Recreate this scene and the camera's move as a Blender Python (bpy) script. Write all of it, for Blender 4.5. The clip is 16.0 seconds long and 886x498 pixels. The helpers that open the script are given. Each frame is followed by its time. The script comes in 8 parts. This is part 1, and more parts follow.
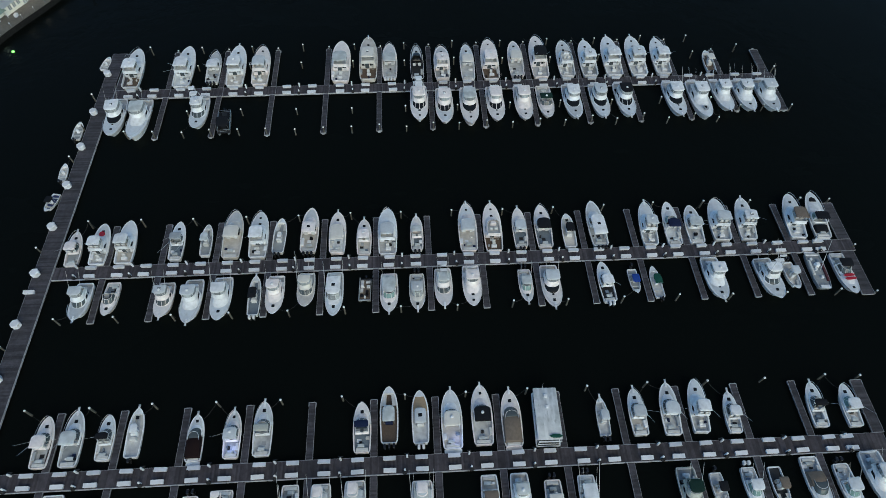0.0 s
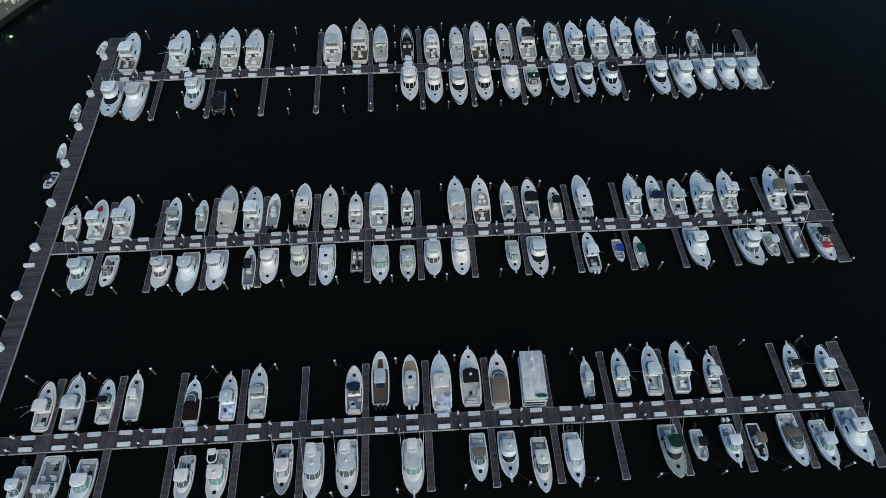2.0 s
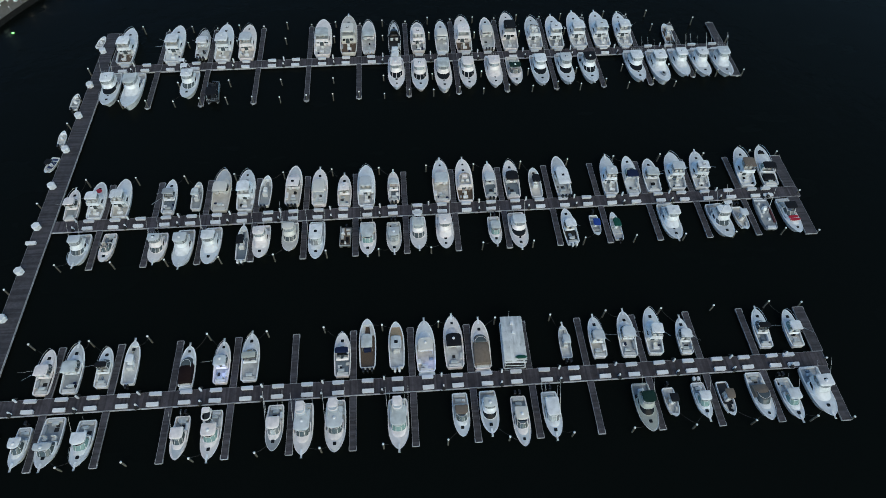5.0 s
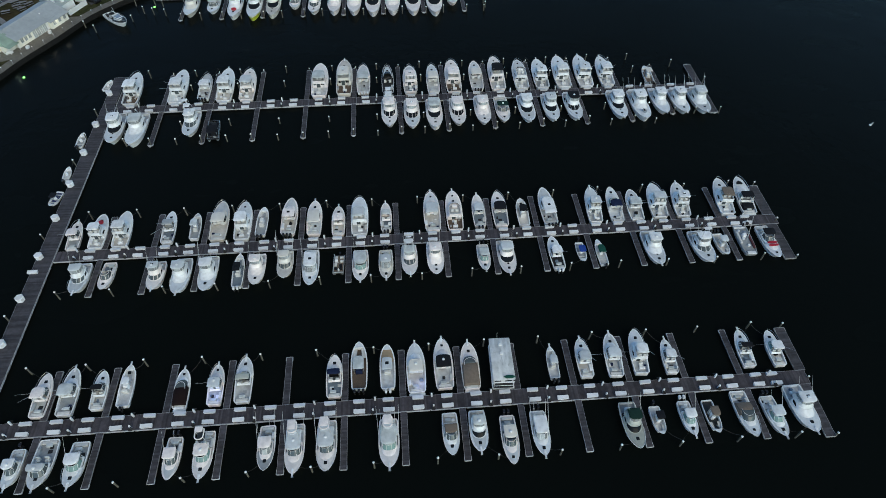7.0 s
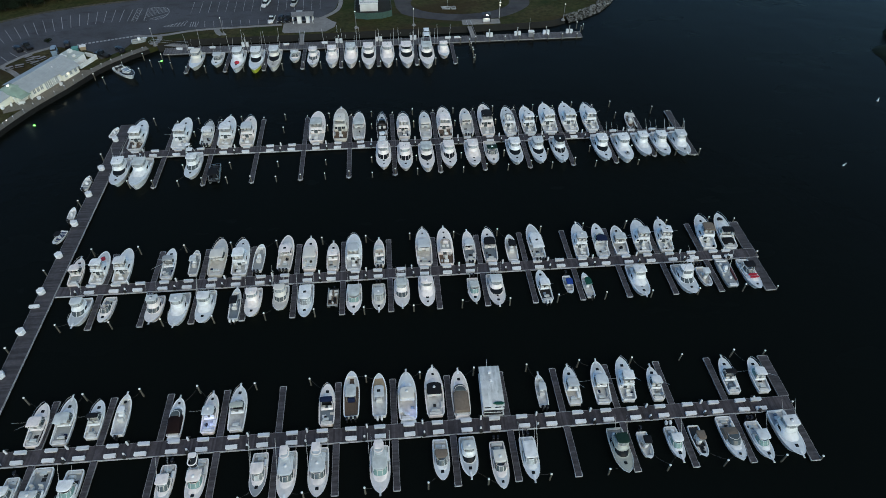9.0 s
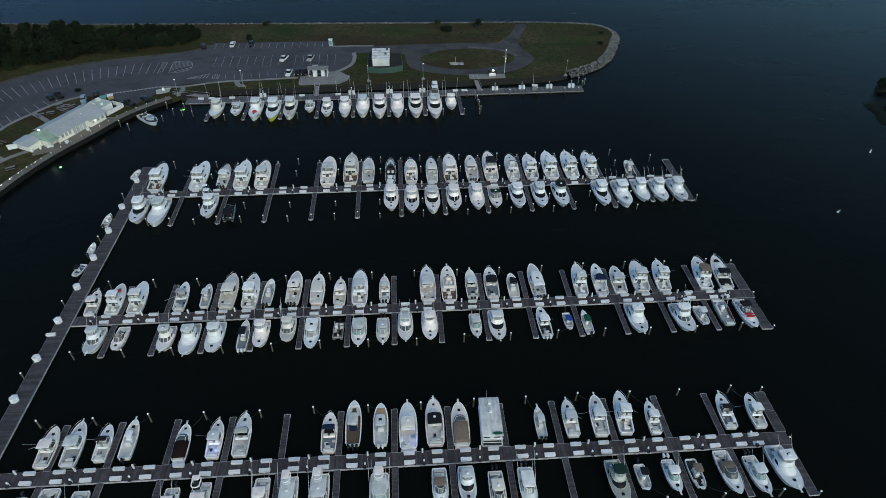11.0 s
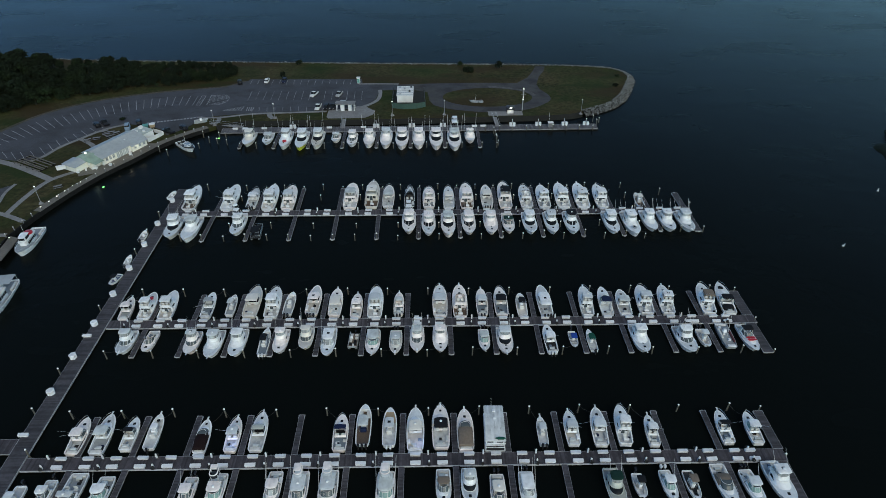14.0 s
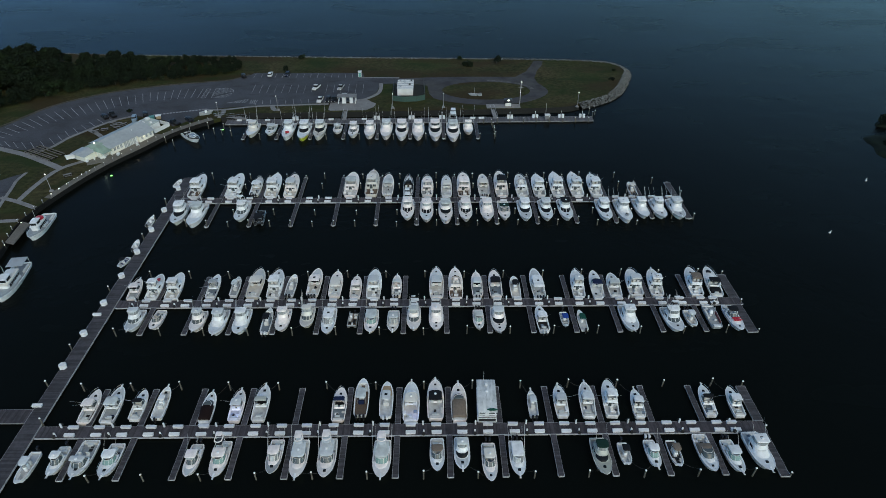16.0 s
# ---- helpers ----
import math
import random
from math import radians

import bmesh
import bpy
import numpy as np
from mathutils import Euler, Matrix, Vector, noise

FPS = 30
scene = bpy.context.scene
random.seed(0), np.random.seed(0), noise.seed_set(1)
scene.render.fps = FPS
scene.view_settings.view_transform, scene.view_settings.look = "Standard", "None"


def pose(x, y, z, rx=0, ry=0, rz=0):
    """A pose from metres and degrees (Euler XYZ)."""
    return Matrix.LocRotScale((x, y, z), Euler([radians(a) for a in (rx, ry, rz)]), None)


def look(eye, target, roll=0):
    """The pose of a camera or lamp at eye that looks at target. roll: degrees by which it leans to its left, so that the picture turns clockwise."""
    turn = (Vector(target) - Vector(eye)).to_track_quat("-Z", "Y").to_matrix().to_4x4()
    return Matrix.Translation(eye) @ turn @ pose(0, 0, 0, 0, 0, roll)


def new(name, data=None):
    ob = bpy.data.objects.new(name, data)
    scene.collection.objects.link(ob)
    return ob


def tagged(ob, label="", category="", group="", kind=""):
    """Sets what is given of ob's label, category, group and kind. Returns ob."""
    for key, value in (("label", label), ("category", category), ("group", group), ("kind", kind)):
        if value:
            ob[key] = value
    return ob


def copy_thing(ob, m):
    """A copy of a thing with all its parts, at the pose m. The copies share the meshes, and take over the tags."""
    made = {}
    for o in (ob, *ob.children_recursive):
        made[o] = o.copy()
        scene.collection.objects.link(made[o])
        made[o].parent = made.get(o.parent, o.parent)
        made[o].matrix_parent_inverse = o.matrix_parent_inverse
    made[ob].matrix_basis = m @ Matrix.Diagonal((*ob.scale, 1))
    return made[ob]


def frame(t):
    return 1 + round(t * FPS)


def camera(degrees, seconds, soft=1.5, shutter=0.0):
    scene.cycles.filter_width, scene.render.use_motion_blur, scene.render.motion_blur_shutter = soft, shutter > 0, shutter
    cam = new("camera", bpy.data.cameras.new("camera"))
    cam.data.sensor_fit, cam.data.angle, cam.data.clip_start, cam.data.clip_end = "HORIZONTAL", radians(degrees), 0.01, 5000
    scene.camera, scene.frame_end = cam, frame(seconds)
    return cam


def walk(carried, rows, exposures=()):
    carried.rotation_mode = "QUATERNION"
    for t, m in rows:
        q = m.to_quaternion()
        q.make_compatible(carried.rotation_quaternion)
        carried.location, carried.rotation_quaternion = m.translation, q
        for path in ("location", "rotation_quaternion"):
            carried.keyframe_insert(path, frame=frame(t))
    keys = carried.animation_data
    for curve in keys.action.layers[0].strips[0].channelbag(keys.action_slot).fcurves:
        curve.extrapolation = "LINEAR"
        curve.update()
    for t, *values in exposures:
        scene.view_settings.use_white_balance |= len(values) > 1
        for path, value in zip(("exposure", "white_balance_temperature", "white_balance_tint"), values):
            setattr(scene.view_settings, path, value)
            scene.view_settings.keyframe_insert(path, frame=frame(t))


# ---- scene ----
cam = camera(71.7, 16.0, 0.6)
METRES, EYE, TILT, LEAN, TURN = 50.4, 96.0, 0.0, -0.48, -3.7
ROWS = [
    (0.0, 0.0, 0.0, 0.0, 0.45, -56.44, -0.3),
    (0.5, 0.006, -0.0279, 0.0002, 0.31, -56.49, -0.3),
    (1.0, 0.0138, -0.0583, -0.0011, 0.2, -56.48, -0.28),
    (1.5, 0.0214, -0.089, -0.002, 0.08, -56.49, -0.27),
    (2.0, 0.03, -0.1197, -0.0028, -0.04, -56.5, -0.25),
    (2.5, 0.0384, -0.15, -0.0032, -0.15, -56.51, -0.24),
    (3.0, 0.0466, -0.18, -0.003, -0.25, -56.51, -0.24),
    (3.5, 0.054, -0.2103, -0.0027, -0.35, -56.49, -0.23),
    (6.0, 0.089, -0.3574, 0.0009, -0.87, -53.07, -0.15),
    (6.5, 0.0968, -0.3874, 0.0009, -0.97, -51.73, -0.11),
    (7.0, 0.1021, -0.4168, 0.0016, -1.08, -50.42, -0.12),
    (7.5, 0.1079, -0.447, 0.002, -1.19, -49.11, -0.11),
    (8.0, 0.1145, -0.478, 0.0021, -1.28, -47.79, -0.08),
    (8.5, 0.1206, -0.5089, 0.0021, -1.37, -46.49, -0.07),
    (9.0, 0.1267, -0.538, 0.0029, -1.46, -45.21, -0.05),
    (11.5, 0.156, -0.6907, 0.0062, 0.11, -38.77, 0.03),
    (12.0, 0.1626, -0.7211, 0.0079, 0.61, -37.51, 0.05),
    (12.5, 0.1712, -0.752, 0.009, 1.26, -36.23, 0.07),
    (13.0, 0.1787, -0.7847, 0.0076, 1.71, -35.92, 0.08),
    (13.5, 0.1878, -0.8147, 0.0081, 2.05, -35.92, 0.1),
    (14.0, 0.196, -0.8456, 0.0086, 2.26, -35.94, 0.09),
    (14.5, 0.2055, -0.8771, 0.0085, 2.39, -35.94, 0.12),
    (15.0, 0.2149, -0.9083, 0.0086, 2.48, -35.97, 0.14),
    (15.5, 0.2241, -0.9399, 0.0083, 2.53, -35.98, 0.15),
    (16.0, 0.2334, -0.9714, 0.0078, 2.57, -35.99, 0.16),
]
walk(cam, [(t, pose(0, 0, EYE, TILT, LEAN, TURN) @ pose(METRES * x, METRES * y, METRES * z, 90 + pitch, roll, yaw)) for t, x, y, z, yaw, pitch, roll in ROWS],
     ((0.0, 0.12), (3.5, 0.17), (9.0, 0.26), (11.5, 0.18), (16.0, 0.14)))


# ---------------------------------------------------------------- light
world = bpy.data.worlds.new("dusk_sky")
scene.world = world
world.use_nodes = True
wn, wl = world.node_tree.nodes, world.node_tree.links
wn.clear()
sky = wn.new("ShaderNodeTexSky")
sky.sky_type, sky.sun_disc = "NISHITA", False
sky.sun_elevation, sky.sun_rotation = radians(35), radians(160)
sky.altitude, sky.air_density, sky.dust_density, sky.ozone_density = 10, 1.0, 0.6, 3.8
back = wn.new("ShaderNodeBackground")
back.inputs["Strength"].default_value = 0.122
wout = wn.new("ShaderNodeOutputWorld")
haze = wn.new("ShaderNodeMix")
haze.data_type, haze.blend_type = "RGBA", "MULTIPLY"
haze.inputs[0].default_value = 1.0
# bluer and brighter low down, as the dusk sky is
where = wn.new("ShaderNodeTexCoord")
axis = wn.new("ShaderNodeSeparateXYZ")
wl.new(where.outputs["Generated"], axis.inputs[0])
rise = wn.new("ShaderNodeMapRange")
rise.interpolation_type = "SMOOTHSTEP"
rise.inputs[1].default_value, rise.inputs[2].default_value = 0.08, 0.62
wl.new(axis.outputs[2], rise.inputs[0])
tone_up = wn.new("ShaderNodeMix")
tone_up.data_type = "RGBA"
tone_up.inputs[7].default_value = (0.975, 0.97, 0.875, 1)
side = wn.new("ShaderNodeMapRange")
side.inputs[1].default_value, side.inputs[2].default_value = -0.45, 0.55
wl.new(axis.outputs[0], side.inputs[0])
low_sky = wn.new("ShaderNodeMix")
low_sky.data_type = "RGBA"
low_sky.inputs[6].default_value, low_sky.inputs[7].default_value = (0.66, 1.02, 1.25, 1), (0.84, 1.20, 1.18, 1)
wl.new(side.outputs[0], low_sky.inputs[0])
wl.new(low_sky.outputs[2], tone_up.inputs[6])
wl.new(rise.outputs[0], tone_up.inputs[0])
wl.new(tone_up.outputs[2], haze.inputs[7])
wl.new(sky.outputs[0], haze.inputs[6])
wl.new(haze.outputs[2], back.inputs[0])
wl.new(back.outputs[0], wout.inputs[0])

sun_data = bpy.data.lights.new("sun", "SUN")
sun_data.energy, sun_data.angle, sun_data.color = 1.60, radians(60), (1.0, 0.93, 0.68)
sun = new("sun", sun_data)
sun.matrix_world = look((0, 0, 300), (-146, 402, 0))


# ---------------------------------------------------------------- materials
def material(name, colour, rough=0.5, metal=0.0, grain=0.0, scale=4.0, spread=0.0, bump=0.0, bump_scale=30.0,
             emit=None, emit_power=0.0, coat=0.0, spec=0.5, dirt=None, dirt_scale=0.5, dirt_amount=0.5):
    """Principled surface with two scales of noise, a random shift per object, and fine relief."""
    m = bpy.data.materials.new(name)
    m.use_nodes = True
    n, l = m.node_tree.nodes, m.node_tree.links
    b = n["Principled BSDF"]
    b.inputs["Roughness"].default_value = rough
    b.inputs["Metallic"].default_value = metal
    b.inputs["Coat Weight"].default_value = coat
    b.inputs["Specular IOR Level"].default_value = spec
    geo = n.new("ShaderNodeNewGeometry")
    info = n.new("ShaderNodeObjectInfo")
    rgb = n.new("ShaderNodeRGB")
    rgb.outputs[0].default_value = (*colour, 1)
    out = rgb.outputs[0]
    if dirt:
        tex = n.new("ShaderNodeTexNoise")
        tex.inputs["Scale"].default_value, tex.inputs["Detail"].default_value = dirt_scale, 6
        l.new(geo.outputs["Position"], tex.inputs["Vector"])
        ramp = n.new("ShaderNodeMapRange")
        ramp.inputs[1].default_value, ramp.inputs[2].default_value = 0.42, 0.68
        ramp.inputs[4].default_value = dirt_amount
        l.new(tex.outputs[0], ramp.inputs[0])
        mix = n.new("ShaderNodeMix")
        mix.data_type = "RGBA"
        mix.inputs[7].default_value = (*dirt, 1)
        l.new(ramp.outputs[0], mix.inputs[0])
        l.new(out, mix.inputs[6])
        out = mix.outputs[2]
    if grain or spread:
        tex = n.new("ShaderNodeTexNoise")
        tex.inputs["Scale"].default_value, tex.inputs["Detail"].default_value = scale, 8
        l.new(geo.outputs["Position"], tex.inputs["Vector"])
        val = n.new("ShaderNodeMapRange")
        val.inputs[1].default_value, val.inputs[2].default_value = 0.3, 0.7
        val.inputs[3].default_value, val.inputs[4].default_value = 1 - grain, 1 + grain
        l.new(tex.outputs[0], val.inputs[0])
        rnd = n.new("ShaderNodeMapRange")
        rnd.inputs[3].default_value, rnd.inputs[4].default_value = 1 - spread, 1 + spread
        l.new(info.outputs["Random"], rnd.inputs[0])
        mul = n.new("ShaderNodeMath")
        mul.operation = "MULTIPLY"
        l.new(val.outputs[0], mul.inputs[0])
        l.new(rnd.outputs[0], mul.inputs[1])
        hsv = n.new("ShaderNodeHueSaturation")
        l.new(mul.outputs[0], hsv.inputs["Value"])
        l.new(out, hsv.inputs["Color"])
        out = hsv.outputs[0]
    l.new(out, b.inputs["Base Color"])
    if bump:
        tex = n.new("ShaderNodeTexNoise")
        tex.inputs["Scale"].default_value, tex.inputs["Detail"].default_value = bump_scale, 4
        l.new(geo.outputs["Position"], tex.inputs["Vector"])
        bp = n.new("ShaderNodeBump")
        bp.inputs["Strength"].default_value, bp.inputs["Distance"].default_value = 1.0, bump
        l.new(tex.outputs[0], bp.inputs["Height"])
        l.new(bp.outputs[0], b.inputs["Normal"])
    if emit:
        b.inputs["Emission Color"].default_value = (*emit, 1)
        b.inputs["Emission Strength"].default_value = emit_power
    return m


def planked(name, colour, across_y):
    """Weathered deck boards 0.14 m wide, laid across the pier."""
    m = material(name, colour, 0.85, grain=0.22, scale=1.6, spread=0.10, dirt=tuple(c * 0.55 for c in colour), dirt_scale=0.45, dirt_amount=0.8)
    n, l = m.node_tree.nodes, m.node_tree.links
    b = n["Principled BSDF"]
    src = b.inputs["Base Color"].links[0].from_socket
    geo = n.new("ShaderNodeNewGeometry")
    sep = n.new("ShaderNodeSeparateXYZ")
    l.new(geo.outputs["Position"], sep.inputs[0])
    div = n.new("ShaderNodeMath")
    div.operation, div.inputs[1].default_value = "DIVIDE", 0.29
    l.new(sep.outputs[1 if across_y else 0], div.inputs[0])
    cell = n.new("ShaderNodeTexWhiteNoise")
    cell.noise_dimensions = "1D"
    flo = n.new("ShaderNodeMath")
    flo.operation = "FLOOR"
    l.new(div.outputs[0], flo.inputs[0])
    l.new(flo.outputs[0], cell.inputs["W"])
    val = n.new("ShaderNodeMapRange")
    val.inputs[3].default_value, val.inputs[4].default_value = 0.62, 1.38
    l.new(cell.outputs["Value"], val.inputs[0])
    fr = n.new("ShaderNodeMath")
    fr.operation = "FRACT"
    l.new(div.outputs[0], fr.inputs[0])
    gap = n.new("ShaderNodeMath")
    gap.operation, gap.inputs[1].default_value = "GREATER_THAN", 0.08
    l.new(fr.outputs[0], gap.inputs[0])
    bp = n.new("ShaderNodeBump")
    bp.inputs["Distance"].default_value = 0.02
    l.new(gap.outputs[0], bp.inputs["Height"])
    l.new(bp.outputs[0], b.inputs["Normal"])
    hsv = n.new("ShaderNodeHueSaturation")
    l.new(val.outputs[0], hsv.inputs["Value"])
    l.new(src, hsv.inputs["Color"])
    l.new(hsv.outputs[0], b.inputs["Base Color"])
    return m


def water_material():
    m = bpy.data.materials.new("harbour_water")
    m.use_nodes = True
    n, l = m.node_tree.nodes, m.node_tree.links
    b = n["Principled BSDF"]
    b.inputs["Base Color"].default_value = (0.0034, 0.0046, 0.0042, 1)
    b.inputs["Roughness"].default_value = 0.24
    b.inputs["IOR"].default_value = 1.33
    geo = n.new("ShaderNodeNewGeometry")
    # sky reflection painted by position: greenish in the basin, bluer far north-west, stronger eastward
    spot = n.new("ShaderNodeSeparateXYZ")
    l.new(geo.outputs["Position"], spot.inputs[0])
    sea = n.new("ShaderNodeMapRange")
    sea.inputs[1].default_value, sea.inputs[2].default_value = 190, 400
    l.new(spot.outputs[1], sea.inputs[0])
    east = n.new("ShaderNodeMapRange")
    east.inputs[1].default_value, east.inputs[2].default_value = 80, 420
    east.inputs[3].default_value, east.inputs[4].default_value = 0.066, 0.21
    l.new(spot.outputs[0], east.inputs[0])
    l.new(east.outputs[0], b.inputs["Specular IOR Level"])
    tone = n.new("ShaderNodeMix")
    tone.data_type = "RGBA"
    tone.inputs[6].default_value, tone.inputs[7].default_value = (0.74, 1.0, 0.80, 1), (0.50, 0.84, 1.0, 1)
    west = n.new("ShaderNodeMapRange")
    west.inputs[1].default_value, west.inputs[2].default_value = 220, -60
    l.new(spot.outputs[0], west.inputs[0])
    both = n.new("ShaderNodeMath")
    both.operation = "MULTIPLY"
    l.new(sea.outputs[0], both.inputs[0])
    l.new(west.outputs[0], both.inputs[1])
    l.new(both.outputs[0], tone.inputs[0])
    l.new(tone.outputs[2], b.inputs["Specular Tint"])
    height = None
    for scale, weight in ((1.3, 0.022), (0.35, 0.085), (0.12, 0.09), (0.03, 0.12)):
        tex = n.new("ShaderNodeTexNoise")
        tex.inputs["Scale"].default_value, tex.inputs["Detail"].default_value = scale, 4
        l.new(geo.outputs["Position"], tex.inputs["Vector"])
        mul = n.new("ShaderNodeMath")
        mul.operation, mul.inputs[1].default_value = "MULTIPLY", weight
        l.new(tex.outputs[0], mul.inputs[0])
        if height:
            add = n.new("ShaderNodeMath")
            l.new(height, add.inputs[0])
            l.new(mul.outputs[0], add.inputs[1])
            height = add.outputs[0]
        else:
            height = mul.outputs[0]
    # wind lanes: smoother and rougher stretches of water
    stretch = n.new("ShaderNodeMapping")
    stretch.inputs["Scale"].default_value = (0.02, 0.05, 1.0)
    l.new(geo.outputs["Position"], stretch.inputs["Vector"])
    lane = n.new("ShaderNodeTexNoise")
    lane.inputs["Scale"].default_value, lane.inputs["Detail"].default_value = 1.0, 5
    l.new(stretch.outputs[0], lane.inputs["Vector"])
    rough = n.new("ShaderNodeMapRange")
    rough.inputs[1].default_value, rough.inputs[2].default_value = 0.3, 0.7
    rough.inputs[3].default_value, rough.inputs[4].default_value = 0.20, 0.30
    l.new(lane.outputs[0], rough.inputs[0])
    l.new(rough.outputs[0], b.inputs["Roughness"])
    bp = n.new("ShaderNodeBump")
    bp.inputs["Distance"].default_value, bp.inputs["Strength"].default_value = 1.0, 0.9
    calm = n.new("ShaderNodeMapRange")
    calm.inputs[3].default_value, calm.inputs[4].default_value = 0.9, 0.58
    l.new(sea.outputs[0], calm.inputs[0])
    l.new(calm.outputs[0], bp.inputs["Strength"])
    l.new(height, bp.inputs["Height"])
    l.new(bp.outputs[0], b.inputs["Normal"])
    return m


GEL = {
    "white": material("gelcoat_white", (0.81, 0.83, 0.85), 0.28, grain=0.07, scale=1.6, spread=0.08, coat=0.2, dirt=(0.55, 0.565, 0.565), dirt_scale=1.1, dirt_amount=0.55),
    "warm": material("gelcoat_white_warm_cast", (0.885, 0.815, 0.795), 0.28, grain=0.07, scale=1.6, spread=0.06, coat=0.2, dirt=(0.58, 0.55, 0.53), dirt_scale=1.1, dirt_amount=0.5),
    "cream": material("gelcoat_cream", (0.70, 0.675, 0.62), 0.32, grain=0.05, scale=1.2, spread=0.05, coat=0.2, dirt=(0.54, 0.52, 0.48), dirt_scale=0.8, dirt_amount=0.35),
    "grey": material("gelcoat_grey", (0.36, 0.39, 0.41), 0.35, grain=0.07, scale=1.2, spread=0.06, coat=0.1, dirt=(0.25, 0.26, 0.27), dirt_scale=0.8),
    "slate": material("gelcoat_slate_blue", (0.16, 0.21, 0.27), 0.3, grain=0.06, scale=1.2, spread=0.05, coat=0.3),
    "black": material("gelcoat_black", (0.015, 0.016, 0.018), 0.25, grain=0.08, spread=0.05, coat=0.3),
    "olive": material("gelcoat_sage_grey", (0.42, 0.44, 0.40), 0.35, grain=0.07, spread=0.05, coat=0.1),
    "yellow": material("bottom_paint_yellow_green", (0.50, 0.55, 0.05), 0.45, grain=0.08),
}
DECK = {
    "white": material("nonskid_white", (0.665, 0.72, 0.765), 0.6, grain=0.06, scale=2.0, spread=0.06, bump=0.004, bump_scale=40, dirt=(0.55, 0.57, 0.58), dirt_scale=0.7, dirt_amount=0.5),
    "warm": material("nonskid_white_warm_cast", (0.77, 0.745, 0.735), 0.6, grain=0.06, scale=2.0, spread=0.06, bump=0.004, bump_scale=40, dirt=(0.60, 0.57, 0.55), dirt_scale=0.7, dirt_amount=0.5),
    "pale": material("cockpit_pale_grey", (0.52, 0.54, 0.555), 0.65, grain=0.08, scale=2.0, spread=0.12, bump=0.004, bump_scale=40, dirt=(0.27, 0.275, 0.28), dirt_scale=0.9, dirt_amount=0.6),
    "cream": material("nonskid_cream", (0.585, 0.565, 0.535), 0.65, grain=0.08, scale=2.0, spread=0.07, bump=0.004, bump_scale=40, dirt=(0.34, 0.32, 0.28), dirt_scale=0.7),
    "grey": material("nonskid_grey", (0.30, 0.33, 0.35), 0.65, grain=0.08, scale=2.0, spread=0.08, bump=0.004, bump_scale=40, dirt=(0.2, 0.21, 0.22), dirt_scale=0.7),
    "slate": material("nonskid_slate", (0.15, 0.19, 0.23), 0.6, grain=0.08, scale=2.0, spread=0.05),
    "olive": material("nonskid_sage", (0.36, 0.38, 0.34), 0.65, grain=0.08, scale=2.0, spread=0.05),
    "panel": material("nonskid_panel_grey", (0.56, 0.60, 0.63), 0.7, grain=0.07, scale=2.0, spread=0.16, bump=0.004, bump_scale=40, dirt=(0.44, 0.47, 0.49), dirt_scale=0.7, dirt_amount=0.5),
    "navy": material("navy_sole", (0.03, 0.05, 0.15), 0.6, grain=0.12, scale=3.0, spread=0.05),
    "teak": material("teak_deck", (0.11, 0.078, 0.055), 0.7, grain=0.2, scale=6.0, spread=0.1),
    "tan": material("tan_cushion", (0.33, 0.25, 0.16), 0.7, grain=0.1, scale=3.0, spread=0.05),
    "black": material("black_sole", (0.02, 0.021, 0.023), 0.6, grain=0.1, spread=0.05),
}
CLOTH = {
    "black": material("canvas_black", (0.012, 0.013, 0.016), 0.75, spec=0.12, grain=0.15, scale=3, bump=0.02, bump_scale=3),
    "navy": material("canvas_navy", (0.012, 0.020, 0.055), 0.75, spec=0.12, grain=0.15, scale=3, bump=0.02, bump_scale=3),
    "blue": material("canvas_blue", (0.02, 0.06, 0.28), 0.75, spec=0.12, grain=0.15, scale=3, bump=0.02, bump_scale=3),
    "maroon": material("canvas_maroon", (0.012, 0.006, 0.006), 0.75, spec=0.12, grain=0.15, scale=3, bump=0.03, bump_scale=2),
    "brown": material("canvas_brown", (0.17, 0.14, 0.115), 0.8, spec=0.12, grain=0.12, scale=3, bump=0.03, bump_scale=2),
    "green": material("canvas_green", (0.012, 0.075, 0.055), 0.75, spec=0.12, grain=0.15, scale=3, bump=0.02, bump_scale=3),
    "forest": material("canvas_forest_green", (0.010, 0.032, 0.026), 0.75, spec=0.12, grain=0.15, scale=3, bump=0.02, bump_scale=3),
    "white": material("canvas_white", (0.55, 0.59, 0.60), 0.7, grain=0.10, scale=1.2, spread=0.05, bump=0.02, bump_scale=2, dirt=(0.33, 0.36, 0.36), dirt_scale=0.55, dirt_amount=0.8),
    "red": material("red_board", (0.42, 0.015, 0.03), 0.4, grain=0.1, scale=3),
    "seat": material("vinyl_white", (0.60, 0.60, 0.58), 0.5, grain=0.08, scale=3, spread=0.08),
}
GLASS = material("tinted_windscreen", (0.012, 0.015, 0.018), 0.22, spec=0.12)
TINT = material("smoked_windscreen", (0.075, 0.092, 0.097), 0.12, spec=0.45)
AQUA = material("green_tinted_windscreen", (0.19, 0.30, 0.285), 0.2, spec=0.2)
CLEAR = material("vinyl_enclosure", (0.30, 0.325, 0.335), 0.25, grain=0.25, scale=2.5, spread=0.4, spec=0.2)
STEEL = material("polished_pipe", (0.55, 0.57, 0.58), 0.3, metal=0.8)
POLE = material("white_fibreglass_pole", (0.55, 0.56, 0.56), 0.4)
ROPE = material("mooring_rope", (0.06, 0.06, 0.058), 0.9)
RUBBER = material("black_rubber", (0.015, 0.015, 0.016), 0.7, grain=0.2, scale=3)
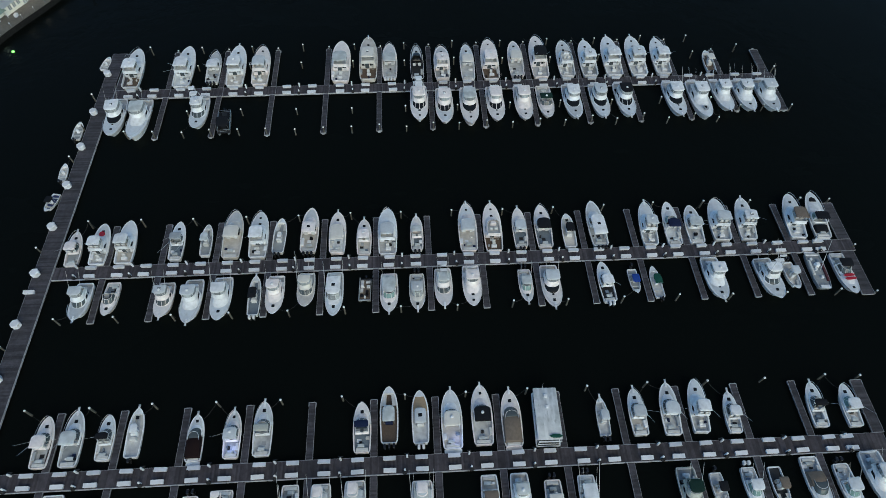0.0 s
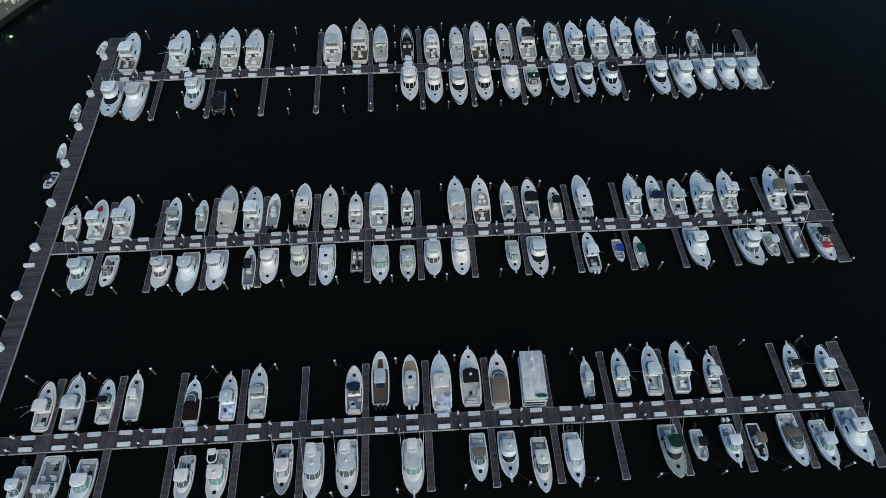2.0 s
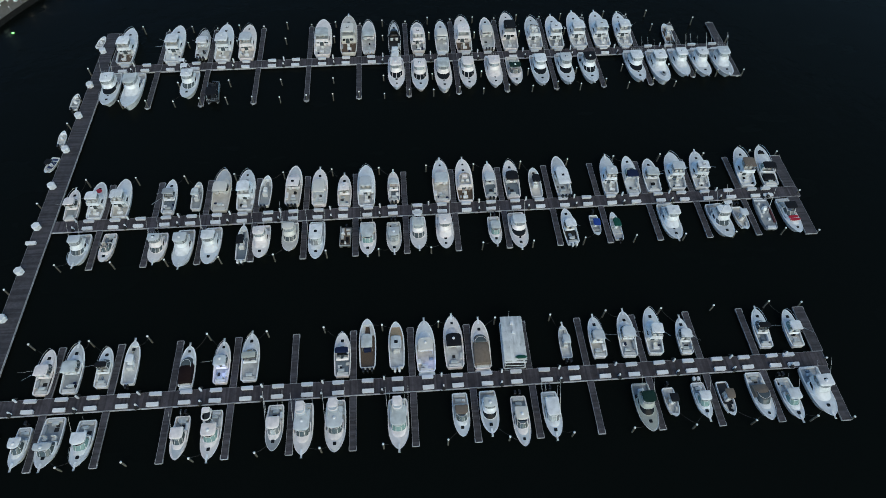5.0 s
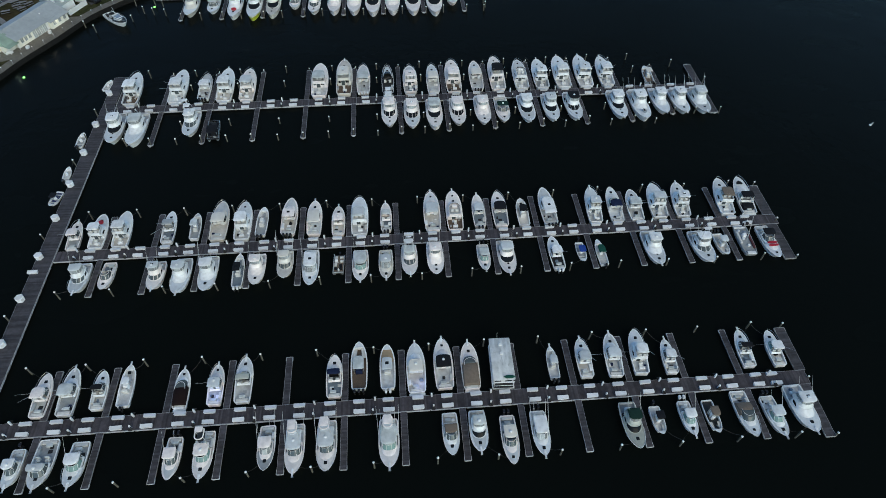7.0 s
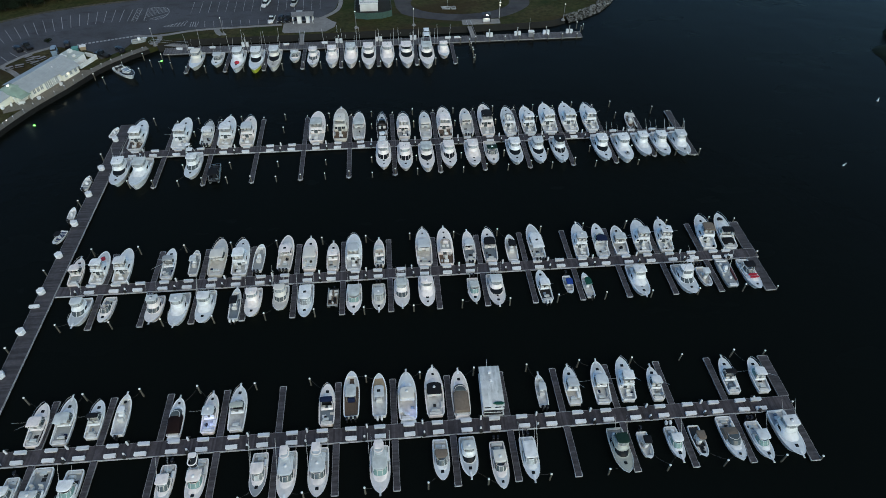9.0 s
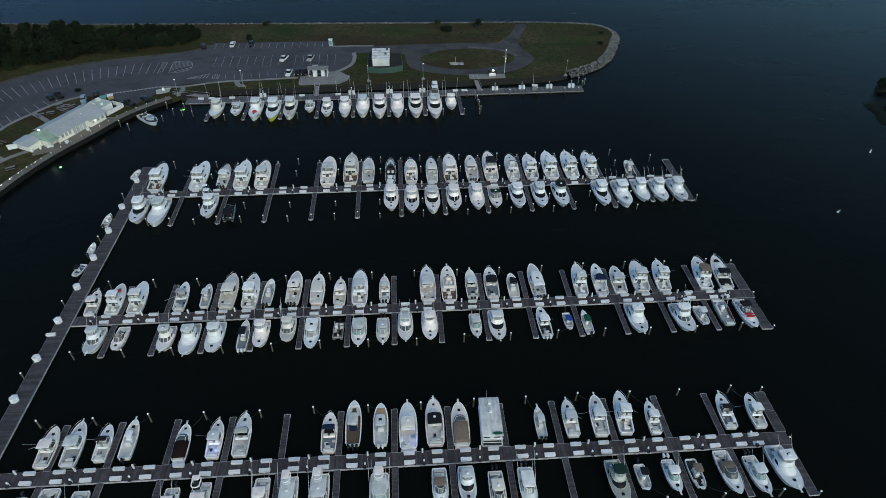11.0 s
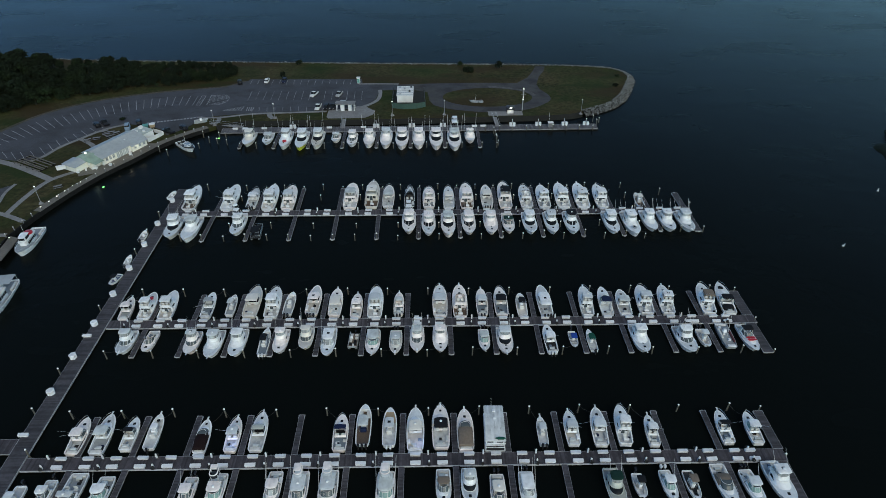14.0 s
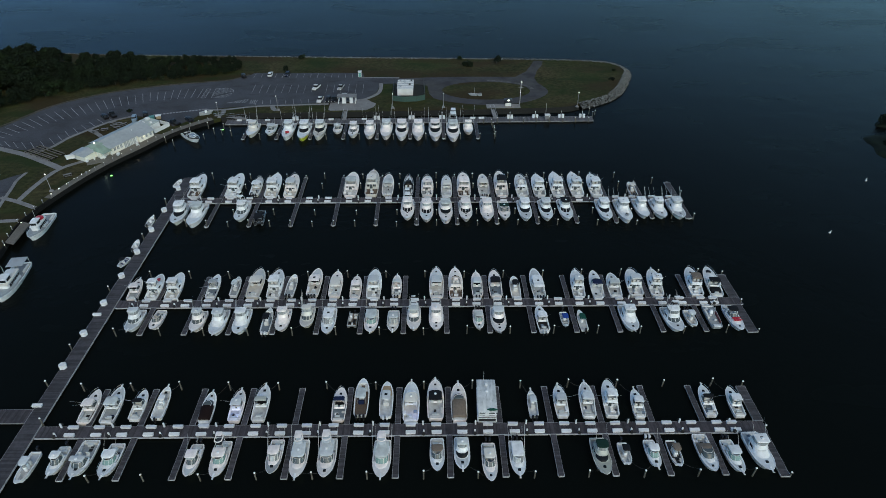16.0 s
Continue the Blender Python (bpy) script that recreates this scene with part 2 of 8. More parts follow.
MOTOR_BLACK = material("black_cowling", (0.012, 0.012, 0.014), 0.25, coat=0.4)
MOTOR_WHITE = material("white_cowling", (0.70, 0.71, 0.72), 0.25, coat=0.4)
PLANK_X = planked("boards_main_pier", (0.060, 0.053, 0.061), False)
PLANK_SHORE = planked("boards_shore_pier", (0.092, 0.091, 0.100), False)
PLANK_Y = planked("boards_finger_pier", (0.056, 0.053, 0.062), True)
FRAME = material("galvanised_dock_edge", (0.33, 0.33, 0.34), 0.55, metal=0.3, grain=0.2, scale=1.5, spread=0.1, dirt=(0.2, 0.2, 0.2), dirt_scale=0.6)
BUMPER = material("pale_dock_bumper", (0.42, 0.43, 0.45), 0.6, grain=0.2, scale=2.0, spread=0.2, dirt=(0.2, 0.2, 0.2), dirt_scale=1.5)
FLOAT = material("dark_dock_float", (0.018, 0.018, 0.02), 0.7, grain=0.2)
LOCKER = material("white_fibreglass_box", (0.74, 0.76, 0.79), 0.4, grain=0.05, scale=2, spread=0.06, dirt=(0.5, 0.5, 0.48), dirt_scale=1.0, dirt_amount=0.4)
PILE = material("weathered_timber_pile", (0.112, 0.105, 0.084), 0.9, grain=0.3, scale=3, spread=0.2, bump=0.02, bump_scale=8, dirt=(0.05, 0.05, 0.04), dirt_scale=0.8)
CAP = material("white_pile_cap", (0.76, 0.77, 0.77), 0.4, grain=0.05, spread=0.05)
WATER = water_material()
GRASS = material("dry_shore_grass", (0.031, 0.033, 0.013), 0.95, grain=0.5, scale=0.9, bump=0.08, bump_scale=2, dirt=(0.062, 0.052, 0.025), dirt_scale=0.06, dirt_amount=0.8, spec=0.1)
ASPHALT = material("worn_asphalt", (0.065, 0.069, 0.082), 0.9, grain=0.14, scale=3.0, dirt=(0.040, 0.041, 0.046), dirt_scale=0.10, dirt_amount=0.7, spec=0.2)
LOOP = material("gravelled_road", (0.052, 0.053, 0.060), 0.95, grain=0.10, scale=0.5, dirt=(0.075, 0.072, 0.066), dirt_scale=0.12, dirt_amount=0.6, spec=0.2)
GRAVEL = material("pale_road_gravel", (0.098, 0.097, 0.098), 0.95, grain=0.3, scale=1.5, dirt=(0.05, 0.05, 0.053), dirt_scale=0.25, dirt_amount=0.9, spec=0.15)
CONCRETE = material("pale_concrete", (0.20, 0.20, 0.205), 0.9, grain=0.15, scale=1.5, dirt=(0.12, 0.12, 0.12), dirt_scale=0.25, dirt_amount=0.6)
PAINT = material("road_paint", (0.25, 0.26, 0.275), 0.7, grain=0.35, scale=2.0, spread=0.15)
ROCK = material("riprap_granite", (0.115, 0.12, 0.12), 0.9, grain=0.35, scale=0.9, bump=0.06, bump_scale=3, dirt=(0.07, 0.07, 0.065), dirt_scale=0.5, dirt_amount=0.7)


def by_piece(m, low, high):
    """Varies the brightness of each loose piece of a joined mesh."""
    n, l = m.node_tree.nodes, m.node_tree.links
    b = n["Principled BSDF"]
    src = b.inputs["Base Color"].links[0].from_socket
    geo = n.new("ShaderNodeNewGeometry")
    val = n.new("ShaderNodeMapRange")
    val.inputs[3].default_value, val.inputs[4].default_value = low, high
    l.new(geo.outputs["Random Per Island"], val.inputs[0])
    hsv = n.new("ShaderNodeHueSaturation")
    l.new(val.outputs[0], hsv.inputs["Value"])
    l.new(src, hsv.inputs["Color"])
    l.new(hsv.outputs[0], b.inputs["Base Color"])


def overlay(m, colour, scale, low, high, amount, squeeze=(1.0, 1.0, 1.0)):
    """Patches of a second colour, by one more noise."""
    n, l = m.node_tree.nodes, m.node_tree.links
    b = n["Principled BSDF"]
    src = b.inputs["Base Color"].links[0].from_socket
    geo = n.new("ShaderNodeNewGeometry")
    mapping = n.new("ShaderNodeMapping")
    mapping.inputs["Scale"].default_value = squeeze
    l.new(geo.outputs["Position"], mapping.inputs["Vector"])
    tex = n.new("ShaderNodeTexNoise")
    tex.inputs["Scale"].default_value, tex.inputs["Detail"].default_value = scale, 7
    l.new(mapping.outputs[0], tex.inputs["Vector"])
    ramp = n.new("ShaderNodeMapRange")
    ramp.inputs[1].default_value, ramp.inputs[2].default_value, ramp.inputs[4].default_value = low, high, amount
    l.new(tex.outputs[0], ramp.inputs[0])
    mix = n.new("ShaderNodeMix")
    mix.data_type = "RGBA"
    mix.inputs[7].default_value = (*colour, 1)
    l.new(ramp.outputs[0], mix.inputs[0])
    l.new(src, mix.inputs[6])
    l.new(mix.outputs[2], b.inputs["Base Color"])


overlay(GRASS, (0.026, 0.042, 0.011), 0.035, 0.45, 0.64, 0.55)
overlay(GRASS, (0.060, 0.048, 0.024), 0.22, 0.56, 0.74, 0.6)
overlay(GRASS, (0.036, 0.025, 0.013), 0.075, 0.50, 0.60, 0.75, (0.35, 1.0, 1.0))
overlay(GRASS, (0.017, 0.030, 0.009), 0.11, 0.56, 0.66, 0.7, (0.5, 1.0, 1.0))
overlay(ASPHALT, (0.034, 0.034, 0.042), 0.45, 0.55, 0.72, 0.7, (0.4, 1.0, 1.0))
overlay(LOOP, (0.030, 0.030, 0.034), 0.16, 0.50, 0.66, 0.8)
overlay(LOOP, (0.085, 0.083, 0.082), 0.09, 0.56, 0.70, 0.6)
by_piece(ROCK, 0.45, 1.9)
MUD = material("dark_bank_soil", (0.0075, 0.0078, 0.006), 0.95, grain=0.3, scale=1.0, bump=0.05, bump_scale=2)
TIMBER = material("bulkhead_timber", (0.014, 0.014, 0.014), 0.9, grain=0.3, scale=2.0, spread=0.1, spec=0.08)
BOARDWALK = material("boardwalk_boards", (0.135, 0.125, 0.11), 0.9, grain=0.2, scale=2.0, dirt=(0.08, 0.075, 0.065), dirt_scale=0.3, dirt_amount=0.6)
LEAF = material("shrub_leaves", (0.0074, 0.0135, 0.0066), 0.8, grain=0.5, scale=0.35, spread=0.2, spec=0.15)
by_piece(LEAF, 0.55, 1.15)
overlay(LEAF, (0.016, 0.030, 0.010), 0.12, 0.50, 0.70, 0.8)
BARK = material("bark", (0.05, 0.04, 0.03), 0.95, grain=0.3)
ROOF = material("grey_metal_roof", (0.35, 0.38, 0.405), 0.5, grain=0.08, scale=1.0, dirt=(0.26, 0.285, 0.31), dirt_scale=0.2, dirt_amount=0.4)
WING_ROOF = material("pale_green_roof", (0.23, 0.31, 0.265), 0.6, grain=0.08, scale=1.0, dirt=(0.13, 0.17, 0.15), dirt_scale=0.3)
SIDING = material("cream_siding", (0.73, 0.715, 0.64), 0.7, grain=0.06, scale=1.5)
WHITE_PAINT = material("white_paint", (0.72, 0.73, 0.73), 0.6, grain=0.06, scale=1.2, spread=0.05, dirt=(0.5, 0.5, 0.5), dirt_scale=0.6, dirt_amount=0.4)
GREEN_MESH = material("green_fence_screen", (0.035, 0.075, 0.062), 0.85, grain=0.2, scale=2.0)
DARK_METAL = material("dark_metal", (0.03, 0.032, 0.035), 0.5, grain=0.2)
TEAL = material("teal_skip", (0.10, 0.30, 0.27), 0.6, grain=0.1)
TAN = material("tan_skip", (0.38, 0.30, 0.20), 0.7, grain=0.1)
BULB = material("lit_lamp_glass", (0.8, 0.8, 0.75), 0.4, emit=(1.0, 0.95, 0.82), emit_power=3.5)
GREEN_BULB = material("lit_green_lamp", (0.4, 0.8, 0.3), 0.4, emit=(0.22, 1.0, 0.14), emit_power=1.6)


# ---------------------------------------------------------------- mesh helpers
class Geo:
    """Vertices and faces of one mesh in the making."""

    def __init__(self):
        self.v, self.f = [], []

    def face_grid(self, rings, closed=True, cap0=False, cap1=False):
        base, n = len(self.v), len(rings[0])
        for r in rings:
            self.v.extend(tuple(p) for p in r)
        for i in range(len(rings) - 1):
            for j in range(n if closed else n - 1):
                k = (j + 1) % n
                self.f.append((base + i * n + j, base + i * n + k, base + (i + 1) * n + k, base + (i + 1) * n + j))
        if cap0:
            self.f.append(tuple(base + j for j in reversed(range(n))))
        if cap1:
            self.f.append(tuple(base + (len(rings) - 1) * n + j for j in range(n)))
        return self

    def stack(self, pts, levels):
        """A closed plan lofted upward: levels of (z, scale) or (z, scale, shift along y)."""
        cx = sum(p[0] for p in pts) / len(pts)
        cy = (min(p[1] for p in pts) + max(p[1] for p in pts)) / 2
        rings = []
        for lv in levels:
            z, s, dy = lv if len(lv) == 3 else (*lv, 0.0)
            rings.append([(cx + (x - cx) * s, cy + (y - cy) * s + dy, z) for x, y in pts])
        return self.face_grid(rings, True, True, True)

    def box(self, x0, x1, y0, y1, z0, z1, soft=0.0):
        if soft <= 0:
            r = [[(x0, y0, z), (x1, y0, z), (x1, y1, z), (x0, y1, z)] for z in (z0, z1)]
            return self.face_grid(r, True, True, True)
        s = soft
        def ring(d, z):
            return [(x0 + d, y0 + d, z), (x1 - d, y0 + d, z), (x1 - d, y1 - d, z), (x0 + d, y1 - d, z)]
        return self.face_grid([ring(0, z0), ring(0, z1 - s), ring(s, z1)], True, True, True)

    def rod(self, p, q, r, r2=None, n=6):
        p, q = Vector(p), Vector(q)
        a = (q - p).normalized()
        u = a.orthogonal().normalized()
        w = a.cross(u)
        r2 = r if r2 is None else r2
        rings = [[c + (u * math.cos(t) + w * math.sin(t)) * rad for t in [2 * math.pi * i / n for i in range(n)]] for c, rad in ((p, r), (q, r2))]
        return self.face_grid(rings, True, True, True)

    def pipe(self, pts, r, n=5):
        """One unbroken tube along the points."""
        pts = [Vector(p) for p in pts]
        rings, u = [], None
        for k, p in enumerate(pts):
            a = (pts[min(k + 1, len(pts) - 1)] - pts[max(k - 1, 0)]).normalized()
            u = (u - a * u.dot(a)).normalized() if u is not None and (u - a * u.dot(a)).length > 0.1 else a.orthogonal().normalized()
            w = a.cross(u)
            rings.append([p + (u * math.cos(t) + w * math.sin(t)) * r for t in [2 * math.pi * i / n for i in range(n)]])
        return self.face_grid(rings, True, True, True)

    def panel(self, a, b, c, d, thick=0.03):
        """A slab on the quad a b c d, raised along its normal."""
        a, b, c, d = (Vector(p) for p in (a, b, c, d))
        nrm = (b - a).cross(d - a).normalized() * thick
        low = [p - nrm for p in (a, b, c, d)]
        top = [p + nrm for p in (a, b, c, d)]
        return self.face_grid([low, top], True, True, True)

    def torus(self, c, R, r, n=14, m=6, flat=1.0):
        rings = []
        for i in range(n + 1):
            a = 2 * math.pi * i / n
            rings.append([(c[0] + (R + r * math.cos(t)) * math.cos(a), c[1] + flat * (R + r * math.cos(t)) * math.sin(a) * 0.3 + r * 0.8 * math.sin(t), c[2] + (R + r * math.cos(t)) * math.sin(a)) for t in [2 * math.pi * j / m for j in range(m)]])
        return self.face_grid(rings)

    def dome(self, x, y, z, r, n=10, flat=1.0):
        rings = [[(x + r * math.cos(e) * math.cos(t), y + r * math.cos(e) * math.sin(t), z + r * flat * math.sin(e)) for t in [2 * math.pi * i / n for i in range(n)]]
                 for e in (0, 0.4, 0.8, 1.2, 1.5)]
        return self.face_grid(rings, True, True, True)

    def mesh(self, name, smooth=True):
        me = bpy.data.meshes.new(name)
        me.from_pydata(self.v, [], self.f)
        if smooth:
            me.shade_smooth()
            me.set_sharp_from_angle(angle=radians(38))
        return me


def part(name, geo, mat, parent=None, label="", smooth=True):
    ob = new(name, geo.mesh(name, smooth))
    ob.data.materials.append(mat)
    if parent is not None:
        ob.parent = parent
    if label:
        ob["label"] = label
    return ob


def plan(y0, y1, w0, w1, r=0.25, n=4, bow=0.0):
    """A rounded outline, w0 wide at y0 and w1 wide at y1; bow: how far the front edge bulges."""
    out = []
    r0, r1 = min(r, w0 * 0.45), min(r, w1 * 0.45)
    for cx, cy, a0, rr in ((w0 / 2 - r0, y0 + r0, -90, r0), (w1 / 2 - r1, y1 - r1, 0, r1), (-w1 / 2 + r1, y1 - r1, 90, r1), (-w0 / 2 + r0, y0 + r0, 180, r0)):
        for i in range(n):
            a = radians(a0 + 90 * i / (n - 1))
            x, y = cx + rr * math.cos(a), cy + rr * math.sin(a)
            if bow and y > y1 - r1 - 0.01:
                y += bow * (1 - (2 * x / w1) ** 2)
            out.append((x, y))
    return out


class House:
    """A superstructure with a square stern and a rounded, raked front; z0 to z1 high."""

    def __init__(self, y0, y1, w, nose, z0, z1, rake=0.0, tumble=0.06, aft=0.0, power=2.5):
        self.y0, self.y1, self.w, self.nose, self.z0, self.z1 = y0, y1, w, nose, z0, z1
        self.rake, self.tumble, self.aft, self.power = rake, tumble, aft, power

    def ring(self, z, out=0.0):
        """Outline at a height: 23 points, the rounded front at 5 to 17."""
        f = (z - self.z0) / (self.z1 - self.z0)
        hw = self.w * (1 - self.tumble * f) + out
        front, stern = self.y1 - self.rake * f + out, self.y0 + self.aft * f - out
        nose = min(self.nose, (front - stern) * 0.8)
        k, r, e = front - nose, min(0.14, hw * 0.3), 2 / self.power
        right = [(hw - r, stern), (hw - r * 0.3, stern + r * 0.3), (hw, stern + r), (hw, stern + r + (k - stern - r) * 0.35), (hw, stern + r + (k - stern - r) * 0.7)]
        arc = []
        for i in range(13):
            c, s = math.cos(math.pi * i / 12), math.sin(math.pi * i / 12)
            arc.append((math.copysign(hw * abs(c) ** e, c), k + nose * max(0.0, s) ** e))
        return [(x, y, z) for x, y in right + arc + [(-x, y) for x, y in reversed(right)]]

    def at(self, z, u, out=0.0):
        ring = self.ring(z, out)
        i = min(int(u), 21)
        return tuple(Vector(ring[i]).lerp(Vector(ring[i + 1]), u - i))

    def solid(self, soft=0.06, crown=0.03, geo=None):
        top = self.ring(self.z1, -soft)
        mid = [(x * 0.55, (self.y0 + self.y1 - self.rake) / 2 * 0.45 + y * 0.55, z + crown) for x, y, z in top]
        return (geo or Geo()).face_grid([self.ring(self.z0), self.ring(self.z1 - soft), [(x, y, z - soft * 0.3) for x, y, z in self.ring(self.z1, -soft * 0.35)], top, mid], True, True, True)

    def shell(self, wall=0.09, floor=0.06):
        """An open tray: outer side, rim, inner side, floor."""
        return Geo().face_grid([self.ring(self.z0), self.ring(self.z1 - 0.02), self.ring(self.z1, -0.025), self.ring(self.z1, -wall + 0.02), self.ring(self.z1 - 0.03, -wall), self.ring(self.z0 + floor, -wall - 0.02)], True, True, True)

    def glaze(self, boat, name, mat, u0, u1, z0, z1, count=1, gap=0.05, out=0.02, label=""):
        """Panes that follow the outline from u0 to u1, each with its own thickness."""
        for k in range(count):
            a, b = (u0 + (u1 - u0) * (k + q) / count for q in (gap, 1 - gap))
            us = sorted({a, b, (a + b) / 2} | {float(i) for i in range(24) if a < i < b})
            rows = [[self.at(z, u, o) for u in us] for z, o in ((z0, -0.02), (z0, out), (z1, out), (z1, -0.02))]
            part(name, Geo().face_grid(rows, False), mat, boat, label)

    def rim(self, z, r, u0=0.0, u1=22.0, out=0.0, n=25, sides=5):
        return Geo().pipe([self.at(z, u0 + (u1 - u0) * j / (n - 1), out) for j in range(n)], r, sides)


# ---------------------------------------------------------------- boats
class Hull:
    """The lines of one hull: +y is the bow, z 0 the water."""

    def __init__(self, L, B, fore, h0=0.85, h1=1.55, full=2.7, floor=0.42):
        self.L, self.B, self.fore, self.h0, self.h1, self.full, self.floor = L, B, fore, h0, h1, full, floor

    def y(self, s):
        return -self.L / 2 + s * self.L

    def w(self, s):
        if s < 0.46:
            corner = 1 - 0.16 * max(0.0, 1 - s / 0.05) ** 2
            return self.B / 2 * corner * (0.88 + 0.12 * math.sin(s / 0.46 * math.pi / 2))
        return max(0.03, self.B / 2 * (1 - ((s - 0.46) / 0.54) ** self.full) ** 0.62)

    def h(self, s):
        return self.h0 + (self.h1 - self.h0) * max(0, s - 0.15) ** 1.5 / 0.85 ** 1.5

    def inner(self, s):
        return max(0.015, self.w(s) - (0.075 if s > self.fore + 0.001 else min(0.19, 0.065 * self.B)))


def build_hull(boat, H, hull_mat, deck_mat, sole_mat):
    stations = sorted({0, 0.015, 0.03, 0.05, 0.12, 0.25, 0.38, 0.5, 0.6, 0.69, 0.77, 0.84, 0.9, 0.94, 0.965, 0.985, 0.996, 1.0, H.fore, H.fore + 0.002})
    stations = [s for s in stations if s <= 1.0]
    outer = Geo()
    rings = []
    for s in stations:
        y, w, h = H.y(s), H.w(s), H.h(s)
        rake = (-0.75 if H.L < 12 else -0.45) * H.h1 * max(0, (s - 0.55) / 0.45) ** 2
        zin = (h - 0.03) if s > H.fore + 0.001 else H.floor
        i = H.inner(s)
        c = w * (0.92 - 0.10 * s - (0.34 if H.L < 12 else 0.08) * s ** 3)
        half = [(c * 0.9, y + rake * 1.1, -0.25), (c, y + rake, 0.12), (w * (0.975 - 0.10 * s ** 3), y + rake * 0.3, h * 0.72), (w, y, h), (max(0.02, w - 0.03), y, h + (0.012 if s > H.fore + 0.001 else 0.03)), (max(0.018, i + 0.02), y, h + (0.012 if s > H.fore + 0.001 else 0.03)), (i, y, zin - 0.02)]
        rings.append(half + [(-x, yy, z) for x, yy, z in reversed(half)])
    outer.face_grid([r for r in rings], False)
    # transom, inside and out
    w0, h0 = H.w(0), H.h(0)
    outer.box(-w0 * 0.96, w0 * 0.96, H.y(0) - 0.02, H.y(0) + 0.16, -0.25, h0 + 0.025, 0.03)
    hull = part("hull", outer, hull_mat, boat)
    line = [(H.w(s) + 0.005, H.y(s), H.h(s) + 0.015) for s in stations if s not in (H.fore, H.fore + 0.002)]
    if H.L > 6.5:
        part("rub_rail", Geo().pipe(line + [(-x, y, z) for x, y, z in reversed(line)], 0.04, 4), GEL["white"], hull)
    fore, sole = Geo(), Geo()
    rf, rs = [], []
    for s in stations:
        i, y = H.inner(s) + 0.02, H.y(s)
        if s > H.fore + 0.001:
            z = H.h(s) - 0.02
            rf.append([(x * i, y, z + 0.10 * i * (1 - x * x)) for x in (-1, -0.5, 0, 0.5, 1)])
        else:
            rs.append([(-i, y, H.floor), (i, y, H.floor)])
    s = H.fore + 0.002
    i = H.inner(s) + 0.02
    rf.insert(0, [(x * i, H.y(s), H.floor) for x in (-1, -0.5, 0, 0.5, 1)])
    fore.face_grid(rf, False)
    sole.face_grid(rs, False)
    part("foredeck", fore, deck_mat, boat)
    part("cockpit_sole", sole, sole_mat, boat)
    if H.L > 6.5 and H.fore < 0.7 and H.L < 12 and rng.random() < 0.45:
        pad = Geo()
        ps = [H.fore + 0.05 + (0.955 - H.fore - 0.05) * k / 7 for k in range(8)]
        rows = []
        for s in ps:
            i = H.inner(s)
            e = max(0.05, i - 0.16 - 0.05 * i)
            rows.append([(x * e, H.y(s), H.h(s) - 0.012 + 0.10 * i * (1 - (x * e / i) ** 2)) for x in (-1, -0.5, 0, 0.5, 1)])
        pad.face_grid(rows, False)
        part("nonskid_panel", pad, DECK["panel"], boat)
    return hull


def bow_paint(boat, H, mat):
    """A coat of bright paint low on the bow, a hair outside the hull's skin."""
    rings = []
    for s in (0.72, 0.77, 0.84, 0.9, 0.94, 0.965, 0.985, 0.996, 1.0):
        y, w, h = H.y(s), H.w(s), H.h(s)
        rake = (-0.75 if H.L < 12 else -0.45) * H.h1 * max(0, (s - 0.55) / 0.45) ** 2
        c = w * (0.92 - 0.10 * s - (0.34 if H.L < 12 else 0.08) * s ** 3)
        m = w * (0.975 - 0.10 * s ** 3)
        half = [(c * 0.9 + 0.012, y + rake * 1.1 + 0.012, -0.25), (c + 0.012, y + rake + 0.012, 0.12), (m + 0.012, y + rake * 0.3 + 0.012, h * 0.72)]
        rings.append(half + [(-x, yy, z) for x, yy, z in reversed(half)])
    for side in (0, 1):
        part("bow_paint", Geo().face_grid([r[:3] if side == 0 else r[3:] for r in rings], False), mat, boat, "yellow-green painted lower bow")


def bow_rail(boat, H, s0=0.55):
    ss = [s0 + (0.99 - s0) * k / 8 for k in range(9)]
    side = [(max(0.03, H.w(s) - 0.10), H.y(s), H.h(s) + (0.60 if k else 0.03)) for k, s in enumerate(ss)]
    part("bow_rail", Geo().pipe([(-x, y, z) for x, y, z in side] + side[::-1], 0.026), STEEL, boat)


def pulpit(boat, H, reach=0.52):
    g = Geo()
    z = H.h(1) + 0.03
    y = H.y(1)
    g.stack(plan(y - 0.8, y + reach, 0.36, 0.28, 0.13), [(z, 0.97), (z + 0.05, 1.0), (z + 0.09, 0.97)])
    p = part("pulpit", g, GEL["white"], boat)
    a = Geo()
    a.rod((0, y + reach - 0.35, z + 0.12), (0, y + reach + 0.05, z + 0.10), 0.04)
    a.box(-0.17, 0.17, y + reach - 0.08, y + reach + 0.06, z + 0.02, z + 0.12, 0.03)
    part("anchor", a, STEEL, p)


def hatch(boat, H, s, x=0.0, size=0.52, mat=None):
    z = H.h(s) - 0.02 + 0.10 * H.inner(s) * (1 - (x / H.inner(s)) ** 2)
    y = H.y(s)
    g = Geo().stack(plan(y - size / 2, y + size / 2, size, size, 0.08), [(z - 0.03, 1), (z + 0.05, 1), (z + 0.07, 0.92)])
    part("hatch", g, mat or GLASS, boat)


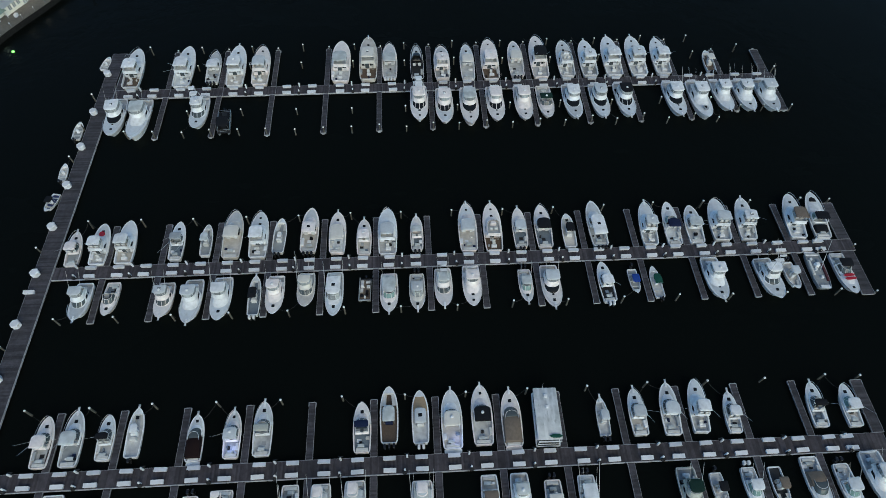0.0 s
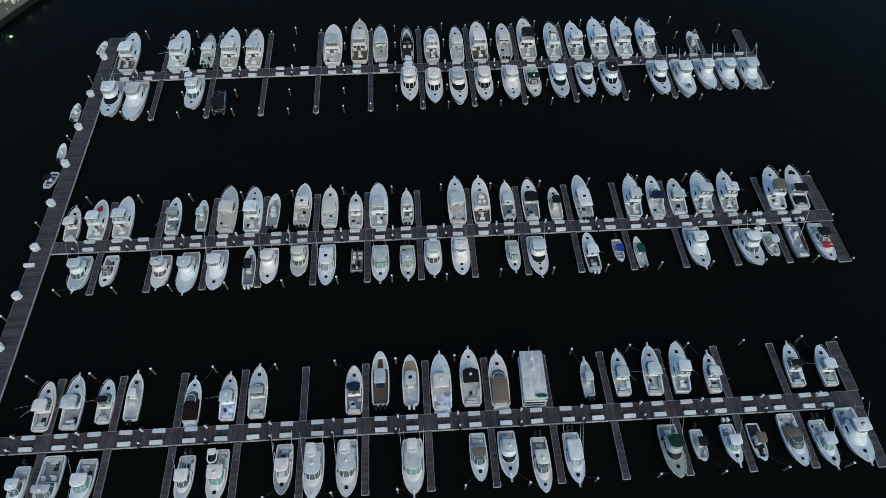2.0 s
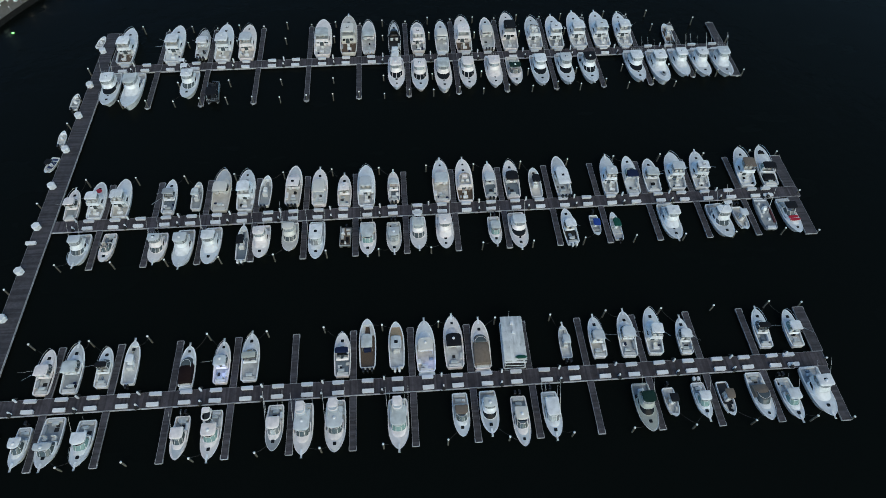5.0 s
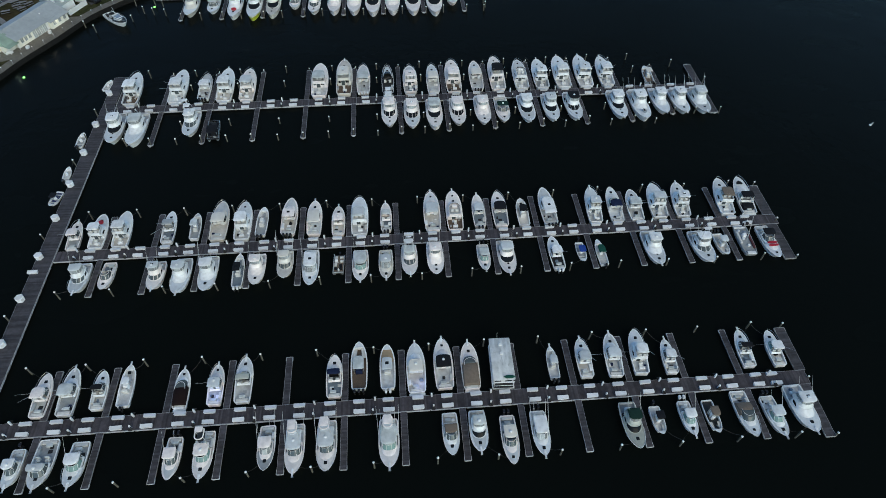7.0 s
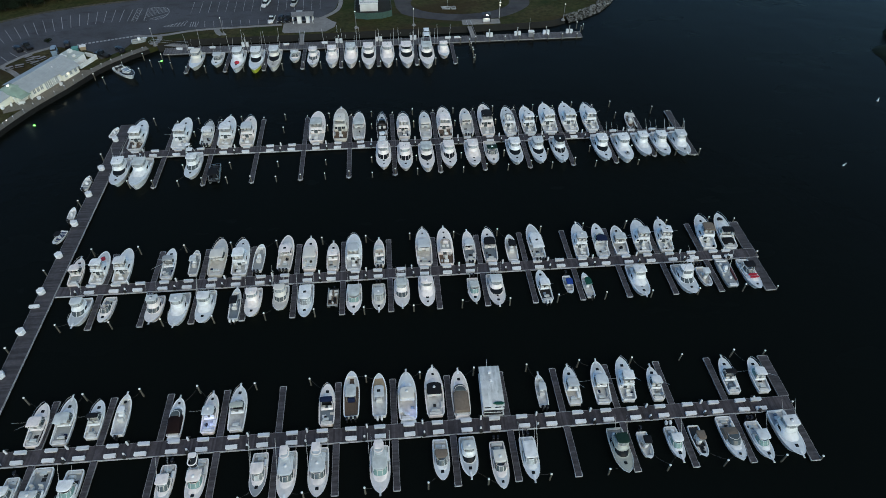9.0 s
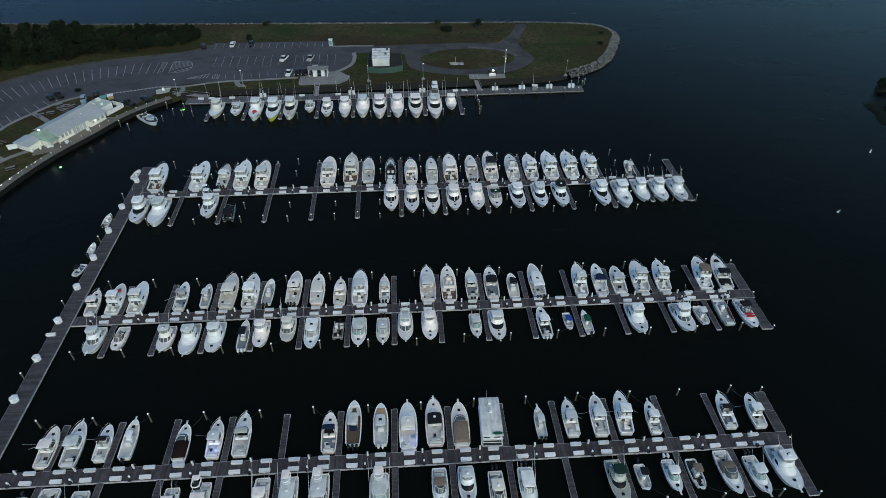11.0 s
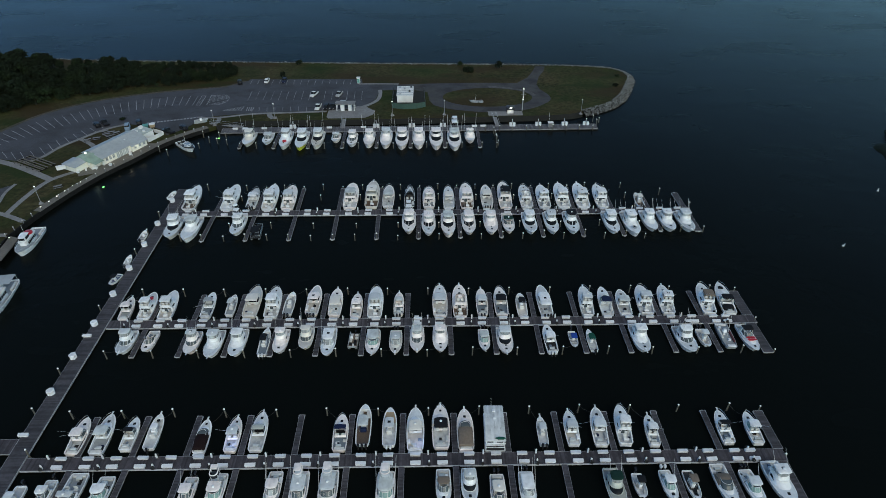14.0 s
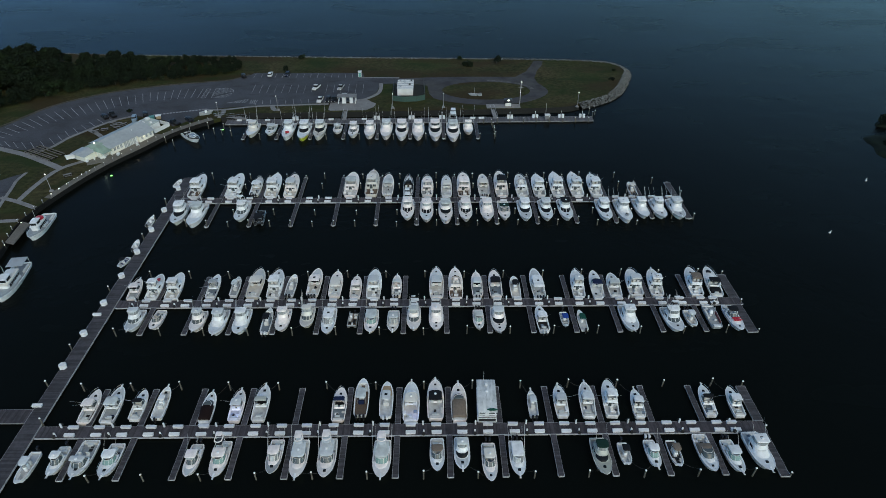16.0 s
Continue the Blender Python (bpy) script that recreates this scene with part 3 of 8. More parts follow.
def outboards(boat, H, count, mat):
    for k in range(count):
        x = (k - (count - 1) / 2) * 0.72
        y = H.y(0)
        g = Geo()
        g.stack([(x + px, py) for px, py in plan(y - 0.95, y - 0.25, 0.42, 0.46, 0.15)], [(0.78, 0.85), (0.95, 1.0), (1.25, 0.98), (1.38, 0.8, 0.04)])
        m = part("outboard_motor", g, mat, boat)
        leg = Geo()
        leg.box(x - 0.10, x + 0.10, y - 0.75, y - 0.40, -0.3, 0.80)
        leg.box(x - 0.16, x + 0.16, y - 0.45, y - 0.0, 0.45, 0.72)
        part("bracket", leg, RUBBER, m)


def hardtop(boat, y0, y1, w0, w1, z, base, mat, posts=True, thick=0.12, lean=0.25, pipe_mat=None, extras="dome"):
    shape = House(y0, y1 + 0.08, w0 / 2, (y1 - y0) * rng.choice((0.25, 0.35, 0.5)), z, z + thick, 0.05, 0.03, 0.03, rng.choice((2.5, 2.9, 3.4)))
    g = shape.solid(0.05, 0.06)
    g.face_grid([shape.ring(z + thick, -0.13), [(x, y, q + 0.035) for x, y, q in shape.ring(z + thick, -0.15)], [(x, y, q + 0.035) for x, y, q in shape.ring(z + thick, -0.17)], shape.ring(z + thick, -0.19)], True)
    top = part("hardtop", g, mat, boat)
    if posts:
        for sx in (-1, 1):
            for yy, ww, dy in ((y0 + 0.3, w0, -lean), (y1 - 0.3, w1, lean)):
                p = Geo().rod((sx * ww * 0.44, yy + dy, base), (sx * ww * 0.42, yy, z + 0.02), 0.045)
                part("post", p, pipe_mat or POLE, boat)
    if "dome" in extras:
        d = Geo().rod((0, (y0 + y1) / 2 + 0.2, z + thick), (0, (y0 + y1) / 2 + 0.2, z + thick + 0.12), 0.24, 0.26, 10).dome(0, (y0 + y1) / 2 + 0.2, z + thick + 0.12, 0.26, 10, 0.7)
        part("radar_dome", d, LOCKER, top)
    if "skylight" in extras:
        k = Geo().box(-0.3, 0.3, (y0 + y1) / 2 - 0.25, (y0 + y1) / 2 + 0.3, z + thick + 0.02, z + thick + 0.075, 0.02)
        part("skylight", k, GLASS, top)
    if rng.random() < 0.3:
        rods = Geo()
        for k in range(5):
            rx = (k - 2) * w0 * 0.19
            rods.rod((rx, y0 + 0.05, z + 0.05), (rx, y0 - 0.12, z + 0.45), 0.022, 0.022, 4)
        part("rod_rack", rods, STEEL, top)
    if "antenna" in extras:
        for sx in (-1, 1):
            a = Geo().rod((sx * w0 * 0.42, y0 + 0.4, z + 0.05), (sx * w0 * 0.46, y0 - 1.7, z + 2.2), 0.028, 0.015, 4)
            part("antenna", a, POLE, top)
    return top


def pane_row(boat, name, mat, a, b, c, d, count, gap=0.04, thick=0.02):
    """Single panes side by side on the quad a b c d."""
    a, b, c, d = (Vector(p) for p in (a, b, c, d))
    for i in range(count):
        s, e = (i + gap) / count, (i + 1 - gap) / count
        part(name, Geo().panel(a.lerp(b, s), a.lerp(b, e), d.lerp(c, e), d.lerp(c, s), thick), mat, boat)


def windscreen(boat, y_low, y_top, w_low, w_top, z_low, z_top, count, mat, wrap=0.0, bow=0.15):
    """Front panes in a shallow arc that lean back, and side panes that run aft for wrap metres."""
    steps = [-1.0, -0.5, 0.0, 0.5, 1.0] if w_low > 1.3 else [-1.0, 0.0, 1.0]
    sag = bow * w_low
    low = [(f * w_low / 2, y_low - sag * f * f, z_low) for f in reversed(steps)]
    top = [(f * w_top / 2, y_top - sag * f * f, z_top) for f in reversed(steps)]
    for (a, b), (d, c) in zip(zip(low, low[1:]), zip(top, top[1:])):
        pane_row(boat, "windscreen_pane", mat, a, b, c, d, 1, 0.02 if count == 3 else 0.0, 0.025)
    if count == 3:
        bars = Geo()
        for p, q in zip(low, top):
            bars.rod((p[0], p[1] + 0.035, p[2] - 0.02), (q[0], q[1] + 0.035, q[2] + 0.03), 0.02, 0.02, 4)
        bars.pipe([(q[0], q[1] + 0.03, q[2] + 0.02) for q in top], 0.03, 4)
        part("windscreen_frame", bars, GEL["white"], boat)
    y_low, y_top = y_low - sag, y_top - sag
    if wrap:
        for sx in (-1, 1):
            a, b = (sx * w_low / 2, y_low, z_low), (sx * (w_low / 2 + 0.02), y_low - wrap, z_low)
            c, d = (sx * (w_top / 2 + 0.02), y_top - wrap * 0.8, z_top), (sx * w_top / 2, y_top, z_top)
            q = (b, a, d, c) if sx > 0 else (a, b, c, d)
            part("side_pane", Geo().panel(*q, 0.02), mat, boat)


def outriggers(boat, H, y, z, reach=6.5):
    for sx in (-1, 1):
        g = Geo().rod((sx * H.B * 0.47, y, z - 0.3), (sx * (H.B * 0.5 + 0.15), y - reach * 0.80, z + reach * 0.50), 0.04, 0.025, 5)
        part("outrigger", g, POLE, boat)


def cooler(boat, H, rng, mat):
    y = H.y(rng.uniform(0.07, 0.12)) + 0.35
    x = rng.uniform(-0.3, 0.3)
    g = Geo().box(x - 0.5, x + 0.5, y - 0.25, y + 0.25, H.floor, H.floor + 0.5, 0.05)
    part("fish_box", g, mat, boat)
    if rng.random() < 0.7:
        sx = rng.choice((-1, 1))
        w = H.inner(0.25)
        part("side_locker", Geo().box(*sorted((sx * w, sx * (w - 0.45))), H.y(0.16), H.y(0.16) + rng.uniform(0.9, 1.6), H.floor, H.floor + 0.5, 0.05), rng.choice((CLOTH["seat"], GEL["grey"], GEL["white"])), boat)
    if rng.random() < 0.6:
        hx, hy = rng.uniform(-0.5, 0.5), H.y(rng.uniform(0.2, 0.27))
        part("deck_hatch", Geo().box(hx - 0.35, hx + 0.35, hy - 0.3, hy + 0.3, H.floor, H.floor + 0.04, 0.01), rng.choice((GEL["grey"], RUBBER, GEL["white"])), boat)
    for _ in range(rng.choice((1, 2, 3))):
        gx, gy = rng.uniform(-0.75, 0.75) * H.inner(0.2), H.y(rng.uniform(0.08, min(0.34, H.fore - 0.03)))
        ww, dd, hh = rng.uniform(0.12, 0.35), rng.uniform(0.12, 0.3), rng.uniform(0.15, 0.5)
        part("deck_gear", Geo().stack([(gx + px, gy + py) for px, py in plan(-dd, dd, 2 * ww, 2 * ww, 0.08)], [(H.floor, 1.0), (H.floor + hh * 0.85, 1.0), (H.floor + hh, 0.88)]), rng.choice((CLOTH["seat"], CLOTH["black"], CLOTH["navy"], GEL["slate"], GEL["white"], GEL["grey"], RUBBER)), boat)
    part("gunwale_pad", Geo().box(-H.w(0) * 0.86, H.w(0) * 0.86, H.y(0) + 0.16, H.y(0) + 0.30, H.h0 - 0.25, H.h0 - 0.02, 0.03), rng.choice((CLOTH["seat"], GEL["white"], GEL["grey"])), boat)


def seat(boat, x, y, z, w=0.6, mat=None, back=-1):
    g = Geo()
    g.box(x - w / 2, x + w / 2, y - 0.27, y + 0.27, z, z + 0.45, 0.06)
    g.box(x - w / 2, x + w / 2, y + back * 0.33 - 0.08, y + back * 0.33 + 0.08, z + 0.2, z + 0.95, 0.05)
    part("seat", g, mat or CLOTH["seat"], boat)


def boat_root(name, x, y, heading, label, group):
    root = new(name)
    root.matrix_basis = pose(x, y, 0, 0, 0, -heading)
    return tagged(root, label, "boat", group)


def mooring_lines(boat, H):
    """Sagging lines from the bow to the nearest piles."""
    m = boat.matrix_basis
    bow = m @ Vector((0, H.y(0.95), 0))
    near = sorted(PILES, key=lambda p: (Vector(p) - bow).length)[:1]
    inv = m.inverted()
    for p in near:
        q = inv @ Vector(p)
        if (Vector(p) - bow).length > 6.5:
            continue
        a = Vector((math.copysign(H.w(0.88), q.x), H.y(0.88), H.h(0.88) + 0.05))
        mid = (a + q) / 2 - Vector((0, 0, 0.35))
        part("mooring_line", Geo().pipe([a, a.lerp(mid, 0.5) - Vector((0, 0, 0.12)), mid, mid.lerp(q, 0.5) - Vector((0, 0, 0.12)), q], 0.02, 4), ROPE, boat)


BOATS = "boats moored in the marina"
rng = random.Random(11)


def coat(hull, deck, x):
    """Gelcoat and deck for a boat; whites near x = 0 carry a lens's warm cast in their colour."""
    warm = hull == "white" and int(abs(x) * 10) % 5 < (4 if -32 < x < 32 else 1 if x < 0 else 0)
    return GEL["warm" if warm else hull], DECK["warm" if warm and deck == "white" else deck]


def outfit(root, H, words, deck_mat):
    mooring_lines(root, H)
    if "pulpit" in words:
        pulpit(root, H)
    if "rail" in words:
        bow_rail(root, H)
    if "hatch" in words:
        hatch(root, H, 0.80)
    if "hatch2" in words:
        hatch(root, H, 0.86, 0, 0.42)
        hatch(root, H, 0.72, H.B * 0.16)
    if "hatch3" in words:
        hatch(root, H, 0.84)
        for sx in (-1, 1):
            hatch(root, H, 0.71, sx * H.B * 0.22, 0.4)
    for n in (1, 2, 3, 4):
        if "ob%d" % n in words:
            outboards(root, H, n, MOTOR_BLACK)
        if "wob%d" % n in words:
            outboards(root, H, n, MOTOR_WHITE)
    if "swim" in words:
        g = Geo().stack(plan(H.y(0) - 0.75, H.y(0) + 0.02, H.B * 0.8, H.B * 0.84, 0.12), [(0.26, 0.98), (0.3, 1), (0.36, 0.98)])
        part("swim_platform", g, deck_mat, root)


def top_mat(top, gel, plain=0.45):
    """A white top is gelcoat, chalky paint or canvas."""
    if top == "white":
        return gel if rng.random() < plain else rng.choice((DECK["panel"], CLOTH["white"], DECK["panel"]))
    return CLOTH[top] if top in CLOTH else GEL[top]


def convertible(x, y, heading, L, words="", hull="white", side="", deck="white", sole="pale", band="dark", top="white", B=None, label=""):
    """A sport-fishing boat with a saloon, a flybridge and a hardtop over it."""
    words = words.split()
    B = B or min(4.6, 0.295 * L + 0.42)
    H = Hull(L, B, 0.36, 0.95, 1.25 + 0.05 * L, 2.1 if "upright" in words else 2.8)
    text = label or "%s flybridge sportfishing boat with %s and %s top" % (hull, "dark windscreen band" if band == "dark" else "blank white saloon front" if band == "none" else "paned saloon windows", top)
    root = boat_root("sportfishing_boat", x, y, heading, text, BOATS)
    gel, nonskid = coat(hull, deck, x)
    build_hull(root, H, GEL[side] if side else gel, nonskid, DECK[sole])
    outfit(root, H, words, nonskid)
    ya, yf = H.y(0.31), H.y(0.775 if band == "none" else 0.725)
    zs = H.h(0.5)
    w = B * 0.83
    gel = gel if hull != "black" else GEL["white"]
    zt = zs + (1.3 if L > 12.9 else 1.0)
    # raked saloon, its front mask rounded into the foredeck
    cabin = House(ya, yf, w / 2, (yf - ya) * 0.62, H.floor, zt, 0.0, 0.10, 0.0, 2.35)
    cabin.rake = (yf - H.y(0.555)) * (zt - H.floor) / (zt - zs - 0.1)
    cabin.y1 = yf + cabin.rake * (zs + 0.1 - H.floor) / (zt - H.floor)
    low = House(ya, yf + 0.05, w / 2, (yf - ya) * 0.62, H.floor, zs + 0.12, 0.02, 0.01, 0.0, 2.35)
    g = Geo().face_grid([low.ring(H.floor), low.ring(zs + 0.02), [(x, y, zs + 0.14) for x, y, z in low.ring(zs + 0.12, -0.03)], cabin.ring(zs + 0.2, -0.01), cabin.ring(zt - 0.05), cabin.ring(zt, -0.05)], True, True, True)
    part("saloon", g, gel, root)
    z0, z1 = zs + 0.34 * (zt - zs), zt - 0.13
    if band == "dark":
        cabin.glaze(root, "windscreen_band", GLASS, 6.3, 15.7, z0, z1, 1, 0.0)
    elif band == "panes":
        cabin.glaze(root, "windscreen_pane", GLASS if L > 10.5 else TINT, 6.6, 15.4, z0, z1, 4, 0.05)
    cabin.glaze(root, "side_window", GLASS, 3.2, 5.9, z0 + 0.05, z1 - 0.06, 1, 0.0)
    cabin.glaze(root, "side_window", GLASS, 16.1, 18.8, z0 + 0.05, z1 - 0.06, 1, 0.0)
    for xa, xb, zl in ((-0.20, 0.06, 0.12), (0.10, 0.34, 0.85), (-0.40, -0.24, 0.85)):
        pane = Geo().panel((w * xa, ya - 0.01, H.floor + zl), (w * xb, ya - 0.01, H.floor + zl), (w * xb, ya - 0.01, zt - 0.3), (w * xa, ya - 0.01, zt - 0.3), 0.02)
        part("saloon_door" if zl < 0.5 else "aft_window", pane, TINT if zl < 0.5 else GLASS, root)
    # flybridge: a brow, a hollow rounded coaming, console and helm seats
    fy0, fy1 = ya - (0.75 if L > 9.5 else 0.45), H.y(0.565)
    fw = w * 0.87
    brow = House(fy0 - 0.05, fy1 + 0.22, fw / 2 + 0.10, (fy1 - fy0) * 0.5, zt - 0.04, zt + 0.04, 0.0, 0.0, 0.0, 2.4)
    part("brow", brow.solid(0.02, 0.0), gel, root)
    fly = House(fy0, fy1 + 0.08, fw / 2, (fy1 - fy0) * 0.48, zt + 0.03, zt + 0.74, 0.36, 0.03, 0.0, 2.4)
    part("flybridge", fly.shell(), gel, root)
    part("bridge_floor", House(fy0 + 0.12, fy1 - 0.2, fw / 2 - 0.12, (fy1 - fy0) * 0.45, zt + 0.09, zt + 0.12).solid(0.01, 0.0), DECK["panel"], root)
    cons = Geo().stack(plan(fy1 - 1.3, fy1 - 0.75, fw * 0.46, fw * 0.40, 0.1), [(zt + 0.05, 1), (zt + 0.85, 0.95), (zt + 0.95, 0.8)])
    part("helm_console", cons, gel, root)
    for sx in (-1, 1):
        seat(root, sx * 0.45, fy1 - 2.0, zt + 0.1)
    if "open" not in words:
        ty0, ty1 = fy0 + 0.25, fy1 - 0.42
        hz = zt + 1.58
        hardtop(root, ty0, ty1, fw * 0.98, fw * 0.90, hz, zt + 0.6, top_mat(top, gel, 0.65), True, 0.11, 0.15, None, rng.choice(("dome antenna", "dome antenna skylight", "antenna", "dome")) if "bare" not in words else "antenna")
        screen = House(fy0 + 0.7, fy1 - 0.26, fw / 2 - 0.07, (fy1 - fy0) * 0.44, zt + 0.72, hz + 0.02, 0.30, 0.03, 0.0, 2.4)
        screen.glaze(root, "enclosure_pane", GLASS if "double" in words else CLEAR, 6.0, 16.0, zt + 0.80, hz - 0.10, 3, 0.03, 0.01)
        screen.glaze(root, "enclosure_pane", CLEAR, 2.5, 5.8, zt + 0.80, hz - 0.10, 1, 0.02, 0.01)
        screen.glaze(root, "enclosure_pane", CLEAR, 16.2, 19.5, zt + 0.80, hz - 0.10, 1, 0.02, 0.01)
    else:
        hz = zt + 0.9
        fly.glaze(root, "venturi_screen", TINT, 6.5, 15.5, zt + 0.62, zt + 0.98, 1, 0.0, 0.0)
    if "tower" in words:
        p = Geo()
        zt2 = hz + (3.3 if "tall" in words else 1.9)
        for sx in (-1, 1):
            p.pipe([(sx * fw * 0.5, fy0 + 0.2, zt), (sx * fw * 0.28, fy0 + 0.9, zt2)], 0.045)
            p.pipe([(sx * fw * 0.46, fy1 - 0.4, zt), (sx * fw * 0.26, fy1 - 1.3, zt2)], 0.045)
            p.pipe([(sx * fw * 0.28, fy0 + 0.9, zt2), (sx * fw * 0.26, fy1 - 1.3, zt2)], 0.045)
            p.pipe([(sx * fw * 0.28, fy0 + 0.9, zt2 + 0.8), (sx * fw * 0.26, fy1 - 1.3, zt2 + 0.8)], 0.03)
        p.pipe([(-fw * 0.28, fy0 + 0.9, zt2 + 0.8), (fw * 0.28, fy0 + 0.9, zt2 + 0.8)], 0.03)
        if "tall" in words:
            for f in (0.35, 0.65):
                a, b, zz = fw * (0.5 - 0.22 * f), fw * (0.46 - 0.2 * f), zt + (zt2 - zt) * f
                ring = [(-a, fy0 + 0.2 + 0.7 * f, zz), (a, fy0 + 0.2 + 0.7 * f, zz), (b, fy1 - 0.4 - 0.9 * f, zz), (-b, fy1 - 0.4 - 0.9 * f, zz)]
                p.pipe(ring + ring[:1], 0.035)
        part("tuna_tower", p, POLE, root)
        d = Geo().stack(plan(fy0 + 0.8, fy1 - 1.2, fw * 0.58, fw * 0.54, 0.2), [(zt2, 1), (zt2 + 0.08, 1)])
        part("tower_platform", d, GEL["white"], root)
        d = Geo().stack(plan(fy0 + 0.9, fy1 - 1.4, fw * 0.5, fw * 0.45, 0.2), [(zt2 + 1.4, 0.95), (zt2 + 1.46, 1), (zt2 + 1.52, 0.9)])
        part("tower_roof", d, GEL["white"], root)
    if "rig" in words:
        outriggers(root, H, H.y(0.42), zs + 0.6)
    if "upright" in words:
        for sx in (-1, 1):
            lean = rng.uniform(0.0, 0.5)
            part("outrigger", Geo().rod((sx * B * 0.47, H.y(0.42), zs), (sx * (B * 0.5 + lean), H.y(0.42) - 0.6, zs + rng.uniform(7.6, 9.6)), 0.045, 0.03, 5), POLE, root)
    cooler(root, H, rng, GEL["white"])
    chair = Geo().rod((0, H.y(0.17), H.floor), (0, H.y(0.17), H.floor + 0.5), 0.09)
    chair.box(-0.3, 0.3, H.y(0.17) - 0.28, H.y(0.17) + 0.28, H.floor + 0.5, H.floor + 0.62, 0.04)
    chair.box(-0.3, 0.3, H.y(0.17) + 0.22, H.y(0.17) + 0.32, H.floor + 0.6, H.floor + 1.1, 0.03)
    part("fighting_chair", chair, CLOTH["seat"], root)
    ladder = Geo()
    for sx in (-1, 1):
        ladder.rod((w * 0.3 + sx * 0.2, ya - 0.55, H.floor), (w * 0.3 + sx * 0.2, ya - 0.2, zt + 0.1), 0.025, n=4)
    for k in range(6):
        f = (k + 0.5) / 6
        ladder.box(w * 0.3 - 0.2, w * 0.3 + 0.2, ya - 0.58 + 0.35 * f, ya - 0.48 + 0.35 * f, H.floor + (zt - H.floor) * f, H.floor + (zt - H.floor) * f + 0.03)
    part("ladder", ladder, STEEL, root)
    return root


def express(x, y, heading, L, words="", hull="white", deck="white", sole="pale", top="white", glass="dark", canvas="", B=None, label="", span=None):
    """An express boat: low trunk cabin, wrapped windscreen, a top on posts over the helm, open cockpit aft."""
    words = words.split()
    B = B or min(4.2, 0.33 * L + 0.25)
    H = Hull(L, B, 0.56, 0.80, 1.0 + 0.05 * L, 2.6)
    cover = ("%s canvas over the cockpit" % canvas) if canvas else ("%s top over the helm" % top if top != "none" else "open helm")
    text = label or "%s express fishing boat with %s" % (hull, cover)
    root = boat_root("express_boat", x, y, heading, text, BOATS)
    gel, nonskid = coat(hull, deck, x)
    build_hull(root, H, gel, nonskid, DECK[sole])
    outfit(root, H, words, nonskid)
    yf, ya = H.y(0.835), H.y(0.545)
    z = H.h(0.62)
    w = B * 0.76
    trunk = House(ya, yf, w / 2, (yf - ya) * 0.78, H.floor, z + 0.30, 0.25, 0.10, 0.0, 2.2)
    g = Geo().face_grid([trunk.ring(H.floor), trunk.ring(z, 0.0), trunk.ring(z + 0.16, -0.07), trunk.ring(z + 0.25, -0.20), [(px * 0.6, ya * 0.4 + py * 0.6, pz + 0.05) for px, py, pz in trunk.ring(z + 0.27, -0.3)]], True, True, True)
    part("trunk_cabin", g, gel, root)
    gm = AQUA if glass == "aqua" else TINT if glass == "dark" else CLEAR
    aft = 0.12 if "aft" in words else -0.11 if "fwd" in words else 0.0
    yw = H.y(0.60 - aft)
    screen = House(yw - 1.75, yw + 0.72, w * 0.47, 1.15, z + 0.14, z + 1.0, 0.72, 0.10, 0.25, 2.3)
    part("windscreen_coaming", Geo().face_grid([screen.ring(z - 0.15, 0.06), screen.ring(z + 0.10, 0.06), screen.ring(z + 0.20, 0.0), screen.ring(z + 0.20, -0.05), screen.ring(z - 0.1, -0.08)], True), gel, root)
    screen.glaze(root, "windscreen_pane", gm, 7.2, 14.8, z + 0.22, z + 0.98, 3, 0.02, 0.0)
    screen.glaze(root, "side_pane", gm, 3.0, 7.1, z + 0.22, z + 0.92, 1, 0.02, 0.0)
    screen.glaze(root, "side_pane", gm, 14.9, 19.0, z + 0.22, z + 0.92, 1, 0.02, 0.0)
    frame_bars = screen.rim(z + 1.0, 0.03, 3.0, 19.0, 0.0, 21)
    for u in (7.15, 9.7, 12.3, 14.85):
        frame_bars.rod(screen.at(z + 0.2, u, 0.01), screen.at(z + 1.0, u, 0.01), 0.024, 0.024, 4)
    part("windscreen_frame", frame_bars, gel, root)
    dash = Geo().box(-w * 0.42, w * 0.42, H.y(0.52 - aft), H.y(0.58 - aft), H.floor, z + 0.18, 0.08)
    part("dashboard", dash, rng.choice((gel, GEL["grey"], CLOTH["black"])), root)
    for sx in (-1, 1):
        seat(root, sx * w * 0.27, H.y(0.43), H.floor + 0.3, 0.62)
    bench = Geo().box(-B * 0.33, B * 0.33, H.y(0.02) + 0.1, H.y(0.02) + 0.55, H.floor, H.floor + 0.42, 0.05)
    part("transom_bench", bench, CLOTH["seat"], root)
    if canvas:
        cy0, cy1 = H.y(0.27 if "short" in words else 0.06), H.y(0.54)
        g = Geo()
        rings = []
        for f, zz in ((0, 0.10), (0.06, 0.55), (0.45, 1.0), (0.8, 1.1), (1.0, 0.85)):
            yy = cy0 + (cy1 - cy0) * f
            ww = B * (0.44 if f < 0.9 else 0.38)
            hh = H.h0 + 0.1
            rings.append([(-ww, yy, hh), (-ww * 0.92, yy, hh + zz * 0.75), (-ww * 0.5, yy, hh + zz * 0.97), (0, yy, hh + zz), (ww * 0.5, yy, hh + zz * 0.97), (ww * 0.92, yy, hh + zz * 0.75), (ww, yy, hh)])
        g.face_grid(rings, False)
        part("canvas_cover", g, CLOTH[canvas], root)
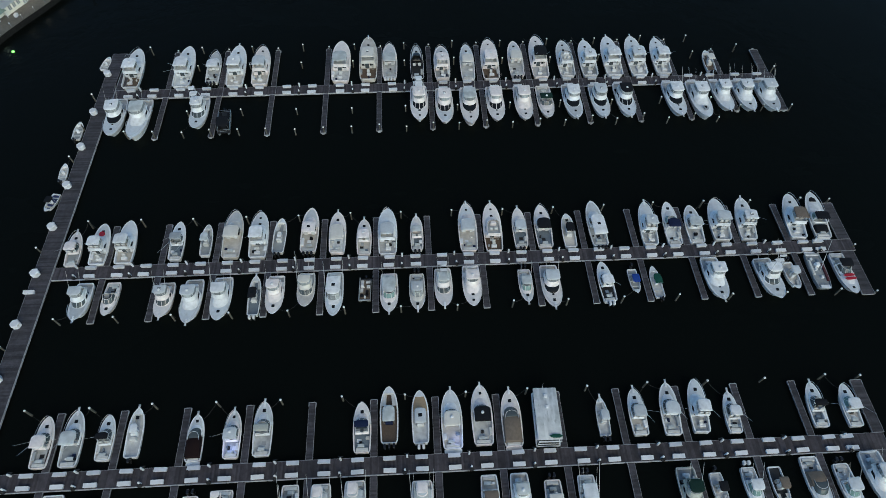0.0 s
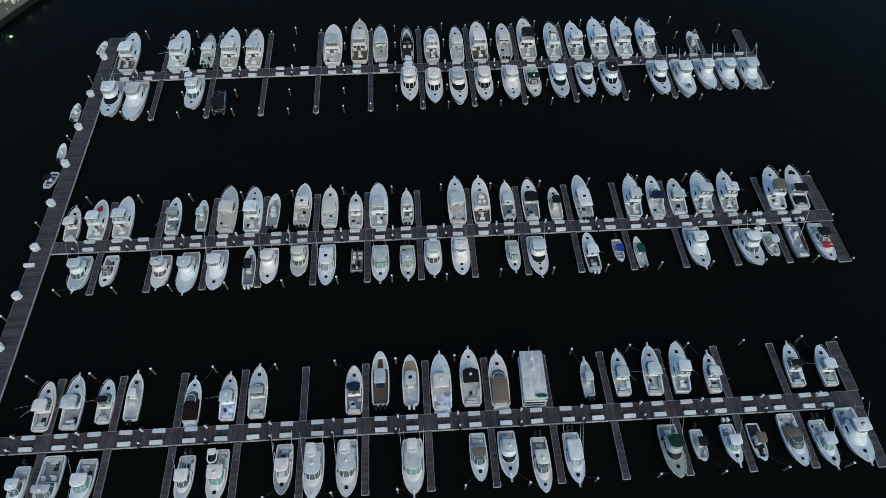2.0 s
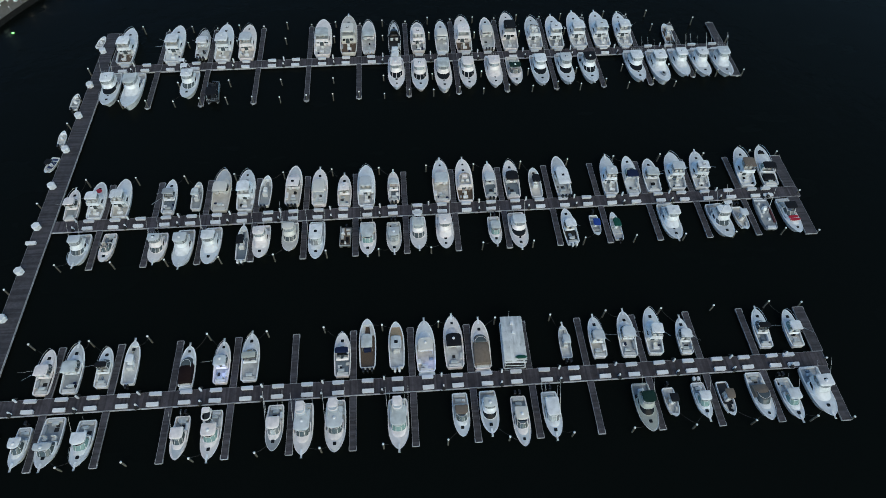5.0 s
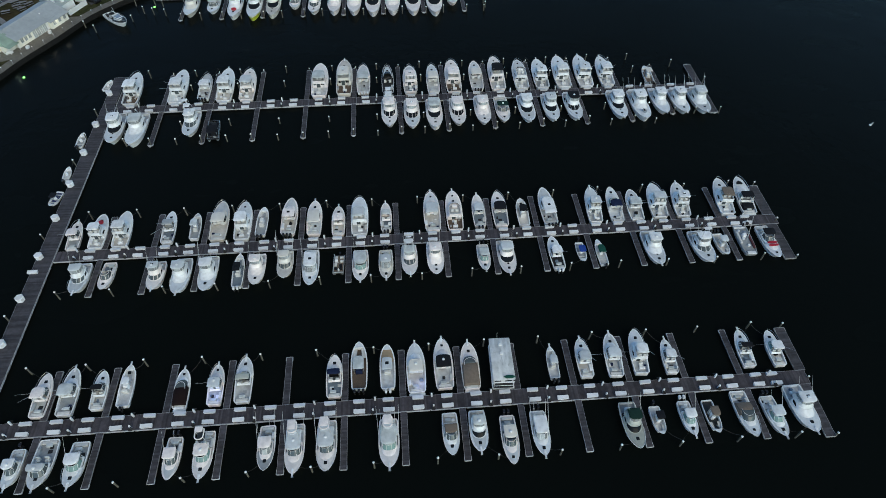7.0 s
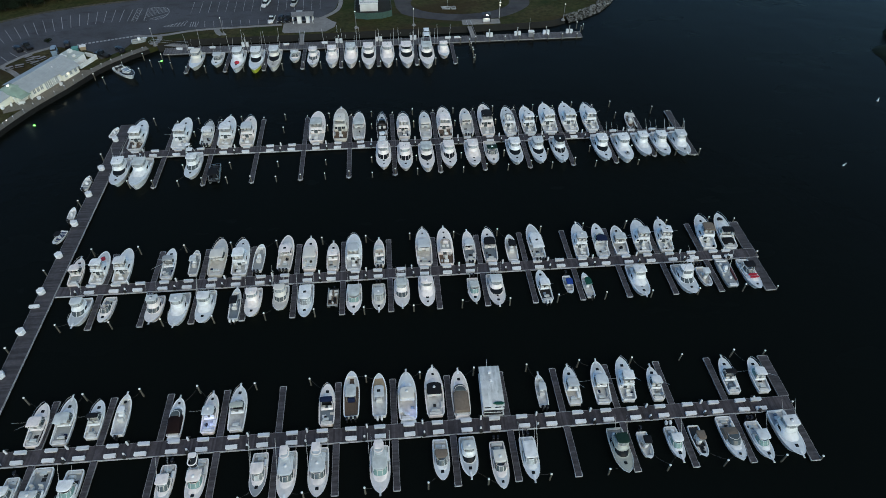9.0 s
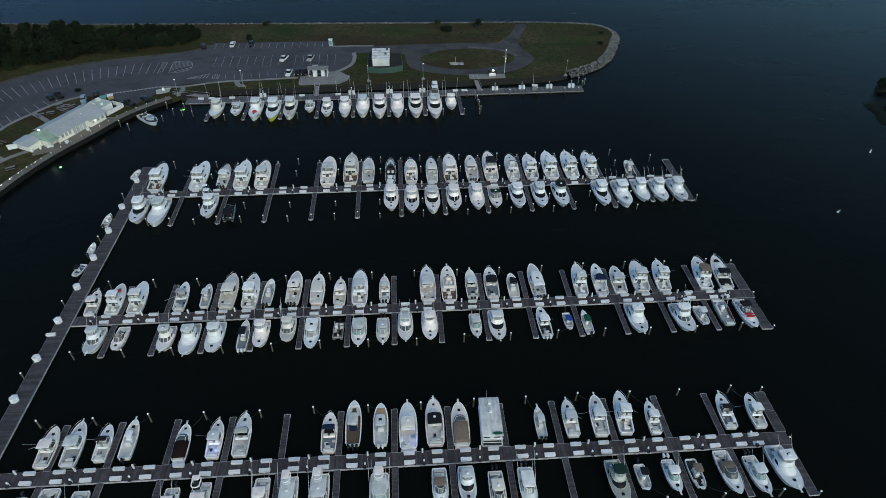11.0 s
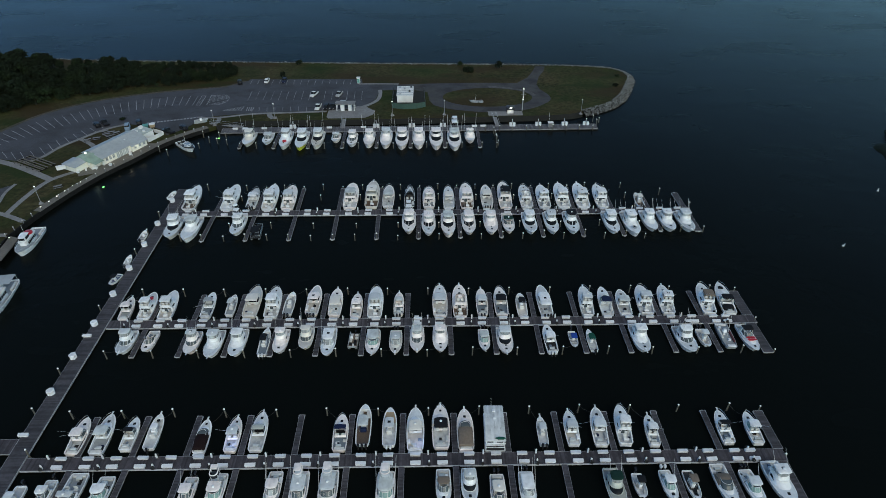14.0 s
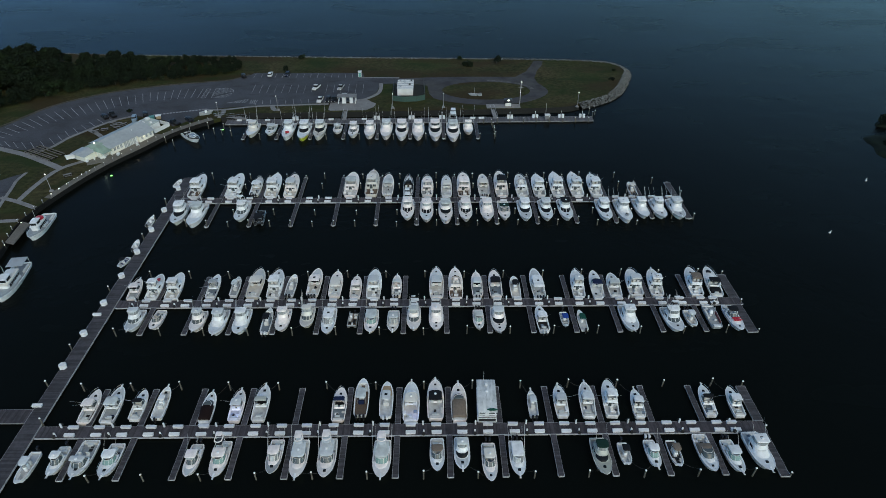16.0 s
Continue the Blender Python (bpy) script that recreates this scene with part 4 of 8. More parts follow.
        part("vinyl_front", House(yw - 1.0, yw + 0.85, w * 0.46, 1.15, z + 0.2, z + 0.95, 0.55, 0.12, 0.0, 2.3).solid(0.08, 0.05), TINT, root, "smoked vinyl screen ahead of the canvas")
    elif top != "none":
        hz = z + 1.50
        hw = w * 1.02
        span = span or ((0.20, 0.59) if "long" in words else (0.33, 0.585))
        hardtop(root, H.y(span[0]), H.y(span[1]), hw, hw * 0.9, hz, z * 0.9, top_mat(top, gel), True, 0.10, 0.2, CLOTH["black"] if "darkframe" in words else None,
                "dome" if "dome" in words else "antenna" if "whip" in words else "skylight" if "sky" in words else rng.choice(("antenna", "antenna", "dome", "antenna")) if top == "white" else "")
        if "enclosed" in words:
            vinyl = House(yw - 1.6, yw + 0.02, w * 0.42, 0.8, z + 0.98, hz + 0.02, 0.1, 0.0, 0.1, 2.3)
            vinyl.glaze(root, "enclosure_pane", CLEAR, 5.5, 16.5, z + 1.04, hz - 0.02, 3, 0.03, 0.0)
    if "buggy" in words:
        p = Geo()
        yb, zb = H.y(0.25), z + 3.3
        deckring = House(yb - 0.85, yb + 0.85, w * 0.29, 0.6, zb - 1.0, zb, 0.0, 0.0, 0.0, 2.3)
        for sx in (-1, 1):
            p.pipe([(sx * w * 0.48, yb - 0.6, H.h0), (sx * w * 0.29, yb - 0.5, zb - 1.0), (sx * w * 0.29, yb - 0.5, zb)], 0.04)
            p.pipe([(sx * w * 0.46, yb + 1.3, z + 1.0), (sx * w * 0.28, yb + 0.5, zb - 1.0), (sx * w * 0.28, yb + 0.5, zb)], 0.04)
        part("tower_frame", p, POLE, root)
        part("belly_rail", deckring.rim(zb, 0.10, 0, 22, 0.0, 30, 6), gel, root, "white padded tower rail")
        part("tower_floor", House(yb - 0.8, yb + 0.8, w * 0.27, 0.55, zb - 1.0, zb - 0.94, 0.0, 0.0, 0.0, 2.3).solid(0.02, 0.0), DECK["black" if "belly" in words else "panel"], root, "dark tower platform" if "belly" in words else "")
        part("tower_top", House(yb - 1.0, yb - 0.05 if "belly" in words else yb + 0.6, w * 0.27, 0.3, zb + 0.55, zb + 0.62).solid(0.03, 0.03), gel, root)
        for sx in (-1, 1):
            part("tower_post", Geo().rod((sx * w * 0.25, yb - 0.5, zb), (sx * w * 0.25, yb - 0.5, zb + 0.56), 0.03, 0.03, 5), POLE, root)
    if "pad" in words:
        part("sun_pad", Geo().stack(plan(H.y(0.12), H.y(0.27), B * 0.7, B * 0.72, 0.2), [(H.floor, 0.98), (H.h0 + 0.25, 1.0), (H.h0 + 0.35, 0.9)]), CLOTH["black"], root)
        part("bow_pad", Geo().stack(plan(H.y(0.78), H.y(0.86), B * 0.4, B * 0.3, 0.15), [(H.h(0.8), 0.98), (H.h(0.8) + 0.22, 1.0), (H.h(0.8) + 0.28, 0.9)]), CLOTH["black"], root)
    if "arch" in words:
        a = Geo()
        yy = H.y(0.34)
        a.pipe([(-w * 0.6, yy - 0.3, H.h0), (-w * 0.52, yy, z + 1.2), (w * 0.52, yy, z + 1.2), (w * 0.6, yy - 0.3, H.h0)], 0.10, 6)
        part("radar_arch", a, GEL["white"], root)
    if "spread" in words:
        for sx in (-1, 1):
            part("outrigger", Geo().rod((sx * w * 0.50, H.y(0.47), z + 1.2), (sx * (w * 0.5 + 1.5), H.y(0.33), z + 3.0), 0.02, 0.012, 5), POLE, root)
    if "rig" in words:
        outriggers(root, H, H.y(0.45), z + 0.6, 5.5)
    cooler(root, H, rng, CLOTH["white"])
    return root


def console_boat(x, y, heading, L, words="", hull="white", deck="white", sole="pale", top="white", bowpad="", B=None, label=""):
    """An open boat with a steering console, a T-top, a leaning post and outboard motors."""
    words = words.split()
    B = B or min(3.3, 0.31 * L + 0.1)
    H = Hull(L, B, 0.88, 0.75, 1.0 + 0.035 * L, 2.7, 0.40)
    text = label or "%s center console boat with %s and outboard motors" % (hull, "%s T-top" % top if top != "none" else "open deck")
    root = boat_root("center_console_boat", x, y, heading, text, BOATS)
    build_hull(root, H, GEL[hull], DECK[deck], DECK[sole])
    outfit(root, H, words, DECK[deck])
    c = Geo().stack(plan(H.y(0.42), H.y(0.57), B * 0.34, B * 0.30, 0.15), [(H.floor, 1.0), (1.45, 0.96), (1.6, 0.8)])
    part("console", c, GEL["white" if hull == "black" else hull], root)
    windscreen(root, H.y(0.565), H.y(0.54), B * 0.27, B * 0.24, 1.5, 2.0, 1, CLEAR)
    p = Geo().box(-B * 0.2, B * 0.2, H.y(0.33), H.y(0.33) + 0.5, H.floor, H.floor + 0.95, 0.08)
    part("leaning_post", p, CLOTH["navy" if "bluepad" in words else "seat"], root)
    rings = []
    for s in (0.66, 0.72, 0.78, 0.84, 0.88):
        i = H.inner(s)
        rings.append([(-i, H.y(s), H.floor + 0.02), (-i, H.y(s), H.floor + 0.42), (-i * 0.45, H.y(s), H.floor + 0.42), (-i * 0.4, H.y(s), H.floor + 0.02)])
    pad = DECK[bowpad] if bowpad in DECK else CLOTH[bowpad] if bowpad else CLOTH["seat"]
    part("bow_seat", Geo().face_grid(rings, False), pad, root)
    part("bow_seat", Geo().face_grid([[(-px, py, pz) for px, py, pz in reversed(r)] for r in rings], False), pad, root)
    if bowpad == "tan":
        g = Geo().face_grid([[(-H.inner(s) * 0.97, H.y(s), H.h(s) - 0.05), (H.inner(s) * 0.97, H.y(s), H.h(s) - 0.05)] for s in (0.60, 0.68, 0.76, 0.84, 0.90, 0.95, 0.98)], False)
        part("bow_cushion", g, DECK["tan"], root)
    if top != "none":
        low = "low" in words
        hardtop(root, H.y(0.46 if low else 0.32), H.y(0.64 if low else 0.60), B * (0.5 if low else 0.66), B * (0.45 if low else 0.56), 1.9 if low else 2.55, H.floor, top_mat(top, GEL["white"]), True, 0.08, 0.0, STEEL,
                "skylight" if "sky" in words else "antenna" if "whip" in words else "")
    if "bluepad" in words:
        part("front_seat", Geo().box(-B * 0.17, B * 0.17, H.y(0.59), H.y(0.66), H.floor, H.floor + 0.6, 0.08), CLOTH["navy"], root)
    if "rig" in words:
        outriggers(root, H, H.y(0.45), 2.3, 5.0)
    return root


def skiff(x, y, heading, L, words="", hull="white", sole="pale", cloth="", B=None, label=""):
    """A small open boat with thwarts, perhaps a canvas top and one motor."""
    words = words.split()
    B = B or min(2.4, 0.30 * L + 0.35)
    H = Hull(L, B, 0.84, 0.5, 0.85, 2.2, 0.2)
    text = label or "small %s open boat with %s, tied to the pier" % (hull, "%s canvas" % cloth if cloth else "bench seats")
    root = boat_root("small_boat", x, y, heading, text, BOATS)
    build_hull(root, H, GEL[hull], DECK["white" if hull == "white" else "grey"], DECK[sole])
    outfit(root, H, words, DECK["white"])
    for s in (0.22, 0.5, 0.7):
        part("thwart", Geo().box(-H.inner(s), H.inner(s), H.y(s) - 0.14, H.y(s) + 0.14, 0.42, 0.47, 0.02), CLOTH["seat"], root)
    part("console", Geo().stack(plan(H.y(0.42), H.y(0.52), B * 0.3, B * 0.3, 0.1), [(0.2, 1), (0.95, 0.9), (1.05, 0.7)]), GEL["white"], root)
    if cloth:
        hardtop(root, H.y(0.34), H.y(0.66), B * 0.72, B * 0.66, 1.75, 0.5, CLOTH[cloth], True, 0.06, 0.0, STEEL, "")
    return root


def pontoon(x, y, heading, L, B=2.5):
    """A dark raft-like boat: two tubes, a flat deck, low fencing, seats."""
    root = boat_root("pontoon_boat", x, y, heading, "dark pontoon boat with low railing and black covered seats", BOATS)
    for sx in (-1, 1):
        g = Geo().rod((sx * B * 0.36, -L / 2, 0.1), (sx * B * 0.36, L / 2 - 0.5, 0.1), 0.33, 0.33, 10)
        g.rod((sx * B * 0.36, L / 2 - 0.5, 0.1), (sx * B * 0.36, L / 2, 0.2), 0.33, 0.08, 10)
        part("float_tube", g, STEEL, root)
    part("deck", Geo().box(-B / 2, B / 2, -L / 2, L / 2 - 0.2, 0.45, 0.55), DECK["black"], root)
    r = Geo()
    for z in (0.75, 1.15):
        r.pipe([(-B / 2 + 0.05, -L / 2 + 0.1, z), (B / 2 - 0.05, -L / 2 + 0.1, z), (B / 2 - 0.05, L / 2 - 0.5, z), (-B / 2 + 0.05, L / 2 - 0.5, z), (-B / 2 + 0.05, -L / 2 + 0.1, z)], 0.035)
    for sx in (-1, 1):
        for k in range(5):
            yy = -L / 2 + 0.1 + (L - 0.6) * k / 4
            r.rod((sx * (B / 2 - 0.05), yy, 0.55), (sx * (B / 2 - 0.05), yy, 1.15), 0.025, n=4)
    part("railing", r, STEEL, root)
    for sx, y0, y1 in ((-1, -L * 0.40, -L * 0.05), (1, -L * 0.40, -L * 0.1), (-1, L * 0.08, L * 0.34), (1, L * 0.1, L * 0.34)):
        a, b = sorted((sx * (B / 2 - 0.12), sx * (B / 2 - 0.75)))
        part("seat", Geo().box(a, b, y0, y1, 0.55, 1.0, 0.07), CLOTH["black"], root)
    part("console", Geo().box(-0.35, 0.35, -0.3, 0.3, 0.55, 1.4, 0.08), GEL["grey"], root)
    hardtop(root, -L * 0.02, L * 0.42, B * 0.9, B * 0.9, 2.3, 1.1, CLOTH["black"], True, 0.07, 0.0, STEEL, "")
    outm = Geo().stack(plan(-L / 2 - 0.5, -L / 2 + 0.05, 0.4, 0.45, 0.12), [(0.2, 0.8), (0.7, 1), (1.1, 0.9)])
    part("outboard_motor", outm, MOTOR_BLACK, root)
    return root


def raft_boat(x, y, heading, L, B):
    """A small deck boat: pale rim, brown floor, cream benches, bins and a helm chair."""
    root = boat_root("raft_boat", x, y, heading, "small flat deck boat with pale rim and cluttered cream seats", BOATS)
    for sx in (-1, 1):
        part("float_tube", Geo().rod((sx * B * 0.36, -L / 2 + 0.1, 0.1), (sx * B * 0.36, L / 2 - 0.1, 0.1), 0.3, 0.3, 10), STEEL, root)
    part("deck", Geo().box(-B / 2, B / 2, -L / 2, L / 2, 0.42, 0.52), DECK["black"], root)
    part("carpet", Geo().box(-B * 0.42, B * 0.44, -L * 0.42, L * 0.44, 0.524, 0.535), CLOTH["brown"], root, "worn brown carpet")
    part("rim", Geo().box(-B / 2, -B / 2 + 0.14, -L / 2, L / 2, 0.52, 0.95, 0.03), GEL["grey"], root)
    part("rim", Geo().box(B / 2 - 0.07, B / 2, -L / 2 + 0.36, L / 2 - 0.4, 0.52, 0.9, 0.02), GEL["grey"], root)
    part("rim", Geo().box(-B / 2 + 0.145, B / 2, -L / 2, -L / 2 + 0.10, 0.52, 0.9, 0.02), GEL["grey"], root)
    part("stern_step", Geo().box(-B / 2 + 0.15, B / 2 - 0.05, -L / 2 + 0.14, -L / 2 + 0.34, 0.52, 0.62, 0.02), GEL["grey"], root)
    for a, b, c, d, h in ((-0.80, -0.25, 1.0, 1.75, 0.9), (0.12, 0.90, 1.25, 1.7, 0.85), (-0.82, -0.30, -0.7, 0.1, 0.9), (0.30, 0.92, 0.25, 0.75, 0.95)):
        part("bench", Geo().box(a, b, c, d, 0.535, h, 0.06), CLOTH["seat"], root)
    part("helm_console", Geo().stack([(px - 0.45, py + 0.5) for px, py in plan(-0.2, 0.2, 0.7, 0.6, 0.08)], [(0.535, 1.0), (1.2, 0.9), (1.35, 0.6)]), GEL["white"], root)
    for a, c in ((0.42, -0.55), (0.42, -1.25), (-0.5, -1.3)):
        part("chair", Geo().box(a - 0.24, a + 0.24, c - 0.24, c + 0.24, 0.535, 0.95, 0.07).box(a - 0.24, a + 0.24, c - 0.30, c - 0.21, 0.7, 1.3, 0.03), CLOTH["black"], root)
    part("cooler", Geo().box(-0.1, 0.25, -1.85, -1.35, 0.535, 0.9, 0.05), GEL["white"], root)
    part("outboard_motor", Geo().stack([(px + 0.15, py) for px, py in plan(L / 2 - 0.1, L / 2 + 0.4, 0.36, 0.4, 0.12)], [(0.2, 0.8), (0.7, 1), (1.0, 0.9)]), MOTOR_BLACK, root)
    return root


# ---------------------------------------------------------------- water
def sheet(name, x0, x1, y0, y1, z, mat, label, category):
    g = Geo()
    g.v = [(x0, y0, z), (x1, y0, z), (x1, y1, z), (x0, y1, z)]
    g.f = [(0, 1, 2, 3)]
    return tagged(part(name, g, mat, smooth=False), label, category, kind="structure")


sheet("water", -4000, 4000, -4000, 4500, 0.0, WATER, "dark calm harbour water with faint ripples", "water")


# ---------------------------------------------------------------- piers
DECK_Z = 0.55


def pier(name, x0, x1, y0, y1, mat, label, kind="structure", category="pier", group=""):
    """A floating pier: boards, pale metal edges, dark floats under it."""
    root = new(name)
    tagged(root, label, category, group, kind)
    root.matrix_basis = pose((x0 + x1) / 2, (y0 + y1) / 2, 0)
    w, d = (x1 - x0) / 2, (y1 - y0) / 2
    part("deck", Geo().box(-w + 0.05, w - 0.05, -d + 0.05, d - 0.05, 0.42, DECK_Z), mat, root)
    for a, b, c, e in ((-w, w, -d, -d + 0.05), (-w, w, d - 0.05, d), (-w, -w + 0.05, -d + 0.05, d - 0.05), (w - 0.05, w, -d + 0.05, d - 0.05)):
        part("edge_rail", Geo().box(a, b, c, e, 0.32, DECK_Z + 0.02), FRAME, root)
    f = Geo().box(-w + 0.12, w - 0.12, -d + 0.12, d - 0.12, -0.35, 0.42)
    part("float", f, FLOAT, root)
    return root


# the rows are not quite parallel: (y, y at x = 0, slope along x)
ROWS_LIE = ((24.65, -0.28, -0.0050), (60.9, -0.11, -0.0041), (107.75, -0.33, -0.0010))


def lie(x, y):
    """The same y, moved with the skew of the pier row that it belongs to."""
    for mid, shift, slope in ROWS_LIE:
        if abs(y - mid) < 15.5 and x > -65.69:
            return y + shift + slope * x
    return y


def row_pier(name, x0, x1, y0, y1):
    root = pier(name, x0, x1, y0, y1, PLANK_X, GREY_PIER)
    x, y = (x0 + x1) / 2, (y0 + y1) / 2
    root.matrix_basis = pose(x, lie(x, y), 0, 0, 0, math.degrees(math.atan((lie(x1, y) - lie(x0, y)) / (x1 - x0))))
    bumper_strip(root, x1 - x0, -(y1 - y0) / 2 - 0.10)


def bumper_strip(root, length, y, along_y=False):
    """A pale rub strip on one long edge of a pier."""
    g = Geo()
    for k in range(int(length / 6)):
        a, b = -length / 2 + 6 * k + 0.05, -length / 2 + 6 * k + 5.9
        g.box(*((y, y + 0.10, a, b) if along_y else (a, b, y, y + 0.10)), 0.30, DECK_Z + 0.05)
    part("bumper_strip", g, BUMPER, root, "pale plastic rub strip along the edge")


GREY_PIER = "weathered grey timber floating pier with pale metal edges"
row_pier("pier_row_near", -65.56, 72.1, 23.30, 25.95)
row_pier("pier_row_middle", -65.56, 82.7, 59.60, 62.20)
row_pier("pier_row_far", -65.56, 84.3, 106.50, 109.15)
walkway = pier("pier_walkway", -69.1, -65.76, 2.0, 121.5, PLANK_Y, "wide weathered grey timber walkway along the piers")
bumper_strip(walkway, 119.5, 1.67, True)
pier("pier_branch", -110.0, -69.12, 26.9, 30.2, PLANK_X, "grey timber pier joining the walkway from the shore")

finger_proto = {}


def finger(x, y0, y1, width=1.10):
    end = 1 if any(abs(y0 - b) < 1.0 for b in (25.97, 62.22, 109.17)) else -1
    key = (round(y1 - y0, 1), width, end)
    mid = lie(x, y0 if end > 0 else y1) + end * (y1 - y0) / 2
    if key in finger_proto:
        return copy_thing(finger_proto[key], pose(x, mid, 0))
    ob = pier("finger_pier", x - width / 2, x + width / 2, y0, y1, PLANK_Y, "narrow grey timber finger pier between two boat slips", "", "finger pier", "finger piers")
    ob.matrix_basis = pose(x, mid, 0)
    w, d = width / 2, (y1 - y0) / 2
    bumper = Geo()
    for sx in (-1, 1):
        bumper.box(sx * w - 0.05, sx * w + 0.05, end * (d - 0.35) - 0.35, end * (d - 0.35) + 0.35, 0.34, DECK_Z + 0.05, 0.02)
    bumper.box(-w + 0.06, w - 0.06, end * d - 0.04, end * d + 0.05, 0.30, DECK_Z + 0.04, 0.02)
    if y0 > 90:
        bumper.box(-0.24, 0.24, end * (d + 0.19) - 0.13, end * (d + 0.19) + 0.13, 0.30, DECK_Z + 0.03, 0.02)
    part("end_bumper", bumper, BUMPER, ob, "pale plastic corner bumpers")
    finger_proto[key] = ob
    return ob


NEAR_X = [-56.7 + 9.777 * k for k in range(13)]
MID_X = [-56.5 + 9.78 * k for k in range(14)]
FAR_X = [-54.2, -42.5, -30.8, -18.9, -7.0, 4.5, 16.0, 27.3, 38.9, 50.1, 61.4]
for x in NEAR_X:
    finger(x, 25.97, 34.95)
    finger(x, 14.35, 23.33)
for x in MID_X:
    finger(x, 62.22, 71.05)
    finger(x, 50.55, 59.38 + 0.2)
for x in FAR_X:
    finger(x, 109.17, 121.6)
    finger(x, round(94.5 + 0.01 * x, 1), 106.48)
finger(72.2, 109.17, 117.6)
finger(72.2, 97.2, 106.48)
finger(71.45, 25.97, 34.65, 1.9)
finger(71.05, 13.9, 23.33, 1.7)
finger(81.5, 62.22, 70.9, 2.3)
finger(81.0, 50.2, 59.58, 2.3)
finger(82.7, 109.17, 117.6, 1.9)
finger(82.7, 97.0, 106.48, 1.9)
finger(-65.0, 109.17, 121.4, 2.4)

# metal joint strips across the far pier beside each finger
strips = Geo()
far_pier = bpy.data.objects["pier_row_far"]
for x in FAR_X:
    u = x + 0.64 - far_pier.matrix_basis.translation.x
    strips.box(u - 0.035, u + 0.035, -1.26, 1.26, DECK_Z + 0.001, DECK_Z + 0.014)
part("joint_strip", strips, FRAME, far_pier, "pale metal strips across the boards")

# ---------------------------------------------------------------- piles, lockers, pedestals
def piling(x, y, height=2.2):
    root = tagged(new("mooring_pile"), "weathered brown timber mooring pile with a white cone cap", "pile", "mooring piles")
    root.matrix_basis = pose(x, y, 0, rng.uniform(-1.5, 1.5), rng.uniform(-1.5, 1.5), rng.uniform(0, 90))
    part("shaft", Geo().rod((0, 0, -1.2), (0, 0, height), 0.16, 0.14, 10), PILE, root)
    part("cap", Geo().rod((0, 0, height), (0, 0, height + 0.10), 0.19, 0.19, 10).rod((0, 0, height + 0.10), (0, 0, height + 0.30), 0.19, 0.03, 10), CAP, root)
    return root


pile_proto = piling(-61.6, 35.1)


PILES = [(-61.6, 35.1, 2.2)]


def pile(x, y, low=0.0):
    y = lie(x, y)
    PILES.append((x, y, 2.1))
    copy_thing(pile_proto, pose(x + rng.uniform(-0.15, 0.15), y + rng.uniform(-0.15, 0.15), rng.uniform(-0.35, 0.2) - low, rng.uniform(-1.5, 1.5), rng.uniform(-1.5, 1.5), rng.uniform(0, 360)))


for x in NEAR_X:
    pile(x + 4.9, 35.1)
    pile(x + 4.9, 14.5)
for x in [-61.3] + [m + 4.9 for m in MID_X]:
    pile(x, 71.2)
    pile(x - 0.45, 50.7)
for a, b in zip(FAR_X, FAR_X[1:] + [72.2]):
    for y in (94.6, 100.6, 115.6, 121.7):
        pile((a + b) / 2, y, 0.4)
pile(-60.0, 121.7)
pile(-60.0, 94.6)
pile(77.8, 97.5)
pile(77.8, 117.6)
for x in FAR_X + [72.2]:
    pile(x + 0.15, 94.8 + 0.01 * x if x < 70 else 97.5)
    pile(x + 0.15, 121.75 if x < 70 else 117.8, 1.1)
for x, y in ((84.0, 97.2), (84.2, 109.5), (-65.3, 26.4), (-69.4, 36.0), (-69.4, 66.0), (-69.4, 88.0), (-69.4, 106.0), (-69.4, 19.0), (-69.4, 46.5), (-69.4, 97.0)):
    pile(x, y)
for x, y in ((72.1, 24.3), (72.0, 35.2), (72.0, 14.1), (82.3, 60.4), (82.2, 71.5), (82.2, 50.5)):
    pile(x, y, 0.9)

locker = tagged(new("dock_box"), "white fibreglass dock box standing on the pier", "dock box", "dock boxes")
part("body", Geo().box(-0.90, 0.90, -0.27, 0.27, DECK_Z, DECK_Z + 0.36), LOCKER, locker)
part("lid", Geo().face_grid([[(-0.95, -0.31, z0), (0.95, -0.31, z0), (0.95, 0.31, z1), (-0.95, 0.31, z1)] for z0, z1 in ((DECK_Z + 0.36, DECK_Z + 0.40), (DECK_Z + 0.44, DECK_Z + 0.52))], True, True, True), LOCKER, locker)
part("latch", Geo().box(-0.06, 0.06, -0.33, -0.30, DECK_Z + 0.32, DECK_Z + 0.42), STEEL, locker)
first = True


def locker_at(x, y, turned):
    global first
    m = pose(x + rng.uniform(-0.12, 0.12), lie(x, y), 0, 0, 0, (180 if turned else 0) + rng.uniform(-1.5, 1.5))
    if first:
        locker.matrix_basis = m
        first = False
    else:
        copy_thing(locker, m)


for xs, ya, yb, lo, hi in ((NEAR_X, 23.75, 25.55, -62, 70), (MID_X, 60.0, 61.8, -64, 79)):
    for x in xs:
        for dx in (-2.45, 2.45):
            locker_at(x + dx, ya, False)
            locker_at(x + dx, yb, True)
for y in (23.75, 25.55):
    locker_at(66.0, y, y > 25)
for y in (60.0, 61.8):
    locker_at(75.9, y, y > 61)
for a, b in zip([-65.0] + FAR_X, FAR_X + [72.2]):
    for f in (0.26, 0.74):
        locker_at(a + (b - a) * f, 106.75, False)
        locker_at(a + (b - a) * f, 108.75, True)
for x in (75.2, 80.4):
    locker_at(x, 106.75, False)
    locker_at(x, 108.75, True)

